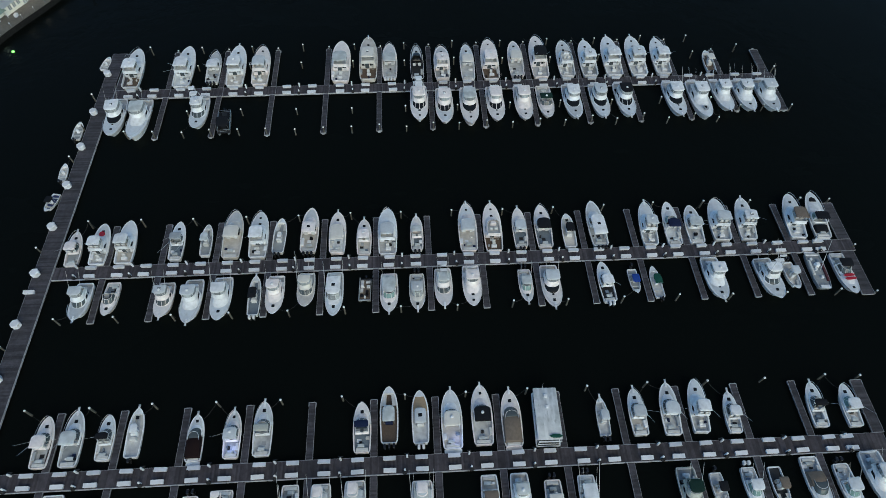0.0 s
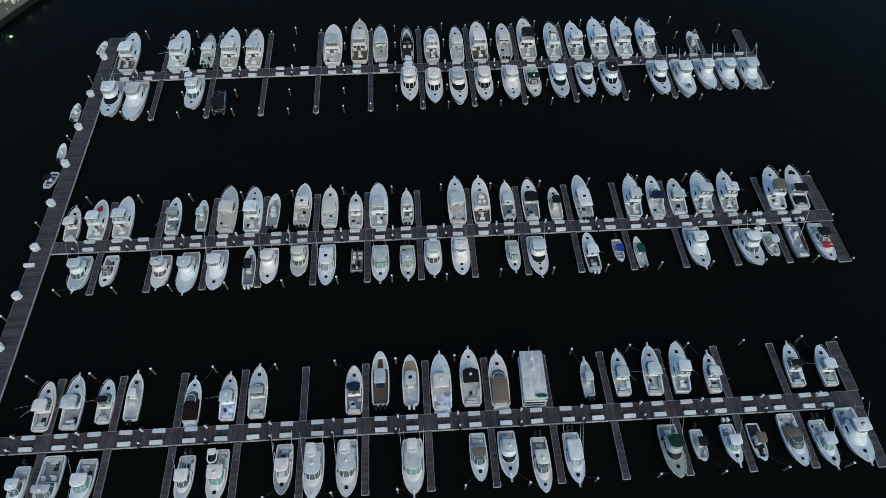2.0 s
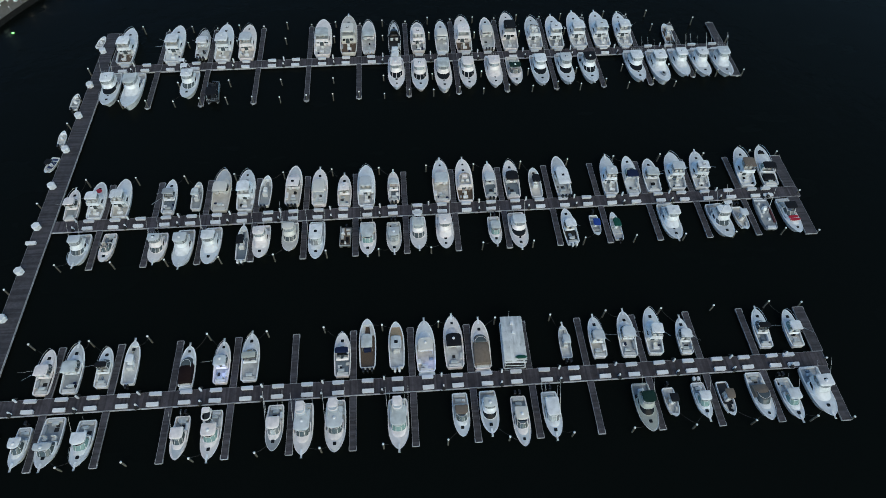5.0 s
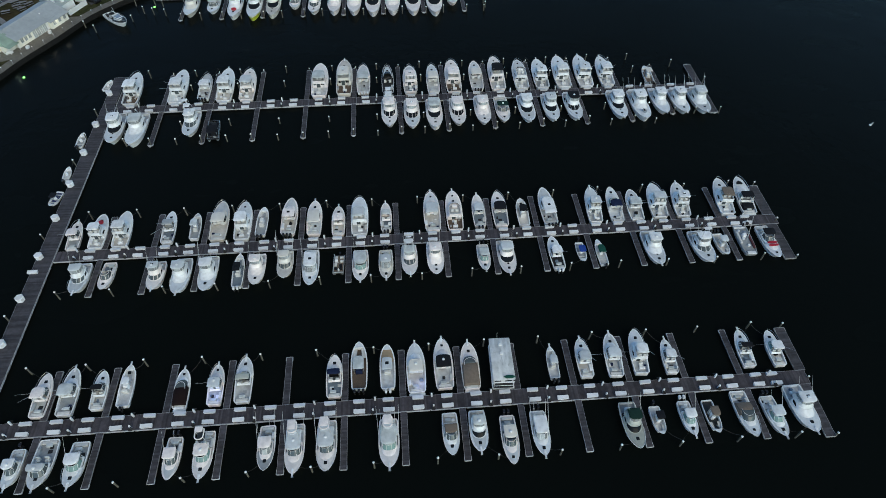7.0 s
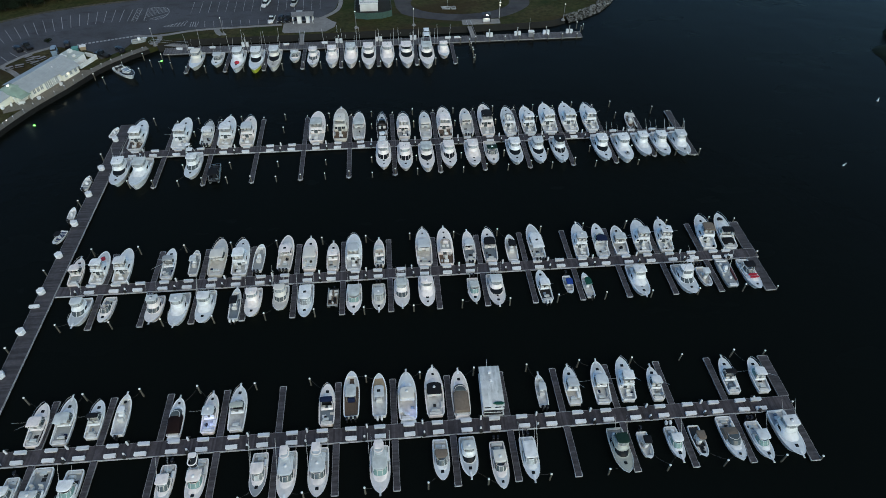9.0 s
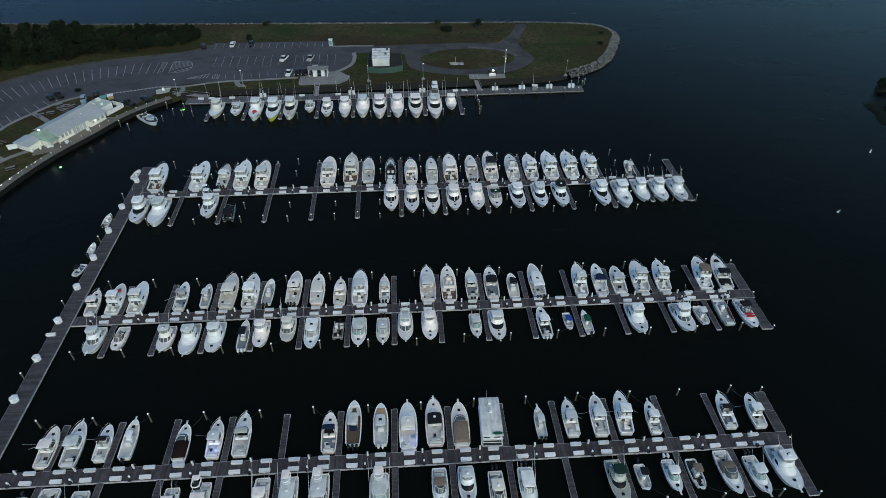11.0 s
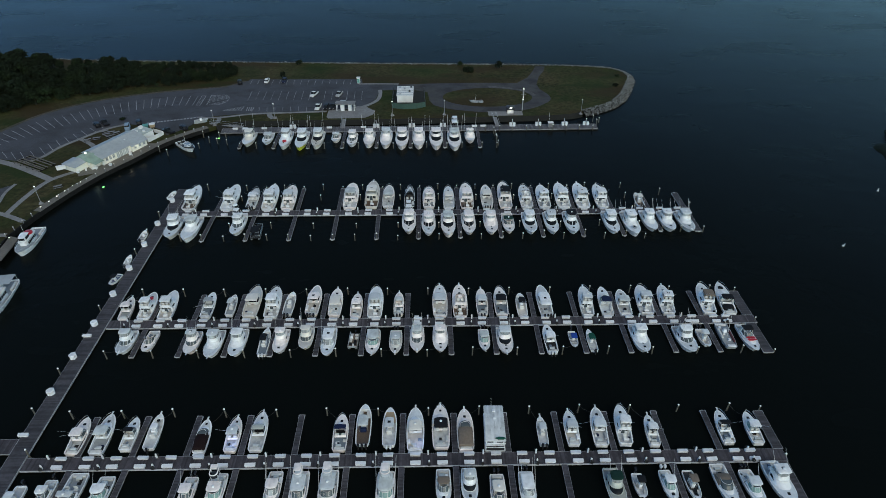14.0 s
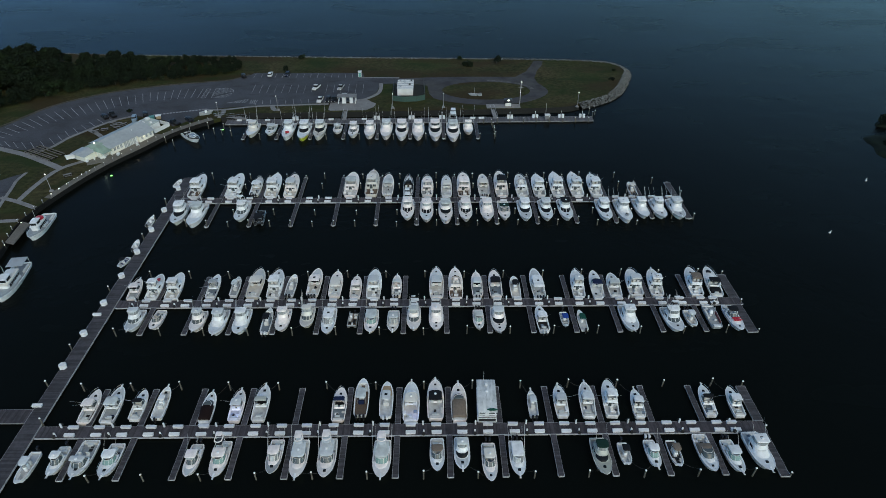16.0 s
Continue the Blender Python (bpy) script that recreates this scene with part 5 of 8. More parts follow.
pedestal = tagged(new("power_pedestal"), "white power pedestal with a coiled dark hose on the pier", "power pedestal", "power pedestals")
part("post", Geo().stack(plan(-0.14, 0.14, 0.30, 0.30, 0.05), [(DECK_Z, 1), (DECK_Z + 0.95, 0.95), (DECK_Z + 1.05, 0.8)]), LOCKER, pedestal)
part("light_cap", Geo().dome(0, 0, DECK_Z + 1.04, 0.15, 8, 0.8), CAP, pedestal)
coil = Geo().torus((0, -0.42, DECK_Z + 0.45), 0.26, 0.10)
part("hose", coil, RUBBER, pedestal)
part("bracket", Geo().box(-0.2, 0.2, -0.3, -0.1, DECK_Z, DECK_Z + 0.7), RUBBER, pedestal)
first_pedestal = True


def pedestal_at(x, y, turn):
    global first_pedestal
    m = pose(x + rng.uniform(-0.2, 0.2), lie(x, y), 0, 0, 0, turn + rng.uniform(-10, 10))
    if first_pedestal:
        pedestal.matrix_basis = m
        first_pedestal = False
    else:
        copy_thing(pedestal, m)


for xs, ya, yb in ((NEAR_X, 23.65, 25.7), (MID_X, 59.95, 61.95), (FAR_X, 106.65, 108.85)):
    step = 9.8 if xs is not FAR_X else 11.6
    for x in [xs[0] - step / 2] + [v + step / 2 for v in xs]:
        pedestal_at(x, ya, 0)
        pedestal_at(x, yb, 180)

hexbox = tagged(new("hexagonal_locker"), "white hexagonal locker on the edge of the walkway", "locker", "hexagonal lockers")
hexplan = [(0.84 * math.cos(math.pi * k / 3), 0.84 * math.sin(math.pi * k / 3)) for k in range(6)]
part("body", Geo().stack(hexplan, [(DECK_Z, 0.92), (DECK_Z + 0.8, 0.92)]), LOCKER, hexbox, smooth=False)
part("lid", Geo().stack(hexplan, [(DECK_Z + 0.8, 1.0), (DECK_Z + 0.88, 1.0), (DECK_Z + 1.0, 0.85)]), LOCKER, hexbox, smooth=False)
hexbox.matrix_basis = pose(-68.6, 50.9, 0, 0, 0, 10)
for y in (41.1, 61.1, 71.4, 81.5, 91.8, 101.9, 114.2):
    copy_thing(hexbox, pose(-68.5, y, 0, 0, 0, rng.uniform(-15, 15)))
for y in (57.3, 30.9):
    locker_at(-68.6, y, False)


# ---------------------------------------------------------------- land
GROUND_Z = 1.5


def smooth_line(pts, steps=4):
    """Catmull-Rom through the points."""
    out = []
    for i in range(len(pts) - 1):
        p0, p1, p2, p3 = (Vector(pts[max(0, min(len(pts) - 1, i + k))]) for k in (-1, 0, 1, 2))
        for j in range(steps):
            t = j / steps
            out.append(0.5 * ((2 * p1) + (p2 - p0) * t + (2 * p0 - 5 * p1 + 4 * p2 - p3) * t * t + (3 * p1 - p0 - 3 * p2 + p3) * t ** 3))
    out.append(Vector(pts[-1]))
    return [(p.x, p.y) for p in out]


def offset(pts, d):
    """The line moved d metres to its left."""
    out = []
    for i, p in enumerate(pts):
        a, b = Vector(pts[max(0, i - 1)]), Vector(pts[min(len(pts) - 1, i + 1)])
        t = (b - a).normalized()
        out.append((p[0] - t.y * d, p[1] + t.x * d))
    return out


def along(pts, f):
    d = [0.0]
    for a, b in zip(pts, pts[1:]):
        d.append(d[-1] + (Vector(b) - Vector(a)).length)
    want = f * d[-1]
    for i in range(len(pts) - 1):
        if d[i + 1] >= want:
            return Vector(pts[i]).lerp(Vector(pts[i + 1]), (want - d[i]) / (d[i + 1] - d[i]))
    return Vector(pts[-1])


def ribbon(name, pts, width, z, mat, label, category, thick=0.06, parent=None):
    """A flat strip with thickness along a line."""
    l, r = offset(pts, width / 2), offset(pts, -width / 2)
    g = Geo().face_grid([[(*a, z - thick), (*b, z - thick), (*b, z), (*a, z)] for a, b in zip(r, l)], True, True, True)
    ob = part(name, g, mat, parent, smooth=False)
    return tagged(ob, label, category, kind="structure") if parent is None else ob


def slab(name, pts, z0, z1, mat, label, category, parent=None):
    g = Geo().face_grid([[(*p, z) for p in pts] for z in (z0, z1)], True, True, True)
    ob = part(name, g, mat, parent, smooth=False)
    return tagged(ob, label, category, kind="structure") if parent is None else ob


SEAWALL = smooth_line([(-113, -60), (-107, 20), (-102.5, 60), (-103.5, 80), (-106, 93), (-105.4, 99.7), (-103.7, 107.7), (-100.0, 119.4), (-95.5, 129.9), (-89.4, 140.4), (-83.6, 151.2), (-76.8, 159.0), (-71.6, 163.4)])
BANK = smooth_line([(-69.5, 165.2), (-62, 168.6), (-45, 169.6), (-26, 170.0), (0, 170.9), (32, 172.3), (58, 174.0), (66, 176.6)])
TIP = smooth_line([(67, 177.4), (73, 180.4), (80.4, 185.7), (86.8, 194.5), (92.3, 206.8), (95.0, 214.5), (93.0, 221.0), (85, 225.8), (58.5, 228.6), (18, 230.0), (-23.4, 231.2), (-82, 233.4), (-127, 235), (-200, 240), (-420, 255)])
SHORE = SEAWALL + BANK + TIP
slab("ground", SHORE + [(-420, -60)], -1.0, GROUND_Z, GRASS, "dry green-brown grass headland beside the marina", "ground")


def skirt(name, pts, reach, mat, label):
    out = offset(pts, -reach)
    g = Geo().face_grid([[(*a, GROUND_Z - 0.02) for a in offset(pts, 0.3)], [(*a, GROUND_Z - 0.03) for a in pts], [(*b, -0.6) for b in out]], False)
    return tagged(part(name, g, mat), label, "bank", kind="structure")


skirt("bank_slope", BANK, 2.4, MUD, "dark sloping earth bank above the water")
skirt("rock_slope", TIP, 3.5, MUD, "dark slope beneath the rock armour")


def lump(g, x, y, z, sx, sy, sz, r):
    """One faceted stone."""
    n, rings = 6, []
    turn = r.uniform(0, 6.28)
    for e, k in ((-0.5, 0.75), (0.1, 1.05), (0.65, 0.62)):
        ring = []
        for i in range(n):
            a = turn + 2 * math.pi * i / n + r.uniform(-0.25, 0.25)
            q = k * r.uniform(0.78, 1.12)
            ring.append((x + sx * q * math.cos(a), y + sy * q * math.sin(a), z + sz * (e + r.uniform(-0.12, 0.12))))
        rings.append(ring)
    g.face_grid(rings, True, False, True)


stones = random.Random(5)
rocks = Geo()
for i in range(len(TIP) - 1):
    a, b = Vector(TIP[i]), Vector(TIP[i + 1])
    if a.x < -260:
        break
    t = (b - a).normalized()
    nrm = Vector((t.y, -t.x))
    length = (b - a).length
    wide = 3.6 if a.y < 226 and a.x > 60 else 3.6
    for k in range(int(length * wide / (0.16 if a.x > -40 else 0.36))):
        f, d = stones.random(), stones.uniform(-0.9, wide - 0.9)
        p = a + t * (f * length) + nrm * d
        size = stones.choice((0.15, 0.2, 0.24, 0.28, 0.33, 0.42))
        z = GROUND_Z + stones.uniform(-0.05, 0.3) - max(0, d) * 0.5
        lump(rocks, p.x, p.y, z, size, size * stones.uniform(0.7, 1.2), size * 0.75, stones)
tagged(part("riprap", rocks, ROCK, smooth=False), "pale grey granite boulders armouring the shoreline", "rocks", kind="stuff")

# timber seawall and boardwalk
wall = Geo().face_grid([[(*a, z) for a in offset(SEAWALL, -0.12)] for z in (-1.0, GROUND_Z + 0.05)], False)
wall.face_grid([[(*a, GROUND_Z + 0.05) for a in offset(SEAWALL, d)] for d in (-0.12, 0.25)], False)
tagged(part("seawall", wall, TIMBER, smooth=False), "dark timber seawall along the basin", "seawall", kind="structure")
walk_line = [p for p in SEAWALL if p[1] > 107]
ribbon("boardwalk", offset(walk_line, 0.95), 2.3, GROUND_Z + 0.08, BOARDWALK, "worn boardwalk along the top of the seawall", "boardwalk", 0.12)
slab("terrace_deck", [(-102.0, 128.2), (-95.4, 131.4), (-87.9, 145.2), (-85.4, 151.0), (-89.2, 151.0), (-97.2, 135.6), (-101.8, 136.6), (-104.2, 132.0)], GROUND_Z - 0.1, GROUND_Z + 0.10, BOARDWALK, "worn timber terrace between the house and the seawall", "terrace")

post = tagged(new("seawall_post"), "pale seawall post with a white cap", "post", "seawall posts")
part("shaft", Geo().rod((0, 0, GROUND_Z - 0.3), (0, 0, 2.55), 0.12, 0.11, 8), CONCRETE, post)
part("cap", Geo().rod((0, 0, 2.55), (0, 0, 2.75), 0.16, 0.04, 8), CAP, post)
edge = offset([p for p in SEAWALL if p[1] > 72], 0.12)
run = sum((Vector(b) - Vector(a)).length for a, b in zip(edge, edge[1:]))
count = int(run / 3.45)
for k in range(count):
    p = along(edge, (k + 0.5) / count)
    m = pose(p.x, p.y, 0, stones.uniform(-2, 2), stones.uniform(-2, 2), stones.uniform(0, 90))
    if k:
        copy_thing(post, m)
    else:
        post.matrix_basis = m

bollard = tagged(new("bollard_lamp"), "short post with a small lit lamp beside the boardwalk", "lamp", "bollard lamps")
part("shaft", Geo().rod((0, 0, GROUND_Z), (0, 0, GROUND_Z + 0.85), 0.08, 0.07, 8), PILE, bollard)
part("lamp", Geo().dome(0, 0, GROUND_Z + 0.85, 0.13, 8), BULB, bollard, "small lit lamp")
bollard.matrix_basis = pose(-98.9, 123.4, 0)
for x, y in ((-100.2, 120.8), (-101.1, 117.8), (-102.0, 114.8), (-102.9, 111.9), (-103.7, 108.9), (-104.4, 93.6), (-103.0, 83.0)):
    copy_thing(bollard, pose(x, y, 0))
slab("boat_landing", [(-105.4, 95.4), (-102.6, 94.4), (-102.0, 84.6), (-104.6, 85.4)], GROUND_Z - 0.25, GROUND_Z + 0.07, BOARDWALK, "worn timber landing beside the passenger boats", "landing")

# asphalt, loop road, pavements
LOT = smooth_line([(-185, 95), (-160, 135), (-145.5, 157), (-135.5, 176.5), (-119, 189.5), (-99, 197), (-76, 202.5)]) + [(-68, 209.8), (-67.5, 211.6), (-20.5, 211.4), (-19.5, 205.6), (-4.5, 205.0), (-4.5, 199.4), (-12.2, 198.6)] \
    + smooth_line([(-12.6, 194.0), (-13.6, 188.4), (-17.0, 183.6), (-20.5, 180.2)]) + [(-31.5, 178.6), (-59, 176.4), (-72, 173.8), (-76.5, 171.5), (-79.5, 163.2), (-84.5, 157.5), (-88.5, 162.5), (-95, 165.5), (-102.5, 167.0)] \
    + smooth_line([(-107.9, 162.6), (-113, 155.2), (-117, 148.6), (-119.2, 142.2), (-123.4, 138.2)]) + [(-136.5, 140.8), (-150, 120), (-168, 88)]
lot = slab("parking_lot", LOT, GROUND_Z - 0.2, GROUND_Z + 0.03, ASPHALT, "worn dark asphalt parking lot with pale lines", "parking lot")


def ellipse(cx, cy, rx, ry, n=40, skew=0.0):
    return [(cx + rx * math.cos(a) + skew * math.sin(a), cy + ry * math.sin(a)) for a in [2 * math.pi * i / n for i in range(n)]]


outer = [(-4.52, 199.3), (2.0, 199.0), (7.5, 196.5), (8.2, 188.0)] + smooth_line([(10, 183.2), (17, 179.2), (32, 176.2), (46, 179.0), (54.5, 185.4), (56.8, 191.4), (53.8, 199.6)]) + [(53.2, 205), (55.6, 214), (58.8, 221), (60.2, 226.8), (56.0, 226.9), (54.0, 221), (50.6, 213), (45.2, 206.4)] + [(30, 206.8), (10, 206.2), (-4.52, 205.1)]
slab("loop_road", outer, GROUND_Z - 0.2, GROUND_Z + 0.025, LOOP, "grey loop road round an oval lawn", "road")
slab("oval_lawn", ellipse(31.5, 191.2, 18.0, 9.6), GROUND_Z, GROUND_Z + 0.09, GRASS, "oval lawn inside the loop road", "lawn")
ribbon("gravel_verge", [(31.5 + 19.4 * math.cos(a), 191.2 + 11.0 * math.sin(a)) for a in [0.15 + 1.35 * k / 16 for k in range(17)]], 1.5, GROUND_Z + 0.04, GRAVEL, "pale gravel along the inner edge of the loop road", "verge", 0.1)
SAND = material("sandy_verge", (0.082, 0.075, 0.062), 0.95, grain=0.3, scale=1.2, dirt=(0.045, 0.046, 0.03), dirt_scale=0.25, dirt_amount=0.9, spec=0.1)
ribbon("sandy_verge", offset(smooth_line([(-172, 116), (-160, 135), (-145.5, 157), (-135.5, 176.5), (-119, 189.5), (-99, 197), (-76, 202.5), (-68.6, 209.2)]), 0.7), 1.7, GROUND_Z + 0.02, SAND, "worn sandy verge along the asphalt", "verge", 0.1)
CONC = "pale concrete footpath across the grass"
for i, (pts, width) in enumerate((
        ([(-123.5, 137.4), (-119.6, 141.6), (-117.5, 148.2), (-113.6, 154.6), (-108.4, 162.0), (-102.5, 166.4)], 1.3),
        ([(-140, 141.6), (-127, 136.4), (-117.8, 131.3), (-109.8, 126.3)], 2.2),
        ([(-103.2, 132.2), (-109.8, 125.6), (-112.0, 115.0), (-112.4, 106.4)], 1.6),
        ([(-112.9, 154.6), (-108, 150.8), (-104.6, 147.2)], 1.6),
        ([(-78.5, 172.6), (-70, 172.4), (-59.2, 175.4), (-45, 176.6), (-31, 177.6)], 1.2),
        ([(-70.5, 173.0), (-69.6, 169.6), (-70.5, 166.4)], 1.6),
        ([(-52.5, 176.0), (-51.5, 173.2), (-50, 171.4)], 1.8),
        ([(-12.0, 199.2), (-11.6, 194.0), (-12.6, 188.0), (-16.4, 183.0), (-19.2, 181.0)], 1.5),
        ([(-21.0, 205.8), (-12, 205.9), (-4.6, 205.6)], 1.0),
        ([(-118.6, 108.4), (-112.6, 106.1), (-105.6, 102.6)], 1.4),
        ([(-122, 94.6), (-111.6, 95.6), (-106.8, 96.0)], 1.5))):
    ribbon("footpath_%d" % (i + 1), smooth_line(pts), width, GROUND_Z + 0.055 + 0.004 * i, CONCRETE, CONC, "footpath", 0.2)
curve = smooth_line([(-112, 84), (-114.4, 96), (-116.4, 104.6), (-118.1, 113.3), (-119.2, 118.5), (-118.9, 123.5)])
slab("side_lot", [(-160, 60), (-116, 60)] + curve + [(-122, 121), (-126, 117), (-140, 108)], GROUND_Z - 0.2, GROUND_Z + 0.03, ASPHALT, "worn asphalt corner of the access road", "road")
ribbon("kerb", curve, 0.9, GROUND_Z + 0.12, CONCRETE, "pale concrete kerb curving round the access road", "kerb", 0.3)
slab("plaza", [(-30.4, 178.2), (-30.4, 172.4), (-29.6, 171.2), (-16.0, 171.6), (-13.2, 174.6), (-12.6, 178.0), (-14.2, 179.2), (-16.0, 181.6), (-20.0, 182.2)], GROUND_Z - 0.3, GROUND_Z + 0.10, CONCRETE, "pale concrete plaza at the head of the gangway", "plaza")
slab("east_landing", [(30.4, 173.0), (43.5, 173.4), (43.5, 177.0), (30.4, 177.0)], GROUND_Z - 0.6, GROUND_Z + 0.06, CONCRETE, "concrete landing above the shore pier", "landing")

# painted lines
LINE_Z = GROUND_Z + 0.036


def painted(a, b, width=0.16):
    a, b = Vector(a), Vector(b)
    t = (b - a).normalized() * (width / 2)
    s = (-t.y, t.x)
    g = Geo().face_grid([[(a.x - s[0], a.y - s[1], z), (b.x - s[0], b.y - s[1], z), (b.x + s[0], b.y + s[1], z), (a.x + s[0], a.y + s[1], z)] for z in (LINE_Z - 0.004, LINE_Z)], True, True, True)
    return part("painted_line", g, PAINT, lot, smooth=False)


fan_out = smooth_line([(-147, 152), (-141.5, 160.5), (-137.2, 166.7), (-133.3, 171.0), (-128.6, 174.6), (-122.1, 179.7), (-117.3, 183.4), (-112.2, 186.2), (-107.0, 188.6), (-101.3, 190.5), (-95.8, 192.0), (-90.0, 193.0), (-84.1, 193.5)])
fan_in = smooth_line([(-139.5, 148.5), (-134.3, 155), (-130.2, 160.2), (-126.5, 163.8), (-122.5, 167.2), (-116.7, 171.9), (-112.5, 174.8), (-108.0, 177.2), (-103.5, 179.4), (-98.6, 181.2), (-93.7, 182.6), (-89.0, 183.5), (-83.6, 184.0)])
for i in range(28):
    painted(along(fan_in, i / 27), along(fan_out, i / 27))
for i in range(16):
    x = -66.4 + 2.98 * i
    painted((x, 205.6), (x - 0.1, 210.6), 0.13)
    if i not in (9,):
        painted((x + 3.0, 188.8), (x + 2.8, 193.4), 0.11)
        painted((x + 2.8, 193.5), (x + 2.6, 198.2), 0.11)
for i in range(11):
    painted((-59.6 + 2.98 * i, 177.6 + 0.1 * i), (-60.4 + 2.98 * i, 181.8 + 0.1 * i), 0.13)
rim_in = smooth_line([(-137, 142.6), (-123.8, 139.4), (-119.8, 143.4), (-117.8, 149.4), (-113.6, 156.2), (-108.6, 163.2)])
rim_out = smooth_line([(-141, 146.0), (-128.2, 145.0), (-124.4, 147.6), (-121.8, 152.6), (-117.4, 159.2), (-112.4, 166.4)])
for i in range(14):
    painted(along(rim_in, i / 13), along(rim_out, i / 13))
oval = [(-74.6 + 3.6 * math.cos(a), 189.5 + 5.0 * math.sin(a)) for a in [-1.57 + 3.14 * k / 10 for k in range(11)]]
island = [(-78.2, 184.2)] + oval + [(-79.0, 193.9)]
for a, b in zip(island, island[1:] + island[:1]):
    painted(a, b)
for i in range(9):
    a = Vector((-78.4, 184.0 + 1.15 * i)) if i > 1 else Vector((-78.4 + 1.9 * (2 - i), 184.9))
    b = a
    while ((b.x + 74.6) / 3.5) ** 2 * (b.x > -74.6) + ((b.y - 189.5) / 4.7) ** 2 < 1 and (b - a).length < 9:
        b = b + Vector((0.2, 0.14))
    if (b - a).length > 0.5:
        painted(a, b, 0.2)
for a, b in (((-82.2, 183.9), (-82.6, 193.6)), ((-80.6, 183.9), (-81.0, 193.6)), ((-82.2, 183.9), (-80.6, 183.9)), ((-82.6, 193.6), (-81.0, 193.6)), ((-80.8, 189.2), (-78.6, 189.2))):
    painted(a, b)
for i in range(6):
    painted((-82.2, 184.8 + 1.4 * i), (-80.9, 185.9 + 1.4 * i))
for i in range(7):
    painted((-70.4 + 1.1 * i, 178.9), (-69.6 + 1.05 * i, 179.5 + 0.48 * i), 0.25)
painted((-70.4, 178.8), (-63.4, 178.9))
painted((-70.4, 178.9), (-63.4, 182.8))
for i in range(4):
    painted((-61.6 + 0.7 * i, 178.2), (-61.8 + 0.8 * i, 181.8), 0.2)
for i in range(17):
    p = Vector((-95.0, 167.6)).lerp(Vector((-77.4, 172.8)), i / 16)
    painted(p, p + Vector((0.72, 0.21)), 0.95)

# shore pier and its fingers
shore = pier("pier_shore", -67.0, 69.9, 162.3, 166.5, PLANK_SHORE, "wide grey timber pier below the grassy bank")
shore.matrix_basis = pose(1.45, 164.4, 0, 0, 0, 1.0)
for x in (-57.5, -45.8, -34.0, -22.3, -10.4, 1.3, 13.3, 25.4):
    finger(x, 148.9, 162.3 + 0.0175 * x - 0.25)
    pile(x + 0.6, 149.3)
    pile(x + 5.8, 149.4)
for k in range(9):
    pile(28.5 + 4.9 * k, 162.55 + 0.0855 * k)
for k in range(5):
    pile(31.4 + 0.12 * k, 161.0 - 2.4 * k)
for x, y in ((-66.5, 158.4), (-66.0, 153.5), (-72.2, 158.6), (-69.0, 154.2), (-64.2, 158.0), (-62.3, 152.6), (-80.0, 144.8), (-71.3, 150.2), (-83.6, 147.4), (70.5, 168.2), (71.6, 169.6), (69.6, 170.6)):
    pile(x, y)


def gangway(x, y0, z0, y1, z1, lean, label):
    """A sloping ramp with two side rails, from the shore to the pier."""
    root = tagged(new("gangway"), label, "gangway", "gangways")
    root.matrix_basis = pose(x, y0, 0)
    d = y1 - y0
    part("ramp", Geo().face_grid([[(-0.75, 0, z0 - 0.12), (0.75, 0, z0 - 0.12), (0.75, 0, z0), (-0.75, 0, z0)], [(-0.75 + lean, d, z1 - 0.12), (0.75 + lean, d, z1 - 0.12), (0.75 + lean, d, z1), (-0.75 + lean, d, z1)]], True, True, True), CONCRETE, root)
    for sx in (-1, 1):
        part("side_rail", Geo().pipe([(sx * 0.75, 0, z0), (sx * 0.75, 0, z0 + 1.0), (sx * 0.75 + lean, d, z1 + 1.0), (sx * 0.75 + lean, d, z1)], 0.04), STEEL, root)
    return root


gangway(-23.6, 170.4, 1.6, 164.6, 0.66, 0.0, "pale aluminium gangway from the plaza to the pier")
gangway(32.4, 174.2, 1.6, 165.6, 0.66, 0.8, "pale aluminium gangway from the landing to the pier")
gang = gangway(0, 0, 1.6, -12.0, 0.66, 0.0, "long pale gangway with railings beside the shore")
gang.matrix_basis = pose(-72.0, 167.2, 0, 0, 0, 84)

stand = tagged(new("utility_stand"), "white twin utility cabinet with a lamp on the pier", "utility cabinet", "utility cabinets")
for sx in (-1, 1):
    part("cabinet", Geo().box(sx * 0.65 - 0.42, sx * 0.65 + 0.42, -0.4, 0.4, DECK_Z, DECK_Z + 1.3, 0.08), LOCKER, stand)
part("post", Geo().rod((0, 0.3, DECK_Z), (0, 0.3, DECK_Z + 2.3), 0.07), POLE, stand)
part("lamp", Geo().dome(0, 0.3, DECK_Z + 2.3, 0.16, 8), CAP, stand)
stand.matrix_basis = pose(38.6, 166.0, 0)
for x in (48.2, 58.0, 66.0, -11.4, 1.6, 13.0, -41.6):
    copy_thing(stand, pose(x, 165.8 + 0.0175 * x - 0.25, 0, 0, 0, stones.uniform(-6, 6)))
for x in (-62.5, -58.8, -52.0, -28.5, -16.2, 24.6, 27.8):
    locker_at(x, 165.3 + 0.0175 * x, False)
hoist = tagged(new("pump_station"), "grey pump-out station on the shore pier", "pump station")
hoist.matrix_basis = pose(52.6, 165.4, 0)
part("housing", Geo().box(-0.9, 0.9, -0.7, 0.7, DECK_Z, DECK_Z + 1.6, 0.15), CONCRETE, hoist)
part("lid", Geo().box(-1.0, 1.0, -0.8, 0.8, DECK_Z + 1.6, DECK_Z + 1.75, 0.05), WHITE_PAINT, hoist)
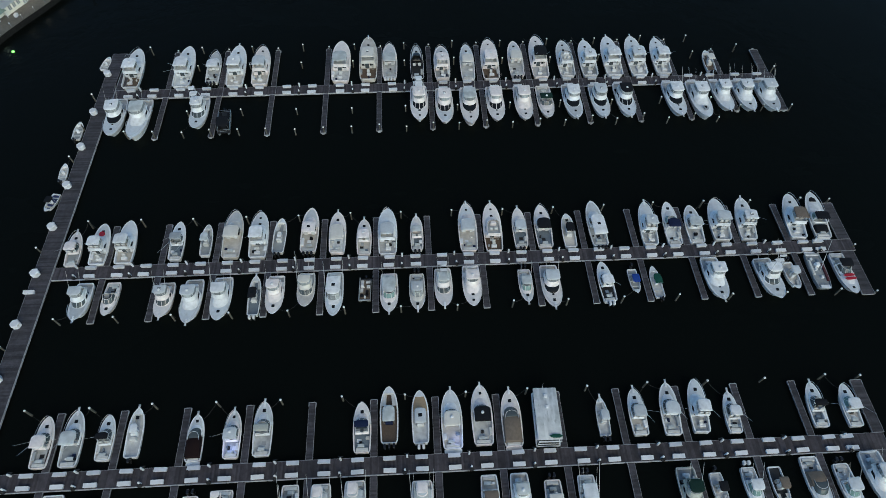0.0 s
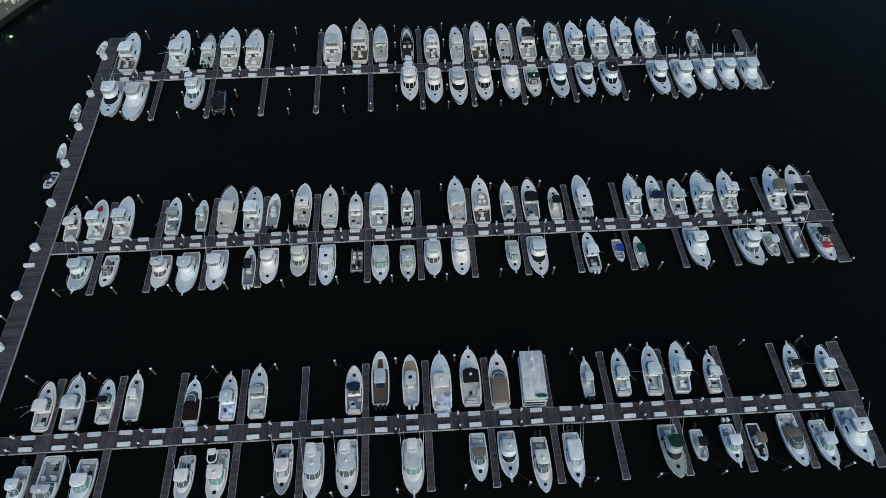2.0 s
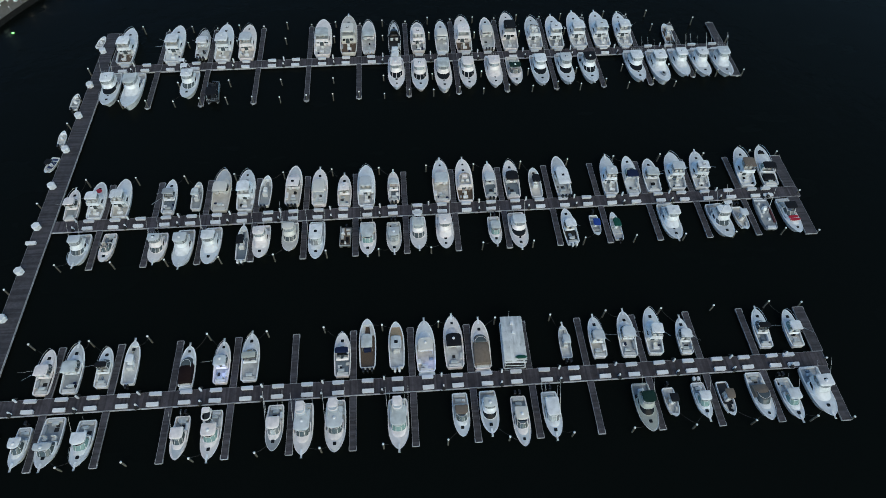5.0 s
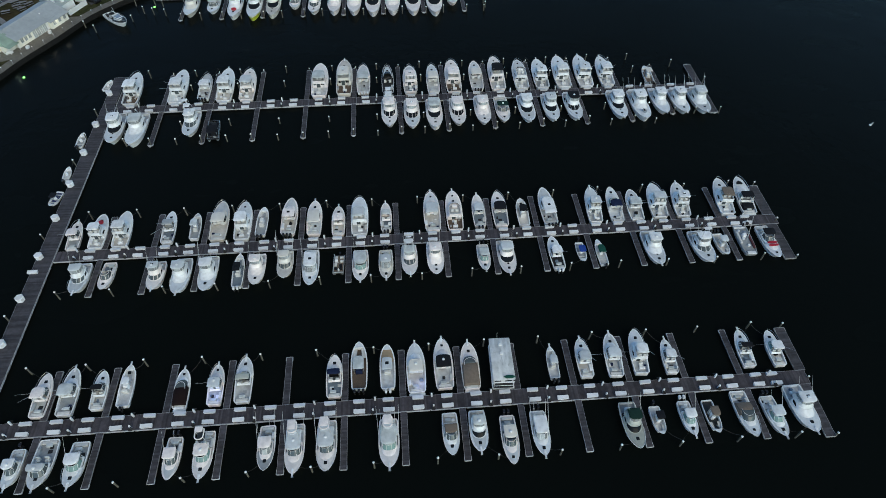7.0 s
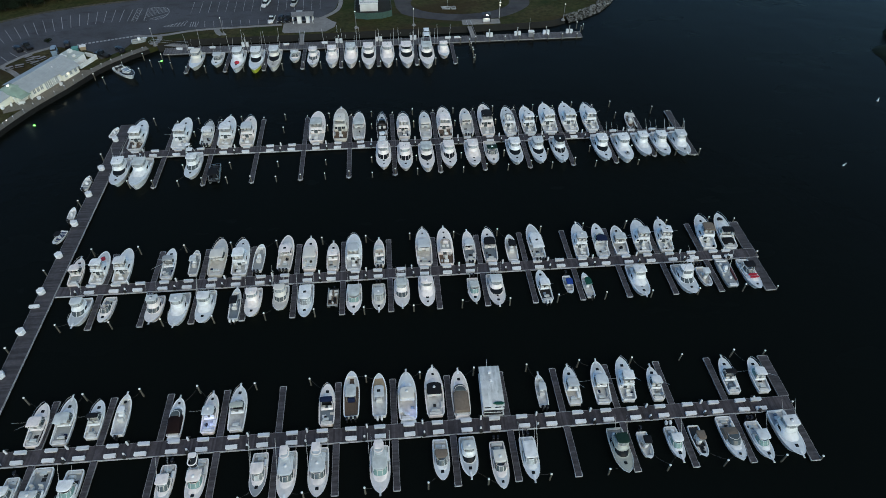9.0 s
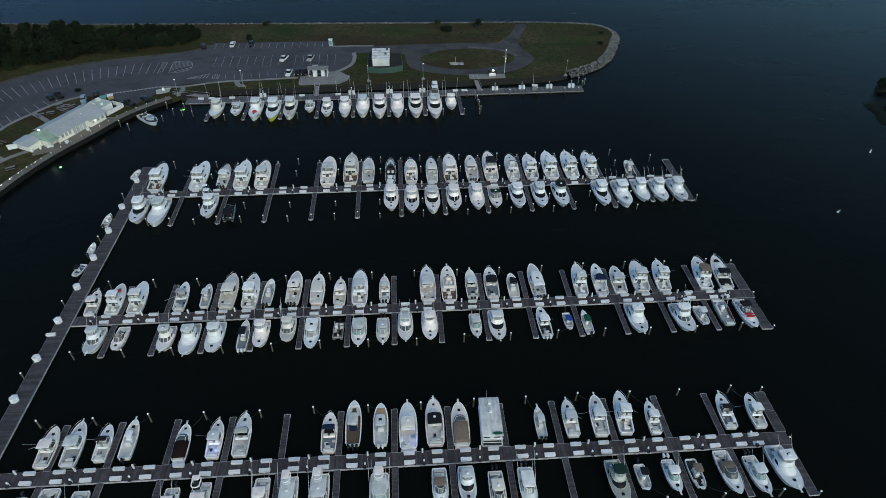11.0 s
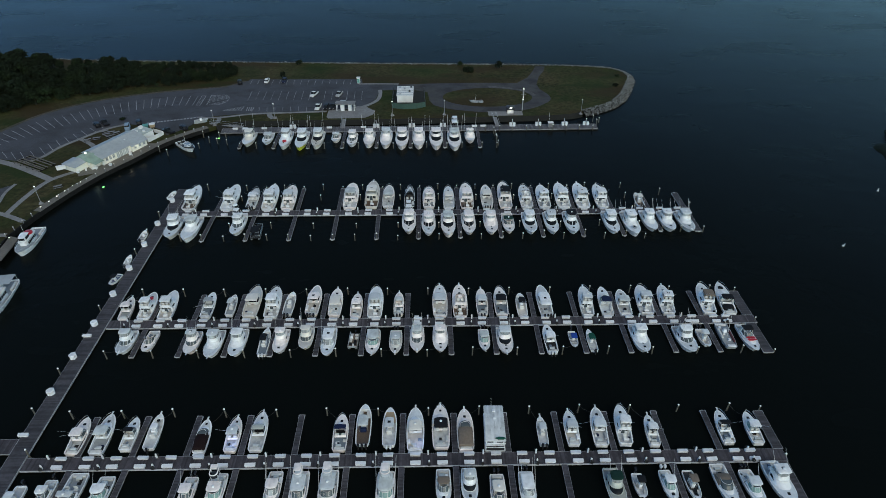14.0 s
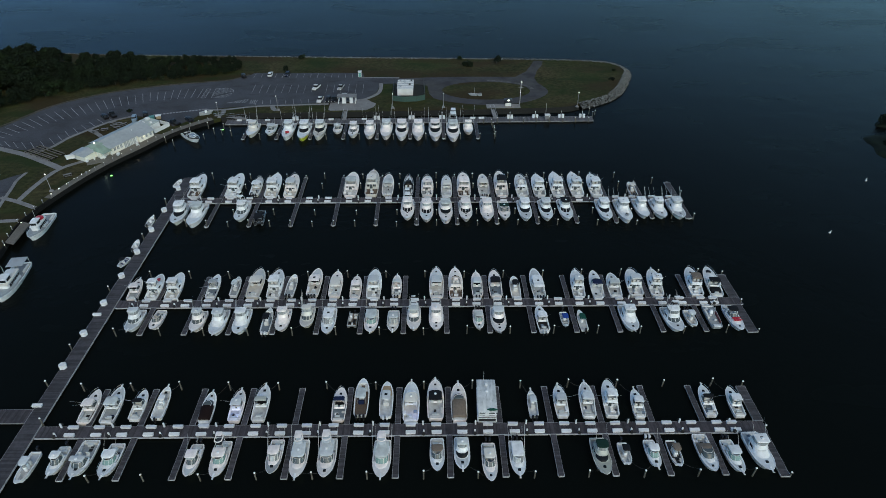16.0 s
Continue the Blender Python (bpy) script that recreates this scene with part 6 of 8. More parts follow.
part("mast", Geo().rod((-0.6, 0.2, DECK_Z + 1.6), (-0.8, 0.2, DECK_Z + 6.0), 0.05, 0.03), POLE, hoist)

# ---------------------------------------------------------------- lamps
lamp = tagged(new("street_lamp"), "tall grey lamp post with a lit globe and concrete foot", "street lamp", "street lamps")
part("foot", Geo().rod((0, 0, GROUND_Z), (0, 0, GROUND_Z + 0.55), 0.75, 0.28, 10), CONCRETE, lamp)
part("pole", Geo().rod((0, 0, GROUND_Z), (0, 0, GROUND_Z + 5.5), 0.09, 0.06, 8), FRAME, lamp)
head = part("head", Geo().rod((0, 0, GROUND_Z + 5.5), (0, 0, GROUND_Z + 5.62), 0.14, 0.30, 8), FRAME, lamp)
part("globe", Geo().dome(0, 0, GROUND_Z + 5.62, 0.17, 10, 0.9), BULB, head, "lit warm white lamp globe")
lamp.matrix_basis = pose(-105.5, 112.2, 0)
for x, y in ((-70.0, 165.6), (-49.4, 171.8), (-5.8, 173.6), (13.7, 174.2), (65.6, 174.4), (-127, 122), (-113, 93.0)):
    copy_thing(lamp, pose(x, y, 0))


def light(name, x, y, z, watts, colour, radius=0.25):
    d = bpy.data.lights.new(name, "POINT")
    d.energy, d.color, d.shadow_soft_size = watts, colour, radius
    ob = new(name, d)
    ob.location = (x, y, z)


light("terrace_light", -99.6, 131.6, 5.4, 60, (0.75, 1.0, 0.78))
# fill lights added to brighten the front wall of the house
for k in (2.5, 7.5, 12.5):
    light("wall_fill_light", -97.0 + 0.452 * k + 1.4, 135.3 + 0.892 * k - 0.7, 3.4, 26, (1.0, 0.90, 0.66))
light("kiosk_light", 38.8, 175.4, 3.6, 60, (1.0, 0.85, 0.6))
light("cockpit_light", -29.5, 28.2, 1.7, 42, (0.30, 0.42, 1.0), 0.3)
light("cockpit_light", 5.1, 27.7, 1.7, 34, (0.34, 0.44, 1.0), 0.3)

fishlight = tagged(new("green_dock_light"), "glowing green light floating beside the seawall", "dock light", "green dock lights")
part("body", Geo().rod((0, 0, -0.3), (0, 0, 0.12), 0.22, 0.22, 10), RUBBER, fishlight)
part("lens", Geo().dome(0, 0, 0.12, 0.36, 10, 0.7), GREEN_BULB, fishlight)
fishlight.matrix_basis = pose(-92.9, 123.8, 0)
copy_thing(fishlight, pose(-66.7, 157.6, 0))


# ---------------------------------------------------------------- house on the seawall
PALE_ROOF = material("pale_membrane_roof", (0.42, 0.47, 0.45), 0.7, grain=0.1, scale=1.0, dirt=(0.3, 0.33, 0.32), dirt_scale=0.4)
house = tagged(new("marina_house"), "long cream boathouse with grey metal roof and pale green wing", "house")
house.matrix_basis = pose(-97.0, 135.3, GROUND_Z, 0, 0, 63.1)
# local x runs along the front, local y into the building
part("wall", Geo().box(0, 17.0, 0, 8.6, 0, 2.75), SIDING, house, smooth=False)
gable = Geo()
for x in (0.02, 16.98):
    gable.face_grid([[(x - 0.1, 0, 2.75), (x - 0.1, 4.3, 4.05), (x - 0.1, 8.6, 2.75)], [(x + 0.1, 0, 2.75), (x + 0.1, 4.3, 4.05), (x + 0.1, 8.6, 2.75)]], True, True, True)
part("gable", gable, SIDING, house, smooth=False)
roof = Geo()
roof.face_grid([[(-0.5, -0.7, 2.50), (-0.5, 4.3, 4.13), (-0.5, 9.3, 2.50), (-0.5, 9.3, 2.62), (-0.5, 4.3, 4.26), (-0.5, -0.7, 2.62)], [(17.5, -0.7, 2.50), (17.5, 4.3, 4.13), (17.5, 9.3, 2.50), (17.5, 9.3, 2.62), (17.5, 4.3, 4.26), (17.5, -0.7, 2.62)]], True, True, True)
main_roof = part("roof", roof, ROOF, house, smooth=False)
part("ridge_cap", Geo().rod((-0.5, 4.3, 4.26), (17.5, 4.3, 4.26), 0.10), ROOF, main_roof)
for k in range(34):
    x = -0.2 + 0.53 * k
    part("seam", Geo().panel((x, -0.68, 2.64), (x + 0.05, -0.68, 2.64), (x + 0.05, 4.25, 4.27), (x, 4.25, 4.27), 0.02), ROOF, main_roof, smooth=False)
part("roof_vent", Geo().box(11.3, 11.6, 2.3, 2.6, 3.3, 3.9, 0.05), WHITE_PAINT, main_roof)
for x, w in ((1.2, 0.8), (2.5, 0.8), (3.8, 0.8), (5.4, 1.0), (6.6, 1.0), (7.8, 1.0), (9.0, 1.0)):
    tall = 5.2 < x < 9.5
    z0 = 0.15 if tall else 0.95
    wn_part = part("window", Geo().box(x - 0.08, x + w + 0.08, -0.06, 0.0, z0 - 0.08, 2.18), WHITE_PAINT, house, smooth=False)
    part("pane", Geo().box(x, x + w, -0.09, -0.06, z0, 2.1), CLEAR, wn_part, smooth=False)
    part("glazing_bar", Geo().box(x + w / 2 - 0.03, x + w / 2 + 0.03, -0.11, -0.09, z0, 2.1), WHITE_PAINT, wn_part, smooth=False)
door = part("door", Geo().box(9.9, 10.7, -0.07, 0.0, 0.0, 2.1), WHITE_PAINT, house, smooth=False)
part("door_handle", Geo().box(10.55, 10.62, -0.12, -0.07, 1.0, 1.1), DARK_METAL, door)
part("wing_wall", Geo().box(-3.0, -0.15, 1.0, 7.9, 0, 2.4), SIDING, house, smooth=False)
wing = Geo().face_grid([[(-3.5, 0.4, 2.25), (0.0, 0.4, 2.25), (0.0, 8.4, 2.25), (-3.5, 8.4, 2.25)], [(-3.5, 0.4, 2.38), (0.0, 0.4, 2.38), (0.0, 8.4, 2.38), (-3.5, 8.4, 2.38)], [(-3.0, 1.6, 3.1), (0.0, 1.4, 3.1), (0.0, 7.4, 3.1), (-3.0, 7.2, 3.1)], [(-2.2, 3.0, 3.8), (0.0, 2.8, 3.85), (0.0, 6.0, 3.85), (-2.2, 5.8, 3.8)], [(-1.6, 4.2, 4.05), (0.0, 4.2, 4.15), (0.0, 4.6, 4.15), (-1.6, 4.6, 4.05)]], True, True, True)
part("wing_roof", wing, WING_ROOF, house, "pale green rounded roof")
part("lean_to_wall", Geo().box(-7.2, -3.1, 3.4, 9.0, 0, 1.95), SIDING, house, smooth=False)
lean = Geo().face_grid([[(-7.7, 3.0, 1.95), (-3.05, 3.0, 2.2), (-3.05, 9.4, 2.2), (-7.7, 9.4, 1.95)], [(-7.7, 3.0, 2.05), (-3.05, 3.0, 2.3), (-3.05, 9.4, 2.3), (-7.7, 9.4, 2.05)], [(-7.0, 5.9, 2.7), (-3.05, 5.9, 2.9), (-3.05, 6.4, 2.9), (-7.0, 6.4, 2.7)]], True, True, True)
part("lean_to_roof", lean, ROOF, house, smooth=False)
porch = Geo().face_grid([[(-3.4, -0.9, 2.0), (0.0, -0.9, 2.0), (0.0, 1.0, 2.4), (-3.4, 1.0, 2.4)], [(-3.4, -0.9, 2.08), (0.0, -0.9, 2.08), (0.0, 1.0, 2.48), (-3.4, 1.0, 2.48)]], True, True, True)
part("porch_roof", porch, WING_ROOF, house, smooth=False)
for x in (-3.2, -0.3):
    part("porch_post", Geo().rod((x, -0.4, 0), (x, -0.4, 2.05), 0.08), WHITE_PAINT, house)
part("annex_wall", Geo().box(17.15, 23.2, 2.4, 8.4, 0, 2.3), WHITE_PAINT, house, smooth=False)
part("annex_roof", Geo().box(17.15, 23.5, 2.2, 8.7, 2.3, 2.5, 0.05), PALE_ROOF, house, "flat pale grey-green roof", smooth=False)
part("terrace_floor", Geo().box(18.4, 25.2, 0.3, 2.2, 0, 0.3), PALE_ROOF, house, smooth=False)
part("parapet", Geo().box(18.4, 25.4, 0.1, 0.28, 0, 1.35), WHITE_PAINT, house, smooth=False)
part("parapet", Geo().box(25.22, 25.4, 0.3, 4.6, 0, 1.35), WHITE_PAINT, house, smooth=False)
part("parapet", Geo().box(18.4, 18.56, 0.3, 2.18, 0, 1.35), WHITE_PAINT, house, smooth=False)
for x, y, q in ((18.2, 5.0, 1.1), (20.0, 3.2, 0.8), (21.4, 6.2, 1.3), (19.2, 7.2, 0.6)):
    part("roof_unit", Geo().box(x, x + q, y, y + 0.8 * q, 2.5, 2.6 + 0.55 * q, 0.06), WHITE_PAINT, house)
# glowing domes added to go with the fill lights
for k in (2.5, 7.5):
    part("added_wall_lamp", Geo().dome(k, -0.12, 2.3, 0.10, 8), BULB, house, "glowing dome added on the front wall")

part("bay_wall", Geo().box(10.8, 16.9, -1.05, -0.12, 0, 2.2), SIDING, house, smooth=False)
part("bay_roof", Geo().face_grid([[(10.6, -1.5, 2.1), (17.3, -1.5, 2.1), (17.3, 0.1, 2.78), (10.6, 0.1, 2.78)], [(10.6, -1.5, 2.2), (17.3, -1.5, 2.2), (17.3, 0.1, 2.88), (10.6, 0.1, 2.88)]], True, True, True), ROOF, house, smooth=False)
for bx in (11.6, 13.4, 15.2):
    bay_window = part("window", Geo().box(bx, bx + 1.0, -1.11, -1.05, 0.85, 1.95), WHITE_PAINT, house, smooth=False)
    part("pane", Geo().box(bx + 0.08, bx + 0.92, -1.14, -1.11, 0.93, 1.87), CLEAR, bay_window, smooth=False)

mast = tagged(new("flood_lamp"), "lit pale lamp on a short mast by the house", "lamp")
mast.matrix_basis = pose(-101.6, 135.4, GROUND_Z)
part("pole", Geo().rod((0, 0, 0), (0, 0, 4.4), 0.08), FRAME, mast)
part("globe", Geo().dome(0, 0, 4.4, 0.32, 10, 0.9), BULB, mast, "lit lamp globe")

prop = tagged(new("canopy_frame"), "white pole frame and folded canvas on the terrace", "canopy frame")
prop.matrix_basis = pose(-101.4, 132.4, GROUND_Z + 0.1)
for p, q in (((-1.6, 5.0, 3.4), (-0.6, 1.8, 0.0)), ((-0.4, 2.2, 0.1), (2.6, -0.9, 0.5)), ((-0.6, 1.8, 1.2), (1.0, 1.0, 1.2)), ((1.0, 1.0, 0.0), (1.0, 1.0, 2.4)), ((-0.6, 1.8, 0.0), (-0.6, 1.8, 2.6))):
    part("pole", Geo().rod(p, q, 0.10, 0.10, 6), WHITE_PAINT, prop)
for x, y, a in ((0, 0, 20), (2.6, 0.6, 120)):
    ob = part("canvas_piece", Geo().stack(plan(-0.9, 0.9, 0.5, 0.35, 0.15), [(0.0, 0.9), (0.4, 1.0), (0.7, 0.7)]), WHITE_PAINT, prop)
    ob.matrix_basis = pose(x, y, 0, 0, 0, a)
bin_proto = tagged(new("storage_bin"), "white plastic storage bin standing on the terrace", "storage bin", "storage bins")
part("body", Geo().stack(plan(-0.35, 0.35, 1.0, 1.0, 0.08), [(0.0, 0.94), (0.6, 1.0)]), LOCKER, bin_proto)
part("lid", Geo().box(-0.54, 0.54, -0.39, 0.39, 0.6, 0.68, 0.03), WHITE_PAINT, bin_proto)
bin_proto.matrix_basis = pose(-87.5, 155.2, GROUND_Z + 0.3, 0, 0, 63)
for x, y, z in ((-88.6, 153.2, 0.3), (-86.7, 157.0, 0.3), (-94.9, 135.2, 0.1), (-91.4, 142.6, 0.1), (-103.0, 130.6, 0.1)):
    copy_thing(bin_proto, pose(x, y, GROUND_Z + z, 0, 0, 63 + 20 * (x % 3)))
ashore = tagged(new("beached_boat"), "grey and white open boat standing ashore on the grass", "boat")
ashore.matrix_basis = pose(-75.4, 168.2, GROUND_Z + 0.3, 0, 0, -72)
build_hull(ashore, Hull(5.0, 1.9, 0.75, 0.6, 0.85, 2.2, 0.3), GEL["grey"], DECK["pale"], DECK["grey"])
part("console", Geo().stack(plan(-0.5, 0.4, 0.9, 0.8, 0.12), [(0.3, 1), (1.2, 0.92), (1.3, 0.8)]), GEL["white"], ashore)
notice = tagged(new("notice_board"), "white notice board on two posts in the grass", "notice board")
notice.matrix_basis = pose(-108.6, 131.6, GROUND_Z, 0, 0, 25)
part("board", Geo().box(-1.3, 1.3, -0.08, 0.08, 0.6, 1.9), WHITE_PAINT, notice)
part("cap", Geo().box(-1.4, 1.4, -0.4, 0.4, 1.9, 2.0), WHITE_PAINT, notice)
for sx in (-1, 1):
    part("leg", Geo().box(sx * 1.2 - 0.07, sx * 1.2 + 0.07, -0.07, 0.07, 0, 0.6), TIMBER, notice)

for i, (x, y, mat, label) in enumerate(((-93.8, 163.2, TEAL, "teal metal rubbish skip beside the house"), (-91.8, 164.2, TAN, "tan timber-sided rubbish skip beside the house"), (-98.8, 160.4, DARK_METAL, "dark metal rubbish skip beside the house"))):
    s = tagged(new("rubbish_skip"), label, "skip", "rubbish skips")
    s.matrix_basis = pose(x, y, GROUND_Z + 0.03, 0, 0, 20)
    part("bin", Geo().stack(plan(-0.9, 0.9, 1.9, 1.9, 0.05), [(0.15, 0.85), (1.3, 1.0)]), mat, s, smooth=False)
    part("lid", Geo().box(-0.98, 0.98, -0.92, 0.92, 1.3, 1.4, 0.05), WHITE_PAINT if i == 1 else mat, s)

rack = tagged(new("timber_rack"), "long low grey timber rack on the grass", "rack", "timber racks")
for sy in (-1, 1):
    part("beam", Geo().box(-6.5, 6.5, sy * 0.55 - 0.14, sy * 0.55 + 0.14, 0.35, 0.55), BOARDWALK, rack)
for k in range(5):
    part("trestle", Geo().box(-6.2 + 3.1 * k - 0.1, -6.2 + 3.1 * k + 0.1, -0.75, 0.75, 0, 0.35), TIMBER, rack)
rack.matrix_basis = pose(-118.6, 138.4, GROUND_Z, 0, 0, -29)
for x, y in ((-119.8, 136.2), (-120.6, 134.6)):
    copy_thing(rack, pose(x, y, GROUND_Z, 0, 0, -29))
table = tagged(new("picnic_table"), "grey timber picnic table on the lawn", "picnic table", "picnic tables")
part("top", Geo().box(-1.2, 1.2, -0.38, 0.38, 0.70, 0.76), CONCRETE, table)
for sy in (-1, 1):
    part("bench", Geo().box(-1.2, 1.2, sy * 0.8 - 0.14, sy * 0.8 + 0.14, 0.42, 0.47), CONCRETE, table)
for sx in (-1, 1):
    part("frame", Geo().box(sx * 0.9 - 0.05, sx * 0.9 + 0.05, -0.85, 0.85, 0.0, 0.68), TIMBER, table)
table.matrix_basis = pose(-105.4, 157.4, GROUND_Z, 0, 0, 30)
for x, y in ((-103.4, 155.8), (-106.8, 159.8), (-104.4, 159.2), (-102.4, 158.6), (-107.4, 154.4), (-110.0, 153.0), (-104.9, 121.2), (28.0, 186.0)):
    copy_thing(table, pose(x, y, GROUND_Z, 0, 0, stones.uniform(15, 45)))

# ---------------------------------------------------------------- shelters on the headland
shelter = tagged(new("waiting_shelter"), "flat grey-roofed open shelter on the plaza", "shelter")
shelter.matrix_basis = pose(-23.8, 179.2, GROUND_Z + 0.1)
part("roof", Geo().box(-3.7, 3.7, -1.7, 1.7, 2.6, 2.8, 0.04), CONCRETE, shelter)
for sx in (-1, 1):
    for sy in (-1, 1):
        part("post", Geo().box(sx * 3.3 - 0.1, sx * 3.3 + 0.1, sy * 1.4 - 0.1, sy * 1.4 + 0.1, 0, 2.6), WHITE_PAINT, shelter)
part("cubicle", Geo().box(-1.9, -0.5, -1.3, 0.6, 0, 2.4), WHITE_PAINT, shelter)
part("cubicle", Geo().box(1.0, 2.2, -1.2, 0.8, 0, 2.3), WHITE_PAINT, shelter)
part("bench", Geo().box(-0.3, 0.8, -1.0, -0.5, 0, 0.45), TIMBER, shelter)
booth = tagged(new("service_kiosk"), "small white kiosk with a green panel by the lot", "kiosk")
booth.matrix_basis = pose(-21.4, 207.2, GROUND_Z)
part("body", Geo().box(-0.65, 0.65, -0.6, 0.6, 0, 2.3), WHITE_PAINT, booth)
part("panel", Geo().box(-0.5, 0.5, -0.66, -0.6, 0.2, 1.9), TEAL, booth)
part("roof", Geo().box(-0.8, 0.8, -0.75, 0.75, 2.3, 2.42, 0.05), WHITE_PAINT, booth)

shed = tagged(new("equipment_shed"), "white ribbed flat-roofed shed inside a screened yard", "shed")
shed.matrix_basis = pose(-1.4, 191.0, GROUND_Z)
part("wall", Geo().box(-3.1, 3.1, -5.0, 4.8, 0, 2.7), WHITE_PAINT, shed, smooth=False)
shed_roof = part("roof", Geo().box(-3.3, 3.3, -5.2, 5.0, 2.7, 2.85, 0.03), WHITE_PAINT, shed, smooth=False)
for k in range(4):
    part("roof_rib", Geo().box(-3.2, 3.2, -4.6 + 2.4 * k, -4.3 + 2.4 * k, 2.85, 3.05, 0.05), ROOF, shed_roof)
for x, y in ((-2.2, -3.4), (1.4, -1.2), (-0.6, 1.4), (2.0, 3.2), (-2.4, 2.8)):
    part("roof_vent", Geo().box(x, x + 0.7, y, y + 0.7, 2.85, 3.5, 0.05), DARK_METAL if x > 1 else ROOF, shed_roof)
fence = tagged(new("screened_fence"), "tall fence with dark green screening round the shed", "fence")
fence.matrix_basis = pose(0, 0, GROUND_Z)
corners = [(-6.3, 180.6), (-2.0, 179.4), (3.4, 180.0), (6.6, 181.6), (6.0, 197.8), (-6.3, 197.8)]
for i, (a, b) in enumerate(zip(corners, corners[1:] + corners[:1])):
    south = i < 3
    if south:
        part("screen", Geo().panel((*a, 0.05), (*b, 0.05), (*b, 2.2), (*a, 2.2), 0.03), GREEN_MESH, fence, smooth=False)
    else:
        for z in (0.1, 1.2, 2.2):
            part("rail", Geo().rod((*a, z), (*b, z), 0.04), DARK_METAL, fence)
    n = max(2, int((Vector(b) - Vector(a)).length / 2.4))
    for k in range(n):
        p = Vector(a).lerp(Vector(b), k / n)
        part("post", Geo().rod((p.x, p.y, 0), (p.x, p.y, 2.3), 0.05), DARK_METAL, fence)
slab("yard", [(c[0] * 0.97, 189 + (c[1] - 189) * 0.97) for c in corners], GROUND_Z - 0.1, GROUND_Z + 0.03, MUD, "dark bare yard inside the screened fence", "yard")

hut = tagged(new("fish_cleaning_hut"), "small open hut with a lit lamp above the pier", "hut")
hut.matrix_basis = pose(38.8, 175.4, GROUND_Z + 0.06)
part("roof", Geo().stack(plan(-1.3, 1.3, 3.0, 3.0, 0.1), [(2.4, 1.0), (2.5, 1.0), (3.0, 0.4)]), DARK_METAL, hut)
for sx in (-1, 1):
    for sy in (-1, 1):
        part("post", Geo().rod((sx * 1.3, sy * 1.1, 0), (sx * 1.3, sy * 1.1, 2.4), 0.07), TIMBER, hut)
part("counter", Geo().box(-1.2, 1.2, -0.4, 0.4, 0.0, 0.9), WHITE_PAINT, hut)
part("lamp", Geo().dome(0, -1.35, 2.55, 0.45, 10, 0.8), BULB, hut, "bright lit lamp")
flag = tagged(new("signal_mast"), "tall white signal mast with lamps on the shore", "mast")
flag.matrix_basis = pose(43.6, 177.4, GROUND_Z)
part("pole", Geo().rod((0, 0, 0), (0, 0, 9.0), 0.09, 0.05), POLE, flag)
part("yardarm", Geo().rod((-1.0, 0, 6.5), (1.0, 0, 6.5), 0.05), POLE, flag)
for z in (4.6, 5.6, 8.8):
    part("lamp", Geo().dome(0, -0.1, z, 0.2, 8), BULB, flag, "small lit lamp")
skeleton_boat = tagged(new("display_boat"), "old grey rowing boat displayed on the oval lawn", "boat")
skeleton_boat.matrix_basis = pose(26.6, 185.8, GROUND_Z + 0.35, 0, 0, 88)
Hs = Hull(5.4, 1.2, 0.8, 0.35, 0.6, 2.0, 0.15)
build_hull(skeleton_boat, Hs, GEL["grey"], DECK["grey"], DECK["black"])
part("mast", Geo().rod((0, 0.4, 0.2), (0, 0.2, 3.2), 0.05, 0.03), POLE, skeleton_boat)

# ---------------------------------------------------------------- cars
def car_paint(name, colour):
    return material(name, colour, 0.42, coat=0.15, spec=0.25, grain=0.04, scale=2.0)


CARS = {"white": car_paint("white_car_paint", (0.62, 0.63, 0.64)), "black": car_paint("black_car_paint", (0.010, 0.010, 0.012)), "silver": car_paint("silver_car_paint", (0.34, 0.35, 0.36)), "navy": car_paint("navy_car_paint", (0.015, 0.02, 0.045)), "pale blue": car_paint("pale_blue_car_paint", (0.22, 0.30, 0.38))}


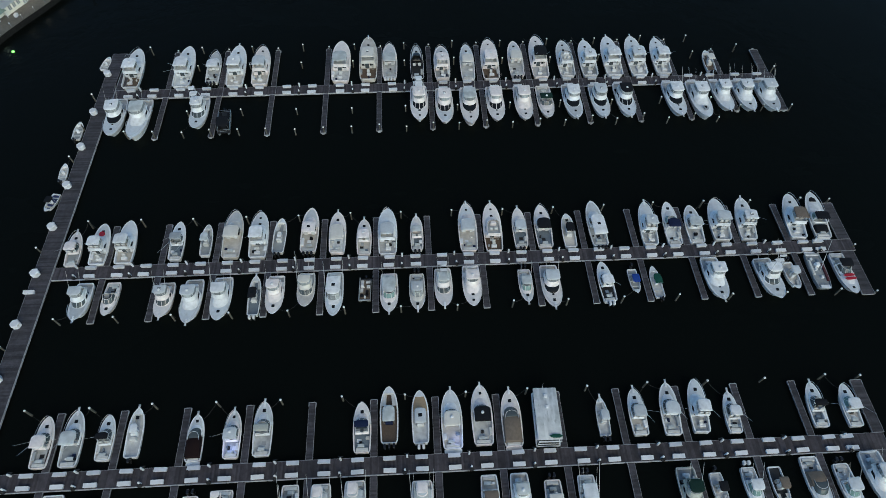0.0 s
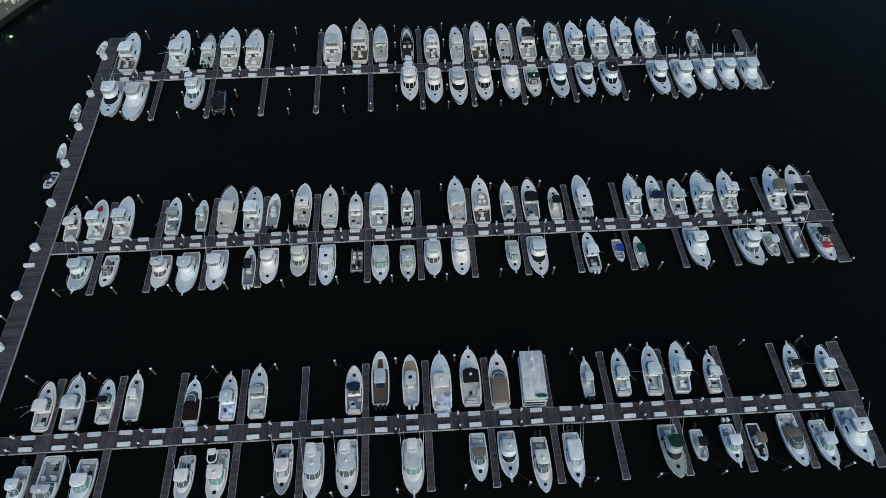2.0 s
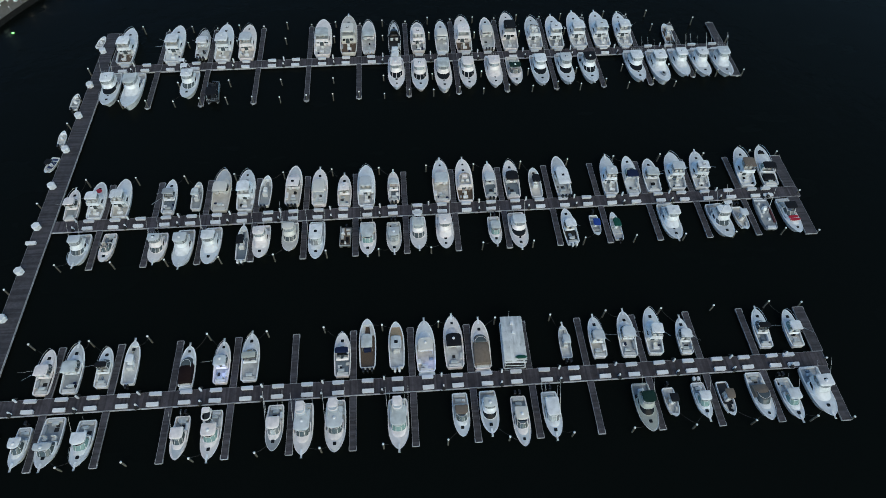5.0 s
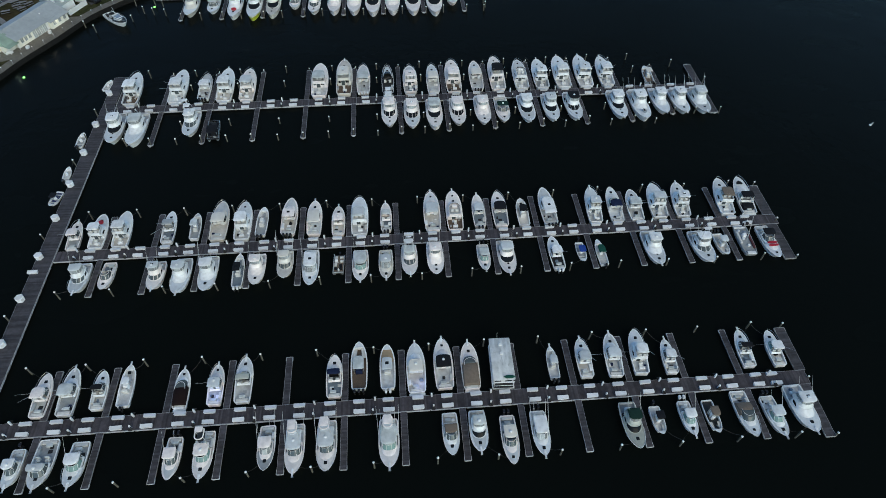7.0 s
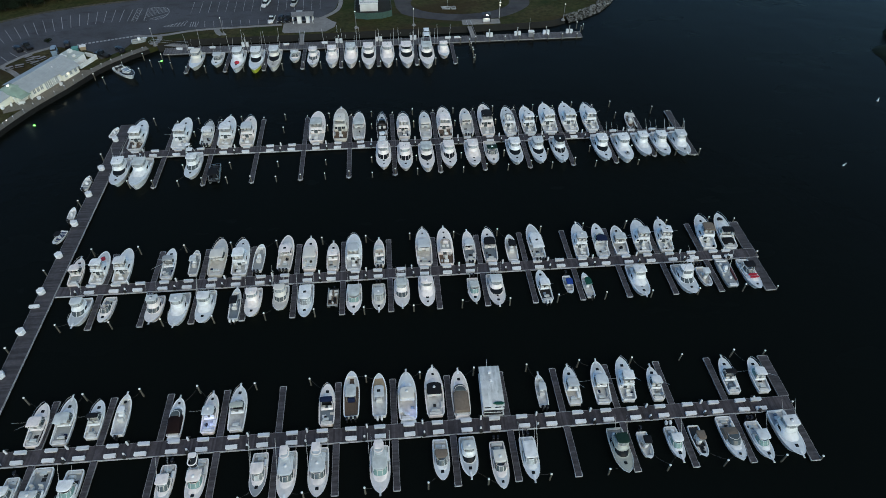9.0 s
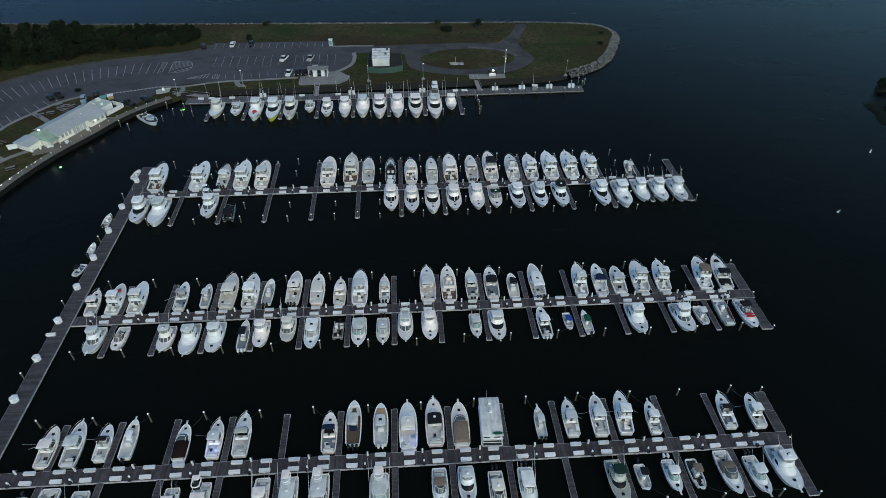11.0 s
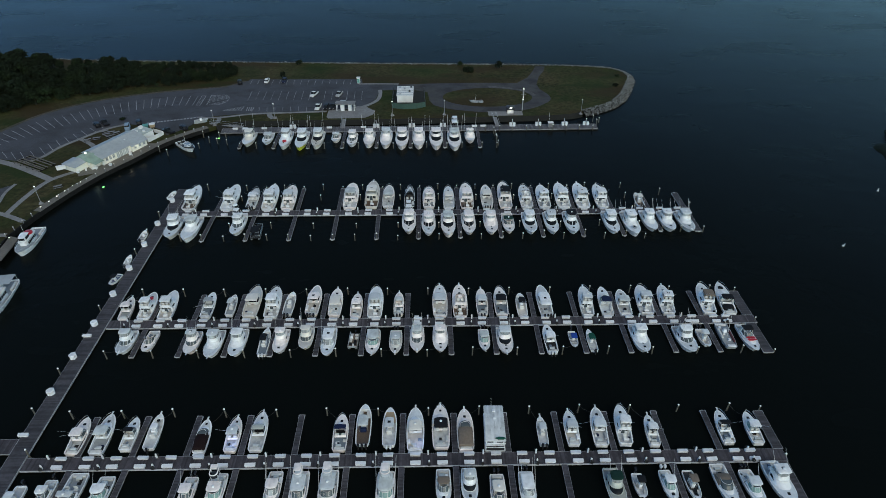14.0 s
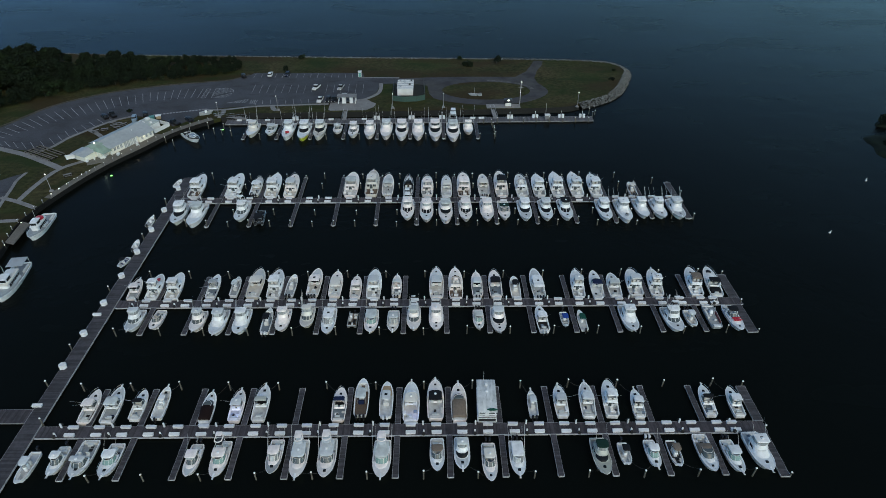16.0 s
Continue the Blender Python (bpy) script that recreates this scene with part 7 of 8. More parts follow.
def car(x, y, turn, colour, pickup=False, tall=0.0):
    root = tagged(new("pickup_truck" if pickup else "car"), "%s %s parked on the asphalt" % (colour, "pickup truck with an open bed" if pickup else "family car with dark windows"), "truck" if pickup else "car", "parked vehicles")
    root.matrix_basis = pose(x, y, GROUND_Z + 0.03, 0, 0, turn)
    L, W = (5.5, 1.95) if pickup else (4.7, 1.82)
    paint = CARS[colour]
    base = plan(-L / 2, L / 2, W * 0.94, W * 0.86, 0.35, 5, 0.12)
    body = Geo().stack(base, [(0.30, 0.97), (0.55, 1.0), (0.85 + tall, 0.99), (0.95 + tall, 0.93)])
    part("body", body, paint, root)
    c0, c1 = (-L * 0.10, L * 0.22) if pickup else (-L * 0.40, L * 0.20)
    cab = plan(c0, c1, W * 0.86, W * 0.80, 0.2, 4)
    top = 1.75 if pickup else 1.5 + tall
    part("cabin_glass", Geo().stack(cab, [(0.92 + tall, 1.0), (top - 0.1, 0.84)]), GLASS, root)
    part("cabin_roof", Geo().stack(plan(c0 + 0.25, c1 - 0.4, W * 0.74, W * 0.70, 0.2, 4), [(top - 0.12, 1.0), (top - 0.03, 1.0), (top, 0.9)]), paint, root)
    if pickup:
        part("bed", Geo().box(-W * 0.38, W * 0.38, -L / 2 + 0.25, c0 - 0.12, 0.93, 0.975), RUBBER, root)
    for sx in (-1, 1):
        for yy in (-L * 0.31, L * 0.31):
            part("wheel", Geo().rod((sx * (W / 2 - 0.20), yy, 0.32), (sx * (W / 2 + 0.01), yy, 0.32), 0.32, 0.32, 12), RUBBER, root)
        part("headlight", Geo().box(sx * W * 0.32 - 0.17, sx * W * 0.32 + 0.17, L / 2 - 0.08, L / 2 + 0.05, 0.60, 0.76, 0.02), LOCKER, root)
    return root


car(-59.8, 208.4, 0, "white")
car(-52.6, 208.6, 180, "navy")
car(-70.8, 207.0, 20, "black")
car(-38.0, 193.6, 165, "white", True)
car(-28.0, 193.6, 170, "silver", True)
car(-34.6, 180.8, 175, "white", True)
car(-31.5, 180.9, 175, "black")
car(-29.0, 181.2, 175, "black", True)
car(-26.0, 184.4, 90, "silver")
car(-111.9, 165.2, 40, "black")
car(-109.7, 166.8, 40, "black", True)
car(-84.6, 159.6, 60, "black", True)
car(-80.0, 162.4, 40, "black")
car(-97.6, 167.0, 25, "black")
van = car(-99.4, 161.6, 20, "pale blue", False, 1.1)
van["label"] = "pale blue delivery van parked behind the house"

# ---------------------------------------------------------------- trees and shrubs
leaf_rng = random.Random(23)


def clump(g, x, y, z, r):
    """A few crossed leaf blades round a point."""
    for _ in range(2):
        a, e = leaf_rng.uniform(0, 6.28), leaf_rng.uniform(-0.7, 0.9)
        d = Vector((math.cos(a) * math.cos(e), math.sin(a) * math.cos(e), math.sin(e)))
        s = d.orthogonal().normalized() * r * leaf_rng.uniform(0.5, 0.8)
        c = Vector((x, y, z))
        b = len(g.v)
        g.v.extend([tuple(c - d * r * 0.4 - s * 0.6), tuple(c - d * r * 0.2 + s), tuple(c + d * r), tuple(c + d * r * 0.3 - s)])
        g.f.append((b, b + 1, b + 2, b + 3))


def crown(g, x, y, z0, r, h, count):
    """An uneven crown: several lobes of clumps, denser towards their skins."""
    lobes = [(x + leaf_rng.uniform(-0.6, 0.6) * r, y + leaf_rng.uniform(-0.6, 0.6) * r, z0 + h * leaf_rng.uniform(0.35, 0.85), r * leaf_rng.uniform(0.4, 0.75)) for _ in range(5)]
    for _ in range(count):
        lx, ly, lz, lr = leaf_rng.choice(lobes)
        a, e = leaf_rng.uniform(0, 6.28), math.asin(leaf_rng.uniform(-0.6, 1))
        q = lr * leaf_rng.uniform(0.6, 1.05)
        clump(g, lx + q * math.cos(a) * math.cos(e), ly + q * math.sin(a) * math.cos(e), max(z0 + 0.2, lz + q * 0.8 * math.sin(e)), min(0.55, r * leaf_rng.uniform(0.10, 0.18)))


woods = Geo()
trunks = Geo()
front = smooth_line([(-225, 126), (-174, 152), (-150, 178), (-126, 196), (-97, 206), (-74, 213)])
for i in range(520):
    f = leaf_rng.random()
    p = along(front, f)
    depth = leaf_rng.random() ** 0.8
    x = p.x - depth * (30 - 18 * f) * (1 - f)
    y = p.y + depth * (226.0 - p.y) - 1.0 * (1 - depth)
    # the canopy rises in two humps and sinks between them and towards the point
    hump = 0.78 + 0.34 * math.exp(-((x + 131) / 12) ** 2) + 0.40 * max(0.0, min(1.0, (-150 - x) / 10))
    h = (7.2 - 3.9 * f) * hump * leaf_rng.uniform(0.7, 1.15)
    r = h * leaf_rng.uniform(0.42, 0.6)
    crown(woods, x, y, GROUND_Z, r, h, 620)
    trunks.rod((x, y, GROUND_Z - 0.1), (x + leaf_rng.uniform(-0.4, 0.4), y, GROUND_Z + h * 0.6), 0.16, 0.06, 5)
for i in range(90):
    x, y = leaf_rng.uniform(-260, -148), leaf_rng.uniform(178, 227)
    h = leaf_rng.uniform(5, 7.5)
    crown(woods, x, y, GROUND_Z, h * 0.55, h, 480)
for i in range(420):
    f = leaf_rng.random() ** 1.3
    p = along(front, f)
    h = leaf_rng.uniform(1.6, 3.6)
    crown(woods, p.x - leaf_rng.uniform(-2, 12) * (1 - f), p.y + leaf_rng.uniform(-3.0, 10), GROUND_Z, h * 0.6, h, 120)
tagged(part("woods", woods, LEAF, smooth=False), "dense dark green coastal woods behind the parking lot", "trees", kind="stuff")
tagged(part("wood_trunks", trunks, BARK), "thin trunks inside the coastal woods", "tree trunks", kind="stuff")


def bush(x, y, r, h, z=GROUND_Z):
    root = tagged(new("bush"), "dark green rounded shrub growing in the grass", "bush", "bushes")
    root.matrix_basis = pose(x, y, z)
    g = Geo()
    crown(g, 0, 0, 0, r, h, 320)
    part("crown", g, LEAF, root, smooth=False)
    t = Geo()
    for k in range(4):
        a = leaf_rng.uniform(0, 6.28)
        t.rod((0, 0, -0.1), (r * 0.4 * math.cos(a), r * 0.4 * math.sin(a), h * 0.55), 0.09, 0.03, 5)
    part("trunk", t, BARK, root)


for x, y, r, h in ((38.5, 223.6, 1.9, 3.4), (25.5, 220.5, 2.6, 1.1), (-54.0, 212.8, 1.6, 2.4), (86.0, 203, 1.2, 0.6), (90.0, 214, 1.0, 0.5), (22.0, 228.6, 1.4, 1.2), (-50, 230, 1.6, 1.5), (-104.8, 170.4, 1.0, 0.9)):
    bush(x, y, r, h)

# marsh islets beyond the basin
def islet(cx, cy, rx, ry, label):
    pts = [(cx + rx * math.cos(a) * (1 + 0.18 * math.sin(3 * a + cx)), cy + ry * math.sin(a) * (1 + 0.15 * math.cos(4 * a + cy))) for a in [2 * math.pi * i / 28 for i in range(28)]]
    g = Geo().stack(pts, [(-0.5, 1.05), (0.25, 1.0), (0.7, 0.9), (0.9, 0.6)])
    tagged(part("islet", g, LEAF), label, "islet", kind="structure")


islet(184, 141.5, 24.5, 10, "low dark marsh islet covered in grass")
islet(191, 162, 16, 6, "low dark marsh islet covered in shrubs")
islet(172, 113, 20, 16, "low dark mud islet beyond the basin")
for x, y, r, h in ((179, 160.6, 3.0, 3.0), (184, 162, 3.2, 3.4), (190, 162, 3.4, 3.6), (180, 139, 2.4, 1.2), (188, 141, 3.0, 1.6), (174, 141, 2.0, 0.9), (169, 143, 2.2, 0.8), (173, 147, 2.6, 1.2), (178, 146, 3.0, 1.6)):
    bush(x, y, r, h, 0.5)
buoy = tagged(new("marker_buoy"), "small white marker buoy floating on the water", "buoy", "marker buoys")
part("float", Geo().rod((0, 0, -0.3), (0, 0, 0.18), 0.30, 0.30, 12), CAP, buoy)
part("pillar", Geo().rod((0, 0, 0.18), (0, 0, 0.95), 0.17, 0.10, 10), CAP, buoy)
part("topmark", Geo().dome(0, 0, 0.95, 0.13, 8), CAP, buoy)
buoy.matrix_basis = pose(119.9, 89.5, 0, 14, 10, 0)
copy_thing(buoy, pose(147.1, 118.4, 0, -6, 4, 0))


# ---------------------------------------------------------------- the boats, row by row
def up(kind, x, stern, L, words="", **k):
    """Bow away from the viewer's side of the pier: stern at that y."""
    return kind(x, stern + L / 2, k.pop("head", 0), L, words, **k)


def down(kind, x, stern, L, words="", **k):
    return kind(x, stern - L / 2, 180 + k.pop("head", 0), L, words, **k)


E, C, K = express, convertible, console_boat

# near pier, north side
up(E, -58.0, 26.6, 7.7, "spread hatch rail", sole="pale", label="white express boat with white hardtop and cream cockpit")
up(E, -53.7, 26.6, 8.4, "spread pulpit hatch rail", sole="grey")
up(E, -48.7, 27.3, 6.8, "spread hatch rail", top="black", sole="pale", span=(0.40, 0.54))
up(K, -44.5, 27.5, 7.5, "pulpit ob1 hatch low", label="white walkaround boat with small white hardtop and one outboard")
up(E, -35.1, 26.4, 7.0, "pulpit swim hatch2", canvas="maroon")
up(E, -29.5, 26.6, 7.2, "spread pulpit hatch2 rail", label="white express boat with blue lit cockpit and white hardtop")
up(E, -24.9, 26.7, 8.2, "pulpit hatch3 rail darkframe", sole="pale", top="olive", span=(0.40, 0.53), label="white express boat with small sage top over its helm")
up(E, -9.6, 26.4, 7.7, "hatch rail", deck="white", sole="slate", top="navy", span=(0.44, 0.57), label="white boat with slate cockpit and navy canvas top")
up(K, -5.4, 27.6, 8.9, "ob3 bluepad", sole="teak")
up(K, -0.5, 27.3, 8.3, "wob2 sky", bowpad="tan", label="white center console boat with tan bow cushion and hardtop")
up(E, 4.4, 26.2, 9.2, "pulpit swim dome", top="cream", sole="cream", label="large white express boat with wide cream hardtop and lit cockpit")
up(E, 9.2, 26.6, 9.3, "pulpit hatch2 dome rail", top="black")
up(E, 13.8, 26.1, 8.8, "pulpit swim hatch", canvas="brown")
up(K, 28.3, 27.0, 6.0, "pulpit ob2", top="white")
up(E, 33.9, 26.8, 7.3, "spread pulpit hatch rail", sole="cream")
up(E, 39.2, 26.6, 8.2, "spread pulpit hatch darkframe enclosed", head=3, label="white express boat with white hardtop on a black frame")
up(C, 43.8, 26.7, 8.4, "hatch bare rail", band="none", head=4)
up(E, 49.0, 26.4, 6.5, "pulpit hatch", head=2)
up(E, 63.0, 26.6, 7.1, "spread pulpit hatch rail darkframe", hull="white", sole="slate", top="black", span=(0.40, 0.54), head=2)
up(E, 68.4, 26.4, 6.8, "hatch rail", sole="cream", glass="aqua")

# near pier, south side
down(K, -63.4, 20.3, 6.8, "ob1", top="white")
down(E, -58.6, 21.3, 6.4, "pulpit ob1", glass="dark")
down(E, -54.3, 22.6, 8.1, "pulpit hatch fwd", sole="grey", span=(0.56, 0.70), B=3.4, label="white boat with long open grey cockpit and small cabin")
down(E, -49.2, 21.8, 7.4, "pulpit hatch rail whip", glass="aqua", sole="grey", B=3.0)
down(E, -34.5, 21.4, 7.0, "ob2 enclosed", sole="grey")
down(E, -29.7, 22.0, 7.9, "pulpit hatch buggy belly", glass="aqua", B=3.0, sole="pale")
down(E, -20.0, 22.2, 7.5, "hatch enclosed rig", deck="grey", sole="grey", glass="clear")
down(E, -15.5, 22.1, 8.3, "pulpit rig long buggy dome", glass="dark", B=3.1)
down(E, -10.5, 22.3, 8.5, "hatch3 rig rail long buggy dome", glass="dark", B=3.3)
down(E, -0.6, 21.8, 8.2, "pulpit rig enclosed long buggy", glass="aqua", B=3.3)
down(E, 9.4, 22.1, 7.3, "hatch arch", top="brown", span=(0.36, 0.56), glass="dark", sole="cream")
down(C, 13.9, 22.1, 7.2, "pulpit hatch", band="dark", B=2.9, sole="cream")
down(E, 18.8, 20.9, 8.3, "ob2 hatch2 dome", top="cream", sole="slate", span=(0.28, 0.54), B=2.7, label="white cabin boat with cream hardtop and dark cockpit")
down(E, 23.9, 21.3, 7.7, "pulpit ob2 hatch3 rig long", glass="clear")
down(C, 39.1, 21.6, 8.2, "hatch rail bare", hull="olive", deck="olive", sole="grey", top="forest", band="dark", B=3.1)
down(K, 43.6, 20.6, 5.0, "ob1", top="black", B=2.1)
down(E, 48.7, 21.1, 6.2, "wob2 pulpit hatch", glass="aqua", B=2.4)
down(K, 52.8, 21.0, 5.9, "hatch2", top="brown", sole="black", B=2.2, label="white sport boat with brown canvas top and dark interior")
down(E, 58.5, 22.2, 8.3, "hatch2 rail short", canvas="brown", glass="dark")
down(E, 63.2, 20.9, 7.3, "pulpit ob2 hatch3", glass="aqua", head=-2)
down(C, 68.3, 22.5, 8.7, "pulpit hatch", band="none", head=-2, B=3.6)

# middle pier, north side
up(E, -63.0, 62.5, 7.2, "pulpit hatch rail", sole="grey", head=-2)
up(C, -58.3, 62.5, 8.6, "bare hatch", band="none", B=3.2, label="white flybridge boat with a red ring buoy on its foredeck")
up(C, -53.6, 62.5, 9.1, "bare", band="none", B=3.4, sole="cream")
up(E, -44.4, 63.0, 8.1, "rig hatch whip", sole="slate", top="grey", span=(0.42, 0.60), B=2.7)
up(K, -39.1, 63.7, 6.6, "", hull="white", deck="panel", sole="grey", B=2.1)
up(E, -34.3, 63.0, 10.2, "rail", hull="cream", deck="cream", sole="cream", top="white", head=1)
up(C, -29.4, 62.7, 9.8, "hatch2 rail bare", band="none", B=3.5)
up(K, -25.6, 63.7, 7.4, "ob2", hull="white", sole="grey", top="none", head=3)
up(E, -20.0, 63.6, 9.6, "ob3 sky", sole="cream", top="white", head=2, B=3.3)
up(E, -14.8, 63.1, 8.9, "pulpit hatch long enclosed", top="cream", sole="white")
up(E, -9.8, 62.5, 7.6, "pulpit hatch", sole="cream")
up(C, -5.4, 62.3, 9.9, "bare rail", band="none", B=3.6)
up(E, 0.1, 63.1, 7.3, "pulpit ob2", top="white", sole="slate", span=(0.40, 0.58), B=2.4)
up(E, 9.8, 62.4, 10.5, "pulpit hatch2 rail", hull="white", sole="cream", top="white", B=3.5)
up(C, 14.5, 62.1, 10.5, "pulpit hatch2 open swim", band="none", sole="teak", B=3.5)
up(E, 19.7, 62.8, 8.6, "pulpit ob2", top="white", sole="slate", B=2.7)
up(E, 24.2, 62.5, 9.4, "hatch rail", top="black", sole="slate", B=3.2)
up(K, 29.0, 62.4, 7.3, "hatch", top="black", sole="cream", B=2.5)
up(E, 34.5, 62.4, 10.0, "ob3 sky", top="white", span=(0.14, 0.60), head=-2, B=3.3)
up(C, 44.4, 62.1, 9.4, "pulpit rail", band="none", head=3, B=3.2)
up(E, 49.0, 61.9, 9.6, "hatch3 swim arch", top="navy", sole="white", span=(0.30, 0.50), glass="aqua", head=2, B=3.0)
up(E, 53.3, 62.2, 8.3, "spread hatch", head=2, B=3.2)
up(C, 58.4, 62.5, 9.2, "rail bare", band="none", head=3, B=3.7)
up(C, 63.6, 62.4, 9.3, "pulpit hatch", band="none", head=5, B=3.4)
up(C, 73.3, 62.3, 9.9, "hatch rail bare", top="brown", sole="white", band="none", head=5, B=3.5)
up(E, 78.1, 62.2, 10.4, "hatch2 rail arch swim pad aft", span=(0.28, 0.46), top="black", glass="aqua", sole="white", head=4, B=3.4, label="sleek white motor yacht with black canopy over its cockpit")

# middle pier, south side
down(C, -58.9, 58.6, 7.7, "pulpit rail", band="panes", B=3.2, top="white")
down(E, -54.0, 58.6, 6.9, "hatch enclosed", glass="dark", B=2.6, top="none", sole="slate")
down(C, -44.5, 58.0, 7.3, "pulpit", band="panes", B=3.1)
down(C, -39.7, 58.4, 9.0, "pulpit rail", band="none", B=3.5)
down(C, -34.6, 58.6, 8.9, "hatch rig", band="none", B=3.5)
up(K, -28.9, 50.9, 7.6, "pulpit wob2 sky", top="black", sole="slate", B=2.2)
down(C, -25.3, 58.5, 8.0, "hatch", band="none", B=3.2)
down(C, -19.9, 58.8, 7.1, "rig", hull="cream", deck="cream", band="panes", B=3.1)
down(E, -14.9, 58.8, 9.1, "hatch rail rig long enclosed sky", glass="clear", B=3.2)
raft_boat(-9.5, 55.1, 2, 4.6, 2.1)
down(E, -5.2, 58.1, 8.1, "pulpit hatch long", glass="aqua", B=3.2)
down(E, -0.2, 57.8, 7.6, "pulpit ob2 hatch3 enclosed", hull="cream", deck="cream", glass="clear", B=2.8)
down(C, 4.5, 58.6, 8.1, "pulpit tower", band="panes", B=3.2)
down(C, 9.6, 59.0, 8.7, "hatch2", band="none", B=3.3)
down(E, 19.3, 57.8, 7.0, "pulpit ob2 hatch", glass="aqua", B=2.5)
down(C, 23.8, 58.4, 9.0, "pulpit hatch3 rail", band="dark", B=3.5)
up(E, 33.8, 50.5, 7.9, "wob2 hatch3", top="white", sole="black", head=-3, B=2.7)
down(skiff, 39.2, 57.1, 5.2, "ob1", cloth="blue", sole="grey", B=1.9)
up(skiff, 43.1, 51.0, 6.4, "ob1", cloth="green", B=2.0, head=-2)
down(C, 53.9, 58.7, 9.3, "pulpit hatch3", band="none", B=3.6)
down(C, 63.9, 58.0, 8.8, "hatch tower rig", band="panes", head=-3, B=3.8, label="white sportfishing boat with a tall tuna tower and outriggers")
down(K, 68.3, 57.1, 5.9, "ob2", sole="cream", B=2.3)
down(E, 78.2, 58.5, 8.9, "hatch2 arch aft", top="black", glass="dark", B=3.0, span=(0.24, 0.44), label="white sport cruiser with black top and red boards on its bow")

# far pier, north side
up(C, -62.7, 109.5, 12.0, "rail hatch", band="none", B=4.1, sole="teak")
up(C, -51.3, 109.3, 12.6, "hatch rig", sole="white", band="none", head=2, B=4.2)
up(E, -44.8, 110.5, 9.8, "ob3 rail", top="white", deck="grey", B=3.2)
up(C, -39.6, 109.2, 12.6, "pulpit hatch", band="none", B=4.2, sole="cream")
up(C, -34.0, 109.3, 12.0, "hatch2 rail", band="none", B=4.0, sole="cream")
up(C, -15.8, 109.7, 12.7, "bare", band="none", B=4.4)
up(C, -9.5, 110.0, 13.6, "pulpit hatch", band="none", hull="cream", deck="cream", sole="teak", B=4.2)
up(E, -4.6, 110.3, 11.2, "wob4 rail", top="white", B=3.5)
up(E, 1.7, 109.8, 10.9, "hatch rail", hull="black", deck="black", sole="black", top="none", B=3.0, label="black hulled open sport boat with dark deck")
up(C, 7.5, 109.7, 10.2, "hatch rail", band="none", sole="grey", B=3.7)
up(E, 13.4, 109.2, 11.2, "rail hatch", top="cream", glass="aqua", B=3.3)
up(C, 18.7, 109.0, 12.7, "hatch2 rail swim", band="none", sole="teak", B=4.1)
up(E, 24.8, 109.8, 11.4, "ob3 hatch3", top="cream", B=3.5)
up(C, 30.2, 109.2, 13.2, "hatch2 rail", band="none", top="black", B=4.1)
up(C, 36.4, 109.3, 11.3, "hatch2 rail open", band="none", B=3.8)
up(C, 41.7, 109.2, 11.4, "pulpit hatch", band="none", B=3.9, sole="grey")
up(C, 47.4, 109.1, 12.6, "pulpit hatch", band="none", B=4.2)
up(C, 53.2, 109.0, 12.6, "pulpit hatch2", band="none", B=4.2)
up(C, 59.0, 109.3, 11.4, "pulpit hatch2 rail", band="none", B=3.9)
up(K, 70.4, 109.7, 6.7, "ob2", top="cream", sole="teak", B=2.4)
up(skiff, -69.9, 116.2, 4.0, "", head=12, B=1.9)

# far pier, south side
down(C, -63.4, 105.7, 11.8, "hatch3 rail", band="dark", B=4.0, head=-4)
down(C, -58.3, 105.3, 12.3, "pulpit rail", band="none", hull="white", B=4.2)
down(C, -45.8, 105.4, 10.0, "hatch tower", band="panes", B=3.7)
pontoon(-40.2, 97.9, 175, 6.5, 2.7)
down(C, 1.8, 107.2, 11.6, "pulpit tower hatch2", band="panes", B=3.9)
down(C, 7.3, 106.3, 11.7, "hatch rail", band="panes", B=3.9)
down(C, 12.8, 106.3, 12.0, "pulpit hatch3", band="dark", B=4.0)
down(C, 18.6, 106.3, 11.4, "hatch3", band="panes", B=3.9)
down(C, 24.8, 106.3, 11.4, "hatch3 rail", band="none", B=3.9)
down(E, 29.8, 106.3, 10.7, "hatch3 dome rail", span=(0.40, 0.56), top="forest", glass="dark", B=3.5)
down(C, 35.8, 106.3, 11.4, "pulpit hatch", band="dark", B=3.9)
down(C, 41.9, 106.3, 11.4, "pulpit hatch", band="dark", B=3.8)
down(C, 47.6, 106.3, 11.4, "hatch pulpit rail", band="panes", top="black", B=3.9)
down(C, 58.9, 106.3, 11.6, "pulpit hatch3 rig", band="dark", B=3.9)
down(C, 64.5, 106.3, 12.3, "hatch rig", band="none", B=4.1)
down(C, 70.0, 106.2, 10.3, "pulpit rig", band="none", B=3.6)
down(C, 75.0, 106.2, 10.6, "pulpit hatch rig", band="none", B=3.7)
down(C, 80.2, 106.3, 11.0, "pulpit hatch rig", band="none", B=3.9)
up(skiff, -70.6, 94.4, 4.8, "ob1", sole="grey", B=2.0)
up(skiff, -70.4, 83.1, 4.3, "ob1", B=1.7, head=-2)
down(skiff, -70.6, 79.8, 4.6, "", cloth="black", sole="navy", B=1.9, head=10)

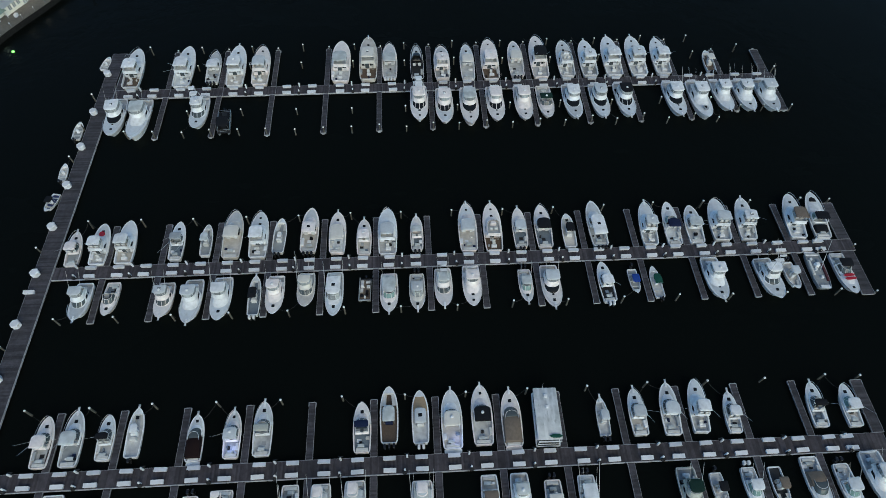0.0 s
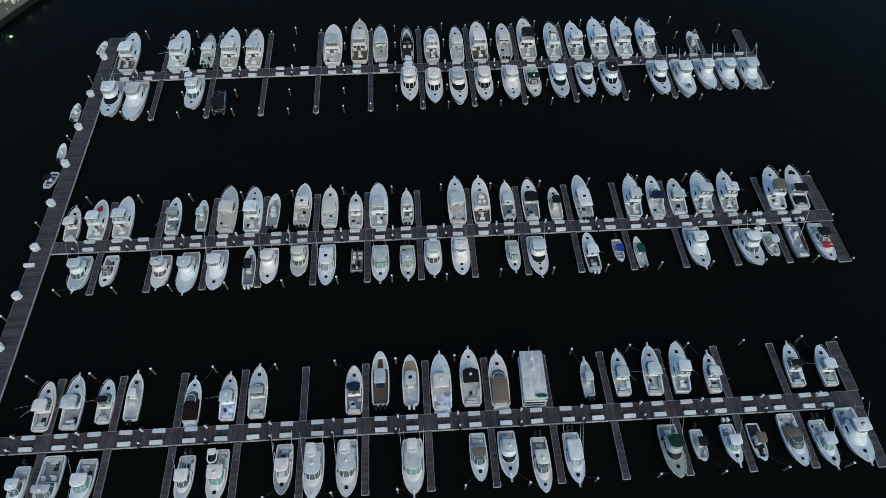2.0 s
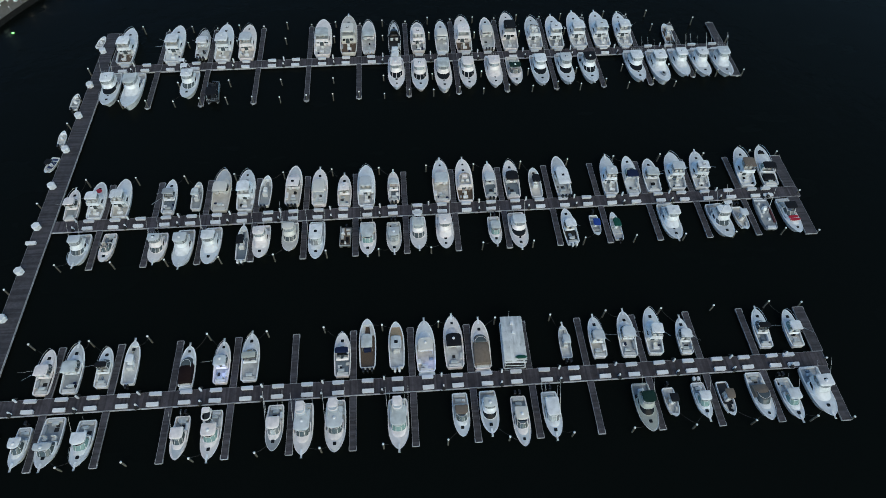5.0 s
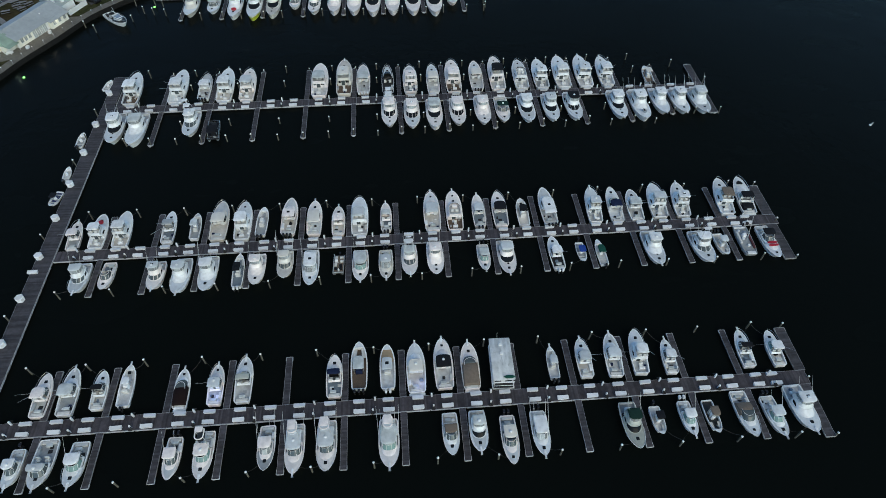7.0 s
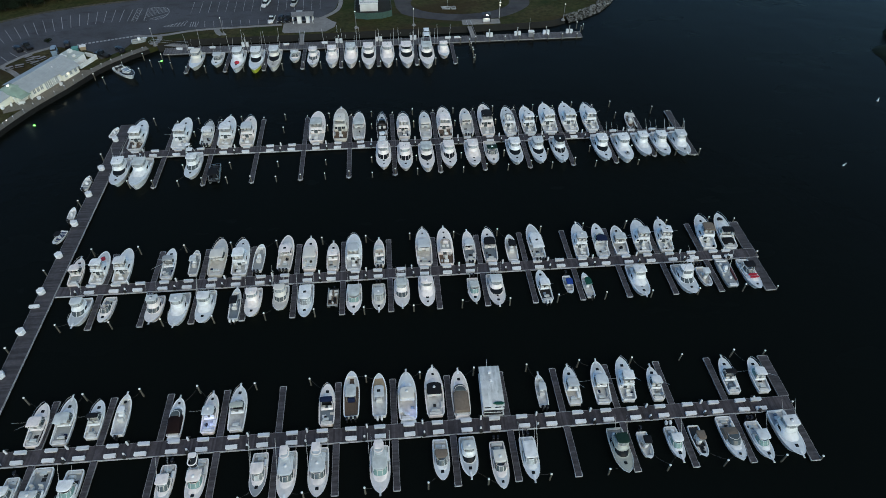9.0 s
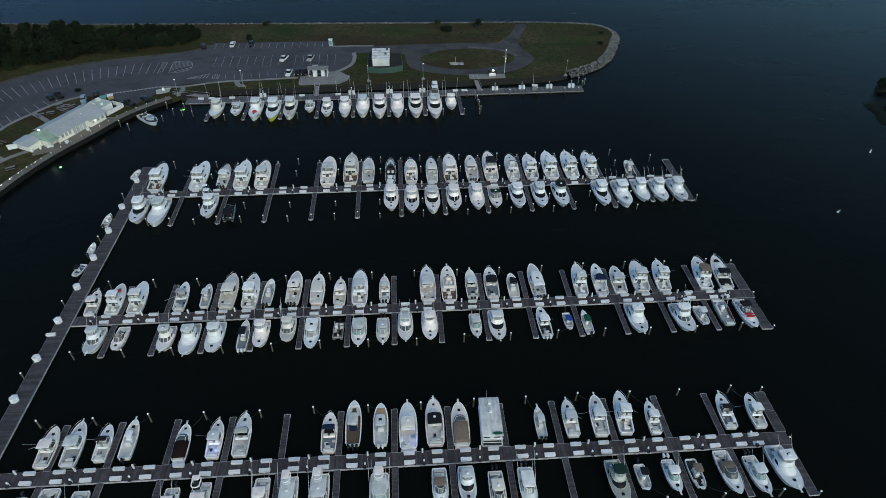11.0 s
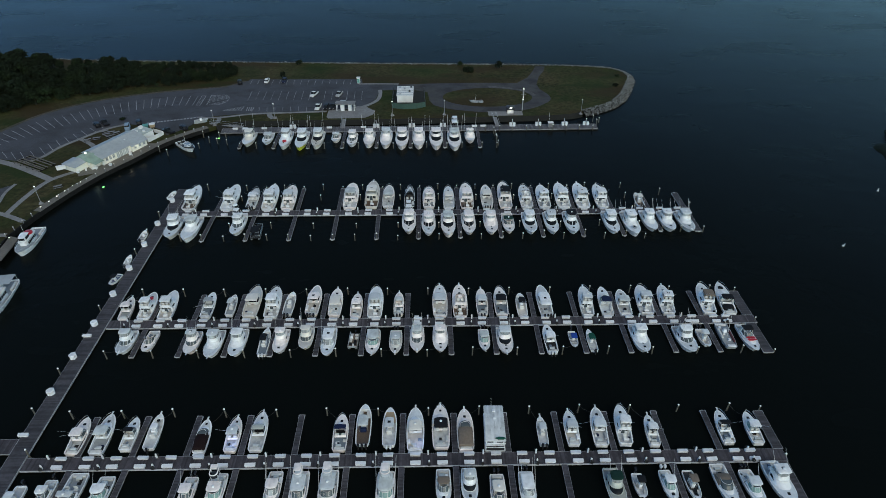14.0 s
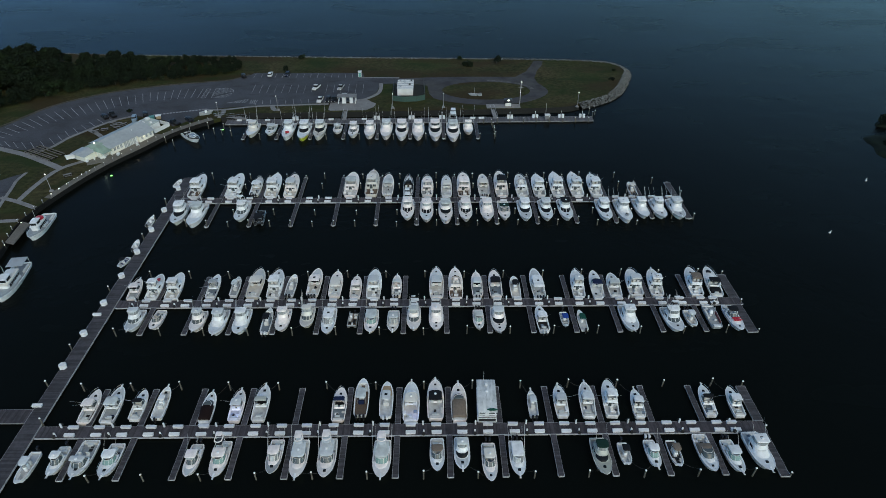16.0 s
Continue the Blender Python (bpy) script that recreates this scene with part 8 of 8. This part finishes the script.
# shore pier
down(C, -55.3, 161.0, 11.4, "bare upright", band="none", hull="cream", B=4.0)
down(E, -48.9, 160.6, 9.2, "hatch enclosed", glass="dark", B=3.5)
down(C, -42.4, 161.2, 13.3, "hatch upright", band="none", B=4.2, label="white flybridge boat with a red tender on its foredeck")
painted_bow = down(C, -36.7, 161.3, 14.2, "upright", band="dark", B=4.4, label="white sportfishing boat with yellow-green bow and dark windscreen band")
bow_paint(painted_bow, Hull(14.2, 4.4, 0.36, 0.95, 1.25 + 0.05 * 14.2, 2.1), GEL["yellow"])
down(C, -31.2, 161.3, 13.4, "hatch3 upright", band="dark", hull="cream", deck="cream", B=4.2)
down(E, -25.0, 159.8, 7.2, "enclosed", glass="dark", B=3.2)
down(C, -19.1, 159.4, 10.4, "pulpit hatch3", band="panes", B=3.6)
down(C, -13.2, 160.6, 12.0, "upright pulpit", band="none", B=4.0)
down(C, -7.3, 161.6, 13.6, "upright", band="none", B=4.3)
down(C, -1.7, 161.6, 14.4, "upright", band="dark", B=4.6)
down(C, 4.2, 161.3, 13.8, "upright", band="none", B=4.4)
down(C, 10.3, 161.7, 14.8, "upright double", band="dark", B=4.7)
down(C, 16.7, 161.2, 15.0, "upright tower tall", band="dark", B=4.8)
down(C, 22.3, 160.0, 8.3, "upright", band="none", B=3.6)


# ---------------------------------------------------------------- special craft
WEATHERED = material("weathered_white_roof", (0.60, 0.62, 0.63), 0.7, grain=0.12, scale=1.5, dirt=(0.36, 0.38, 0.38), dirt_scale=0.5, dirt_amount=0.7, bump=0.01, bump_scale=4)
overlay(WEATHERED, (0.74, 0.76, 0.77), 1.6, 0.5, 0.68, 0.8, (1.0, 0.12, 1.0))
overlay(WEATHERED, (0.24, 0.26, 0.26), 2.2, 0.62, 0.75, 0.7, (1.0, 0.3, 1.0))


def houseboat(x, y, heading, L=8.7, B=3.8):
    root = boat_root("houseboat", x, y, heading, "boxy white houseboat with a flat weathered roof and green kayak", BOATS)
    part("hull", Geo().stack(plan(-L / 2, L / 2, B, B * 0.94, 0.3), [(-0.3, 0.94), (0.25, 1.0), (0.55, 1.0)]), GEL["white"], root)
    part("wall", Geo().box(-B * 0.44, B * 0.44, -L * 0.38, L * 0.44, 0.55, 2.75), GEL["white"], root, smooth=False)
    part("roof", Geo().stack(plan(-L * 0.455, L * 0.485, B * 1.0, B * 0.97, 0.15), [(2.75, 1.0), (2.88, 1.0), (2.95, 0.96)]), WEATHERED, root)
    part("porch_beam", Geo().box(-B * 0.47, B * 0.47, -L * 0.49, -L * 0.47, 2.50, 2.66, 0.03), GEL["white"], root)
    part("porch_floor", Geo().box(-B * 0.45, B * 0.45, -L * 0.485, -L * 0.385, 0.56, 0.60), DECK["black"], root)
    part("porch_rail", Geo().pipe([(-B * 0.45, -L * 0.40, 1.4), (-B * 0.45, -L * 0.485, 1.4), (B * 0.45, -L * 0.485, 1.4), (B * 0.45, -L * 0.40, 1.4)], 0.05), GEL["white"], root)
    for sx in (-1, 1):
        part("post", Geo().rod((sx * B * 0.44, -L * 0.48, 0.5), (sx * B * 0.44, -L * 0.48, 2.6), 0.05), POLE, root)
        part("window", Geo().box(sx * B * 0.24 - 0.55, sx * B * 0.24 + 0.55, -L * 0.385, -L * 0.38, 1.2, 2.3), GLASS, root)
        for k in range(3):
            part("window", Geo().box(sx * B * 0.44 - 0.02, sx * B * 0.44 + 0.02, -L * 0.25 + k * 2.2, -L * 0.25 + k * 2.2 + 1.3, 1.3, 2.2), GLASS, root)
    part("roof_vent", Geo().box(-0.25, 0.25, L * 0.30, L * 0.36, 2.95, 3.2, 0.05), LOCKER, root)
    part("roof_vent", Geo().box(-0.2, 0.3, L * 0.10, L * 0.16, 2.95, 3.15, 0.05), LOCKER, root)
    part("kayak", Geo().stack([(px + 0.9, py) for px, py in [(-1.1, 0), (-0.5, -0.3), (0.5, -0.3), (1.1, 0), (0.5, 0.3), (-0.5, 0.3)]], [(2.95, 0.6), (3.1, 1.0), (3.25, 0.7)]), CLOTH["green"], root).location = (0, -L * 0.40, 0)
    part("antenna", Geo().rod((-0.4, L * 0.45, 2.9), (-0.5, L * 0.47, 5.2), 0.03, 0.015), POLE, root)
    return root


houseboat(19.2, 30.2, 1.5)


def work_boat(x, y, heading, L, B, label, top, raft="", awning=False, gear=False):
    """A passenger boat: flared white hull, dark deck, deckhouse with windows, a roof on it."""
    H = Hull(L, B, 0.60, 0.95, 1.75, 2.6, 0.62)
    root = boat_root("passenger_boat", x, y, heading, label, BOATS)
    boards = DECK["black" if gear else "grey"]
    build_hull(root, H, GEL["white"], boards, boards)
    bow_rail(root, H, 0.3)
    w = B * 0.56
    y0, y1 = H.y(0.50 if gear else 0.34), H.y(0.74)
    roof = 2.0 if gear else 2.6
    part("deckhouse", Geo().stack(plan(y0, y1, w, w * 0.8, 0.4, 5, 0.3), [(0.6, 1.0), (roof, 0.97)]), GEL["white"], root)
    part("house_roof", Geo().stack(plan(y0 - 0.3, y1 + 0.2, w * 1.08, w * 0.9, 0.4, 5, 0.3), [(roof, 1.0), (roof + 0.12, 1.0), (roof + 0.18, 0.95)]), GEL[top], root)
    wy = H.y(0.66)
    if not gear:
        part("wheelhouse", Geo().stack(plan(wy - 1.6, wy + 0.6, w * 0.74, w * 0.62, 0.3, 4, 0.2), [(2.75, 1.0), (3.75, 0.95)]), GEL["white"], root)
        part("wheelhouse_roof", Geo().stack(plan(wy - 1.9, wy + 0.8, w * 0.82, w * 0.7, 0.3, 4, 0.2), [(3.75, 1.0), (3.86, 1.0)]), GEL["white"], root)
        pane_row(root, "wheelhouse_pane", GLASS, (w * 0.29, wy + 0.78, 2.95), (-w * 0.29, wy + 0.78, 2.95), (-w * 0.28, wy + 0.72, 3.6), (w * 0.28, wy + 0.72, 3.6), 4, 0.06)
    for sx in (-1, 1):
        if gear:
            rail = Geo().rod((sx * w * 0.5, y0 - 0.25, roof + 0.2), (sx * w * 0.40, y1 + 0.1, roof + 0.2), 0.10, 0.10, 6)
            rail.rod((sx * B * 0.40, H.y(0.05), 1.25), (sx * B * 0.43, y0, 1.25), 0.07, 0.07, 6)
            part("roof_rail", rail, GEL["white"], root)
            part("roof_beam", Geo().box(-w * 0.46, w * 0.46, (y0 if sx < 0 else y1) - 0.18, (y0 if sx < 0 else y1) + 0.14, roof + 0.18, roof + 0.26, 0.02), GEL["white"], root)
            continue
        q = [(sx * w * 0.375, wy - 1.4, 2.95), (sx * w * 0.345, wy + 0.3, 2.95), (sx * w * 0.335, wy + 0.3, 3.6), (sx * w * 0.365, wy - 1.4, 3.6)]
        q = q if sx > 0 else [q[1], q[0], q[3], q[2]]
        pane_row(root, "side_pane", GLASS, *q, 3, 0.08)
        q = [(sx * w * 0.505, y0 + 0.4, 1.5), (sx * w * 0.44, y1 - 0.6, 1.5), (sx * w * 0.43, y1 - 0.6, 2.2), (sx * w * 0.495, y0 + 0.4, 2.2)]
        q = q if sx > 0 else [q[1], q[0], q[3], q[2]]
        pane_row(root, "saloon_pane", GLASS, *q, 6, 0.12)
    if raft:
        part("life_raft", Geo().stack(ellipse(0, H.y(0.42), 1.05, 1.05, 14), [(2.78, 1.0), (3.2, 1.0), (3.35, 0.8)]), CLOTH[raft], root)
    if awning:
        part("awning", Geo().box(-B * 0.40, B * 0.40, H.y(0.03), H.y(0.28), 2.9, 2.98, 0.02), ROOF, root)
        for sx in (-1, 1):
            part("awning_post", Geo().rod((sx * B * 0.38, H.y(0.04), 0.6), (sx * B * 0.38, H.y(0.04), 2.9), 0.05), POLE, root)
    if gear:
        for k in range(9):
            gx, gy = rng.uniform(-0.36, 0.36) * B, H.y(rng.uniform(0.04, 0.27))
            part("deck_gear", Geo().stack([(gx + px, gy + py) for px, py in plan(-0.35, 0.35, 0.7, 0.7, 0.12)], [(0.6, 1.0), (0.7 + rng.uniform(0.3, 1.0), 0.9)]), rng.choice((RUBBER, RUBBER, GEL["grey"], CLOTH["brown"])), root)
    part("mast", Geo().rod((0, wy - 1.4, roof + 0.1), (0, wy - 1.6, 6.4 if not gear else 4.6), 0.06, 0.03), POLE, root)
    for sx in (-1, 1):
        part("bench", Geo().box(sx * B * 0.3 - 0.25, sx * B * 0.3 + 0.25, H.y(0.06), H.y(0.26), 0.6, 1.1, 0.03), CLOTH["seat"], root)
    return root


work_boat(-99.8, 94.0, 174, 13.2, 4.4, "white passenger boat with dark deck and red life raft", "white", "red")
work_boat(-94.6, 69.6, 172, 15.4, 4.9, "large white head boat with grey awning over its stern", "cream", "", True)
work_boat(-75.6, 150.2, 134, 10.2, 3.4, "white work boat with dark deck moored by the seawall", "slate", gear=True)

def work_barge(x, y, heading, L, B, label):
    """A flat open work boat: square stern, low sides, a boom, side benches and a console."""
    root = boat_root("work_boat", x, y, heading, label, BOATS)
    outline = [(-B * 0.46, -L / 2), (B * 0.46, -L / 2), (B * 0.5, -L * 0.2), (B * 0.47, L * 0.25), (B * 0.38, L * 0.47), (B * 0.3, L / 2), (-B * 0.3, L / 2), (-B * 0.38, L * 0.47), (-B * 0.47, L * 0.25), (-B * 0.5, -L * 0.2)]
    shell = Geo().face_grid([[(px * k, py * k, z) for px, py in outline] for z, k in ((-0.25, 0.86), (0.2, 0.95), (0.85, 1.0), (0.88, 0.93), (0.62, 0.925))], True, True, True)
    part("hull", shell, GEL["grey"], root, smooth=False)
    part("deck", Geo().stack([(px * 0.9, py * 0.9) for px, py in outline], [(0.6, 1.0), (0.66, 1.0)]), DECK["grey"], root, smooth=False)
    part("stern_platform", Geo().box(-B * 0.42, B * 0.42, -L / 2 - 0.3, -L / 2 + 0.5, 0.55, 0.78, 0.04), GEL["white"], root)
    part("bow_platform", Geo().box(-B * 0.28, B * 0.28, L / 2 - 0.75, L / 2 - 0.05, 0.88, 1.0, 0.04), GEL["white"], root)
    part("side_pad", Geo().box(-B * 0.43, -B * 0.30, -L * 0.2, L * 0.28, 0.66, 1.0, 0.05), MAROON_PAD, root, "dark maroon side pad")
    part("side_bench", Geo().box(B * 0.28, B * 0.42, -L * 0.3, L * 0.1, 0.66, 0.95, 0.05), CLOTH["seat"], root)
    part("console", Geo().stack(plan(-L * 0.2, -L * 0.1, 0.9, 0.8, 0.1), [(0.66, 1), (1.4, 0.9), (1.5, 0.7)]), GEL["white"], root)
    for gx, gy in ((-0.5, -L * 0.28), (0.35, -L * 0.05), (-0.2, L * 0.18), (0.6, -L * 0.33)):
        part("deck_gear", Geo().stack([(gx + px, gy + py) for px, py in plan(-0.25, 0.25, 0.5, 0.5, 0.1)], [(0.66, 1.0), (1.0, 0.9)]), rng.choice((GEL["white"], GEL["slate"], RUBBER)), root)
    part("boom", Geo().rod((-0.3, 0.0, 0.66), (-2.0, -L * 0.55, 4.6), 0.05, 0.03, 6), POLE, root)
    part("outboard_motor", Geo().stack([(px - 0.9, py) for px, py in plan(-L / 2 - 0.6, -L / 2 - 0.05, 0.4, 0.44, 0.14)], [(0.2, 0.8), (0.8, 1.0), (1.15, 0.85)]), MOTOR_BLACK, root)
    return root


MAROON_PAD = material("maroon_vinyl", (0.085, 0.018, 0.022), 0.55, grain=0.15, scale=3)
work_barge(73.6, 54.9, 182, 7.6, 3.0, "flat grey open work boat with a boom and maroon pad")

# loose things on boats
ring = tagged(new("ring_buoy"), "red round float lying on a white foredeck", "float")
part("ring", Geo().stack(ellipse(0, 0, 0.55, 0.55, 14), [(0, 0.9), (0.12, 1.0), (0.24, 0.9)]), CLOTH["red"], ring)
ring.matrix_basis = pose(-58.3, 68.75, 1.60)
for dy in (0.0, 0.75):
    b = tagged(new("paddle_board"), "red paddle board lying across a white foredeck", "paddle board", "paddle boards")
    part("board", Geo().stack([(px, py) for px, py in ((-1.15, 0), (-0.7, -0.28), (0.7, -0.28), (1.15, 0), (0.7, 0.28), (-0.7, 0.28))], [(0, 0.94), (0.06, 1), (0.12, 0.94)]), CLOTH["red"], b)
    b.matrix_basis = pose(78.3, 52.6 + dy, 1.56 - 0.10 * dy, 0, 0, 3)
tender = tagged(new("tender"), "red inflatable tender stowed on a white foredeck", "tender")
part("tube", Geo().stack(ellipse(0, 0, 0.75, 0.6, 14), [(0, 0.9), (0.2, 1.0), (0.42, 0.9), (0.30, 0.6)]), CLOTH["red"], tender)
tender.matrix_basis = pose(-42.2, 151.6, 1.75)
dinghy = tagged(new("stowed_dinghy"), "small grey dinghy lashed on a white foredeck", "dinghy")
dinghy.matrix_basis = pose(64.5, 96.6, 1.78, 0, 0, 12)
part("tube", Geo().stack(ellipse(0, 0, 0.5, 0.8, 16), [(0, 0.9), (0.18, 1.0), (0.38, 0.92), (0.30, 0.66)]), GEL["grey"], dinghy)
part("cover", Geo().stack(ellipse(0, 0.1, 0.22, 0.4, 12), [(0.26, 1.0), (0.42, 0.7)]), CLOTH["black"], dinghy)
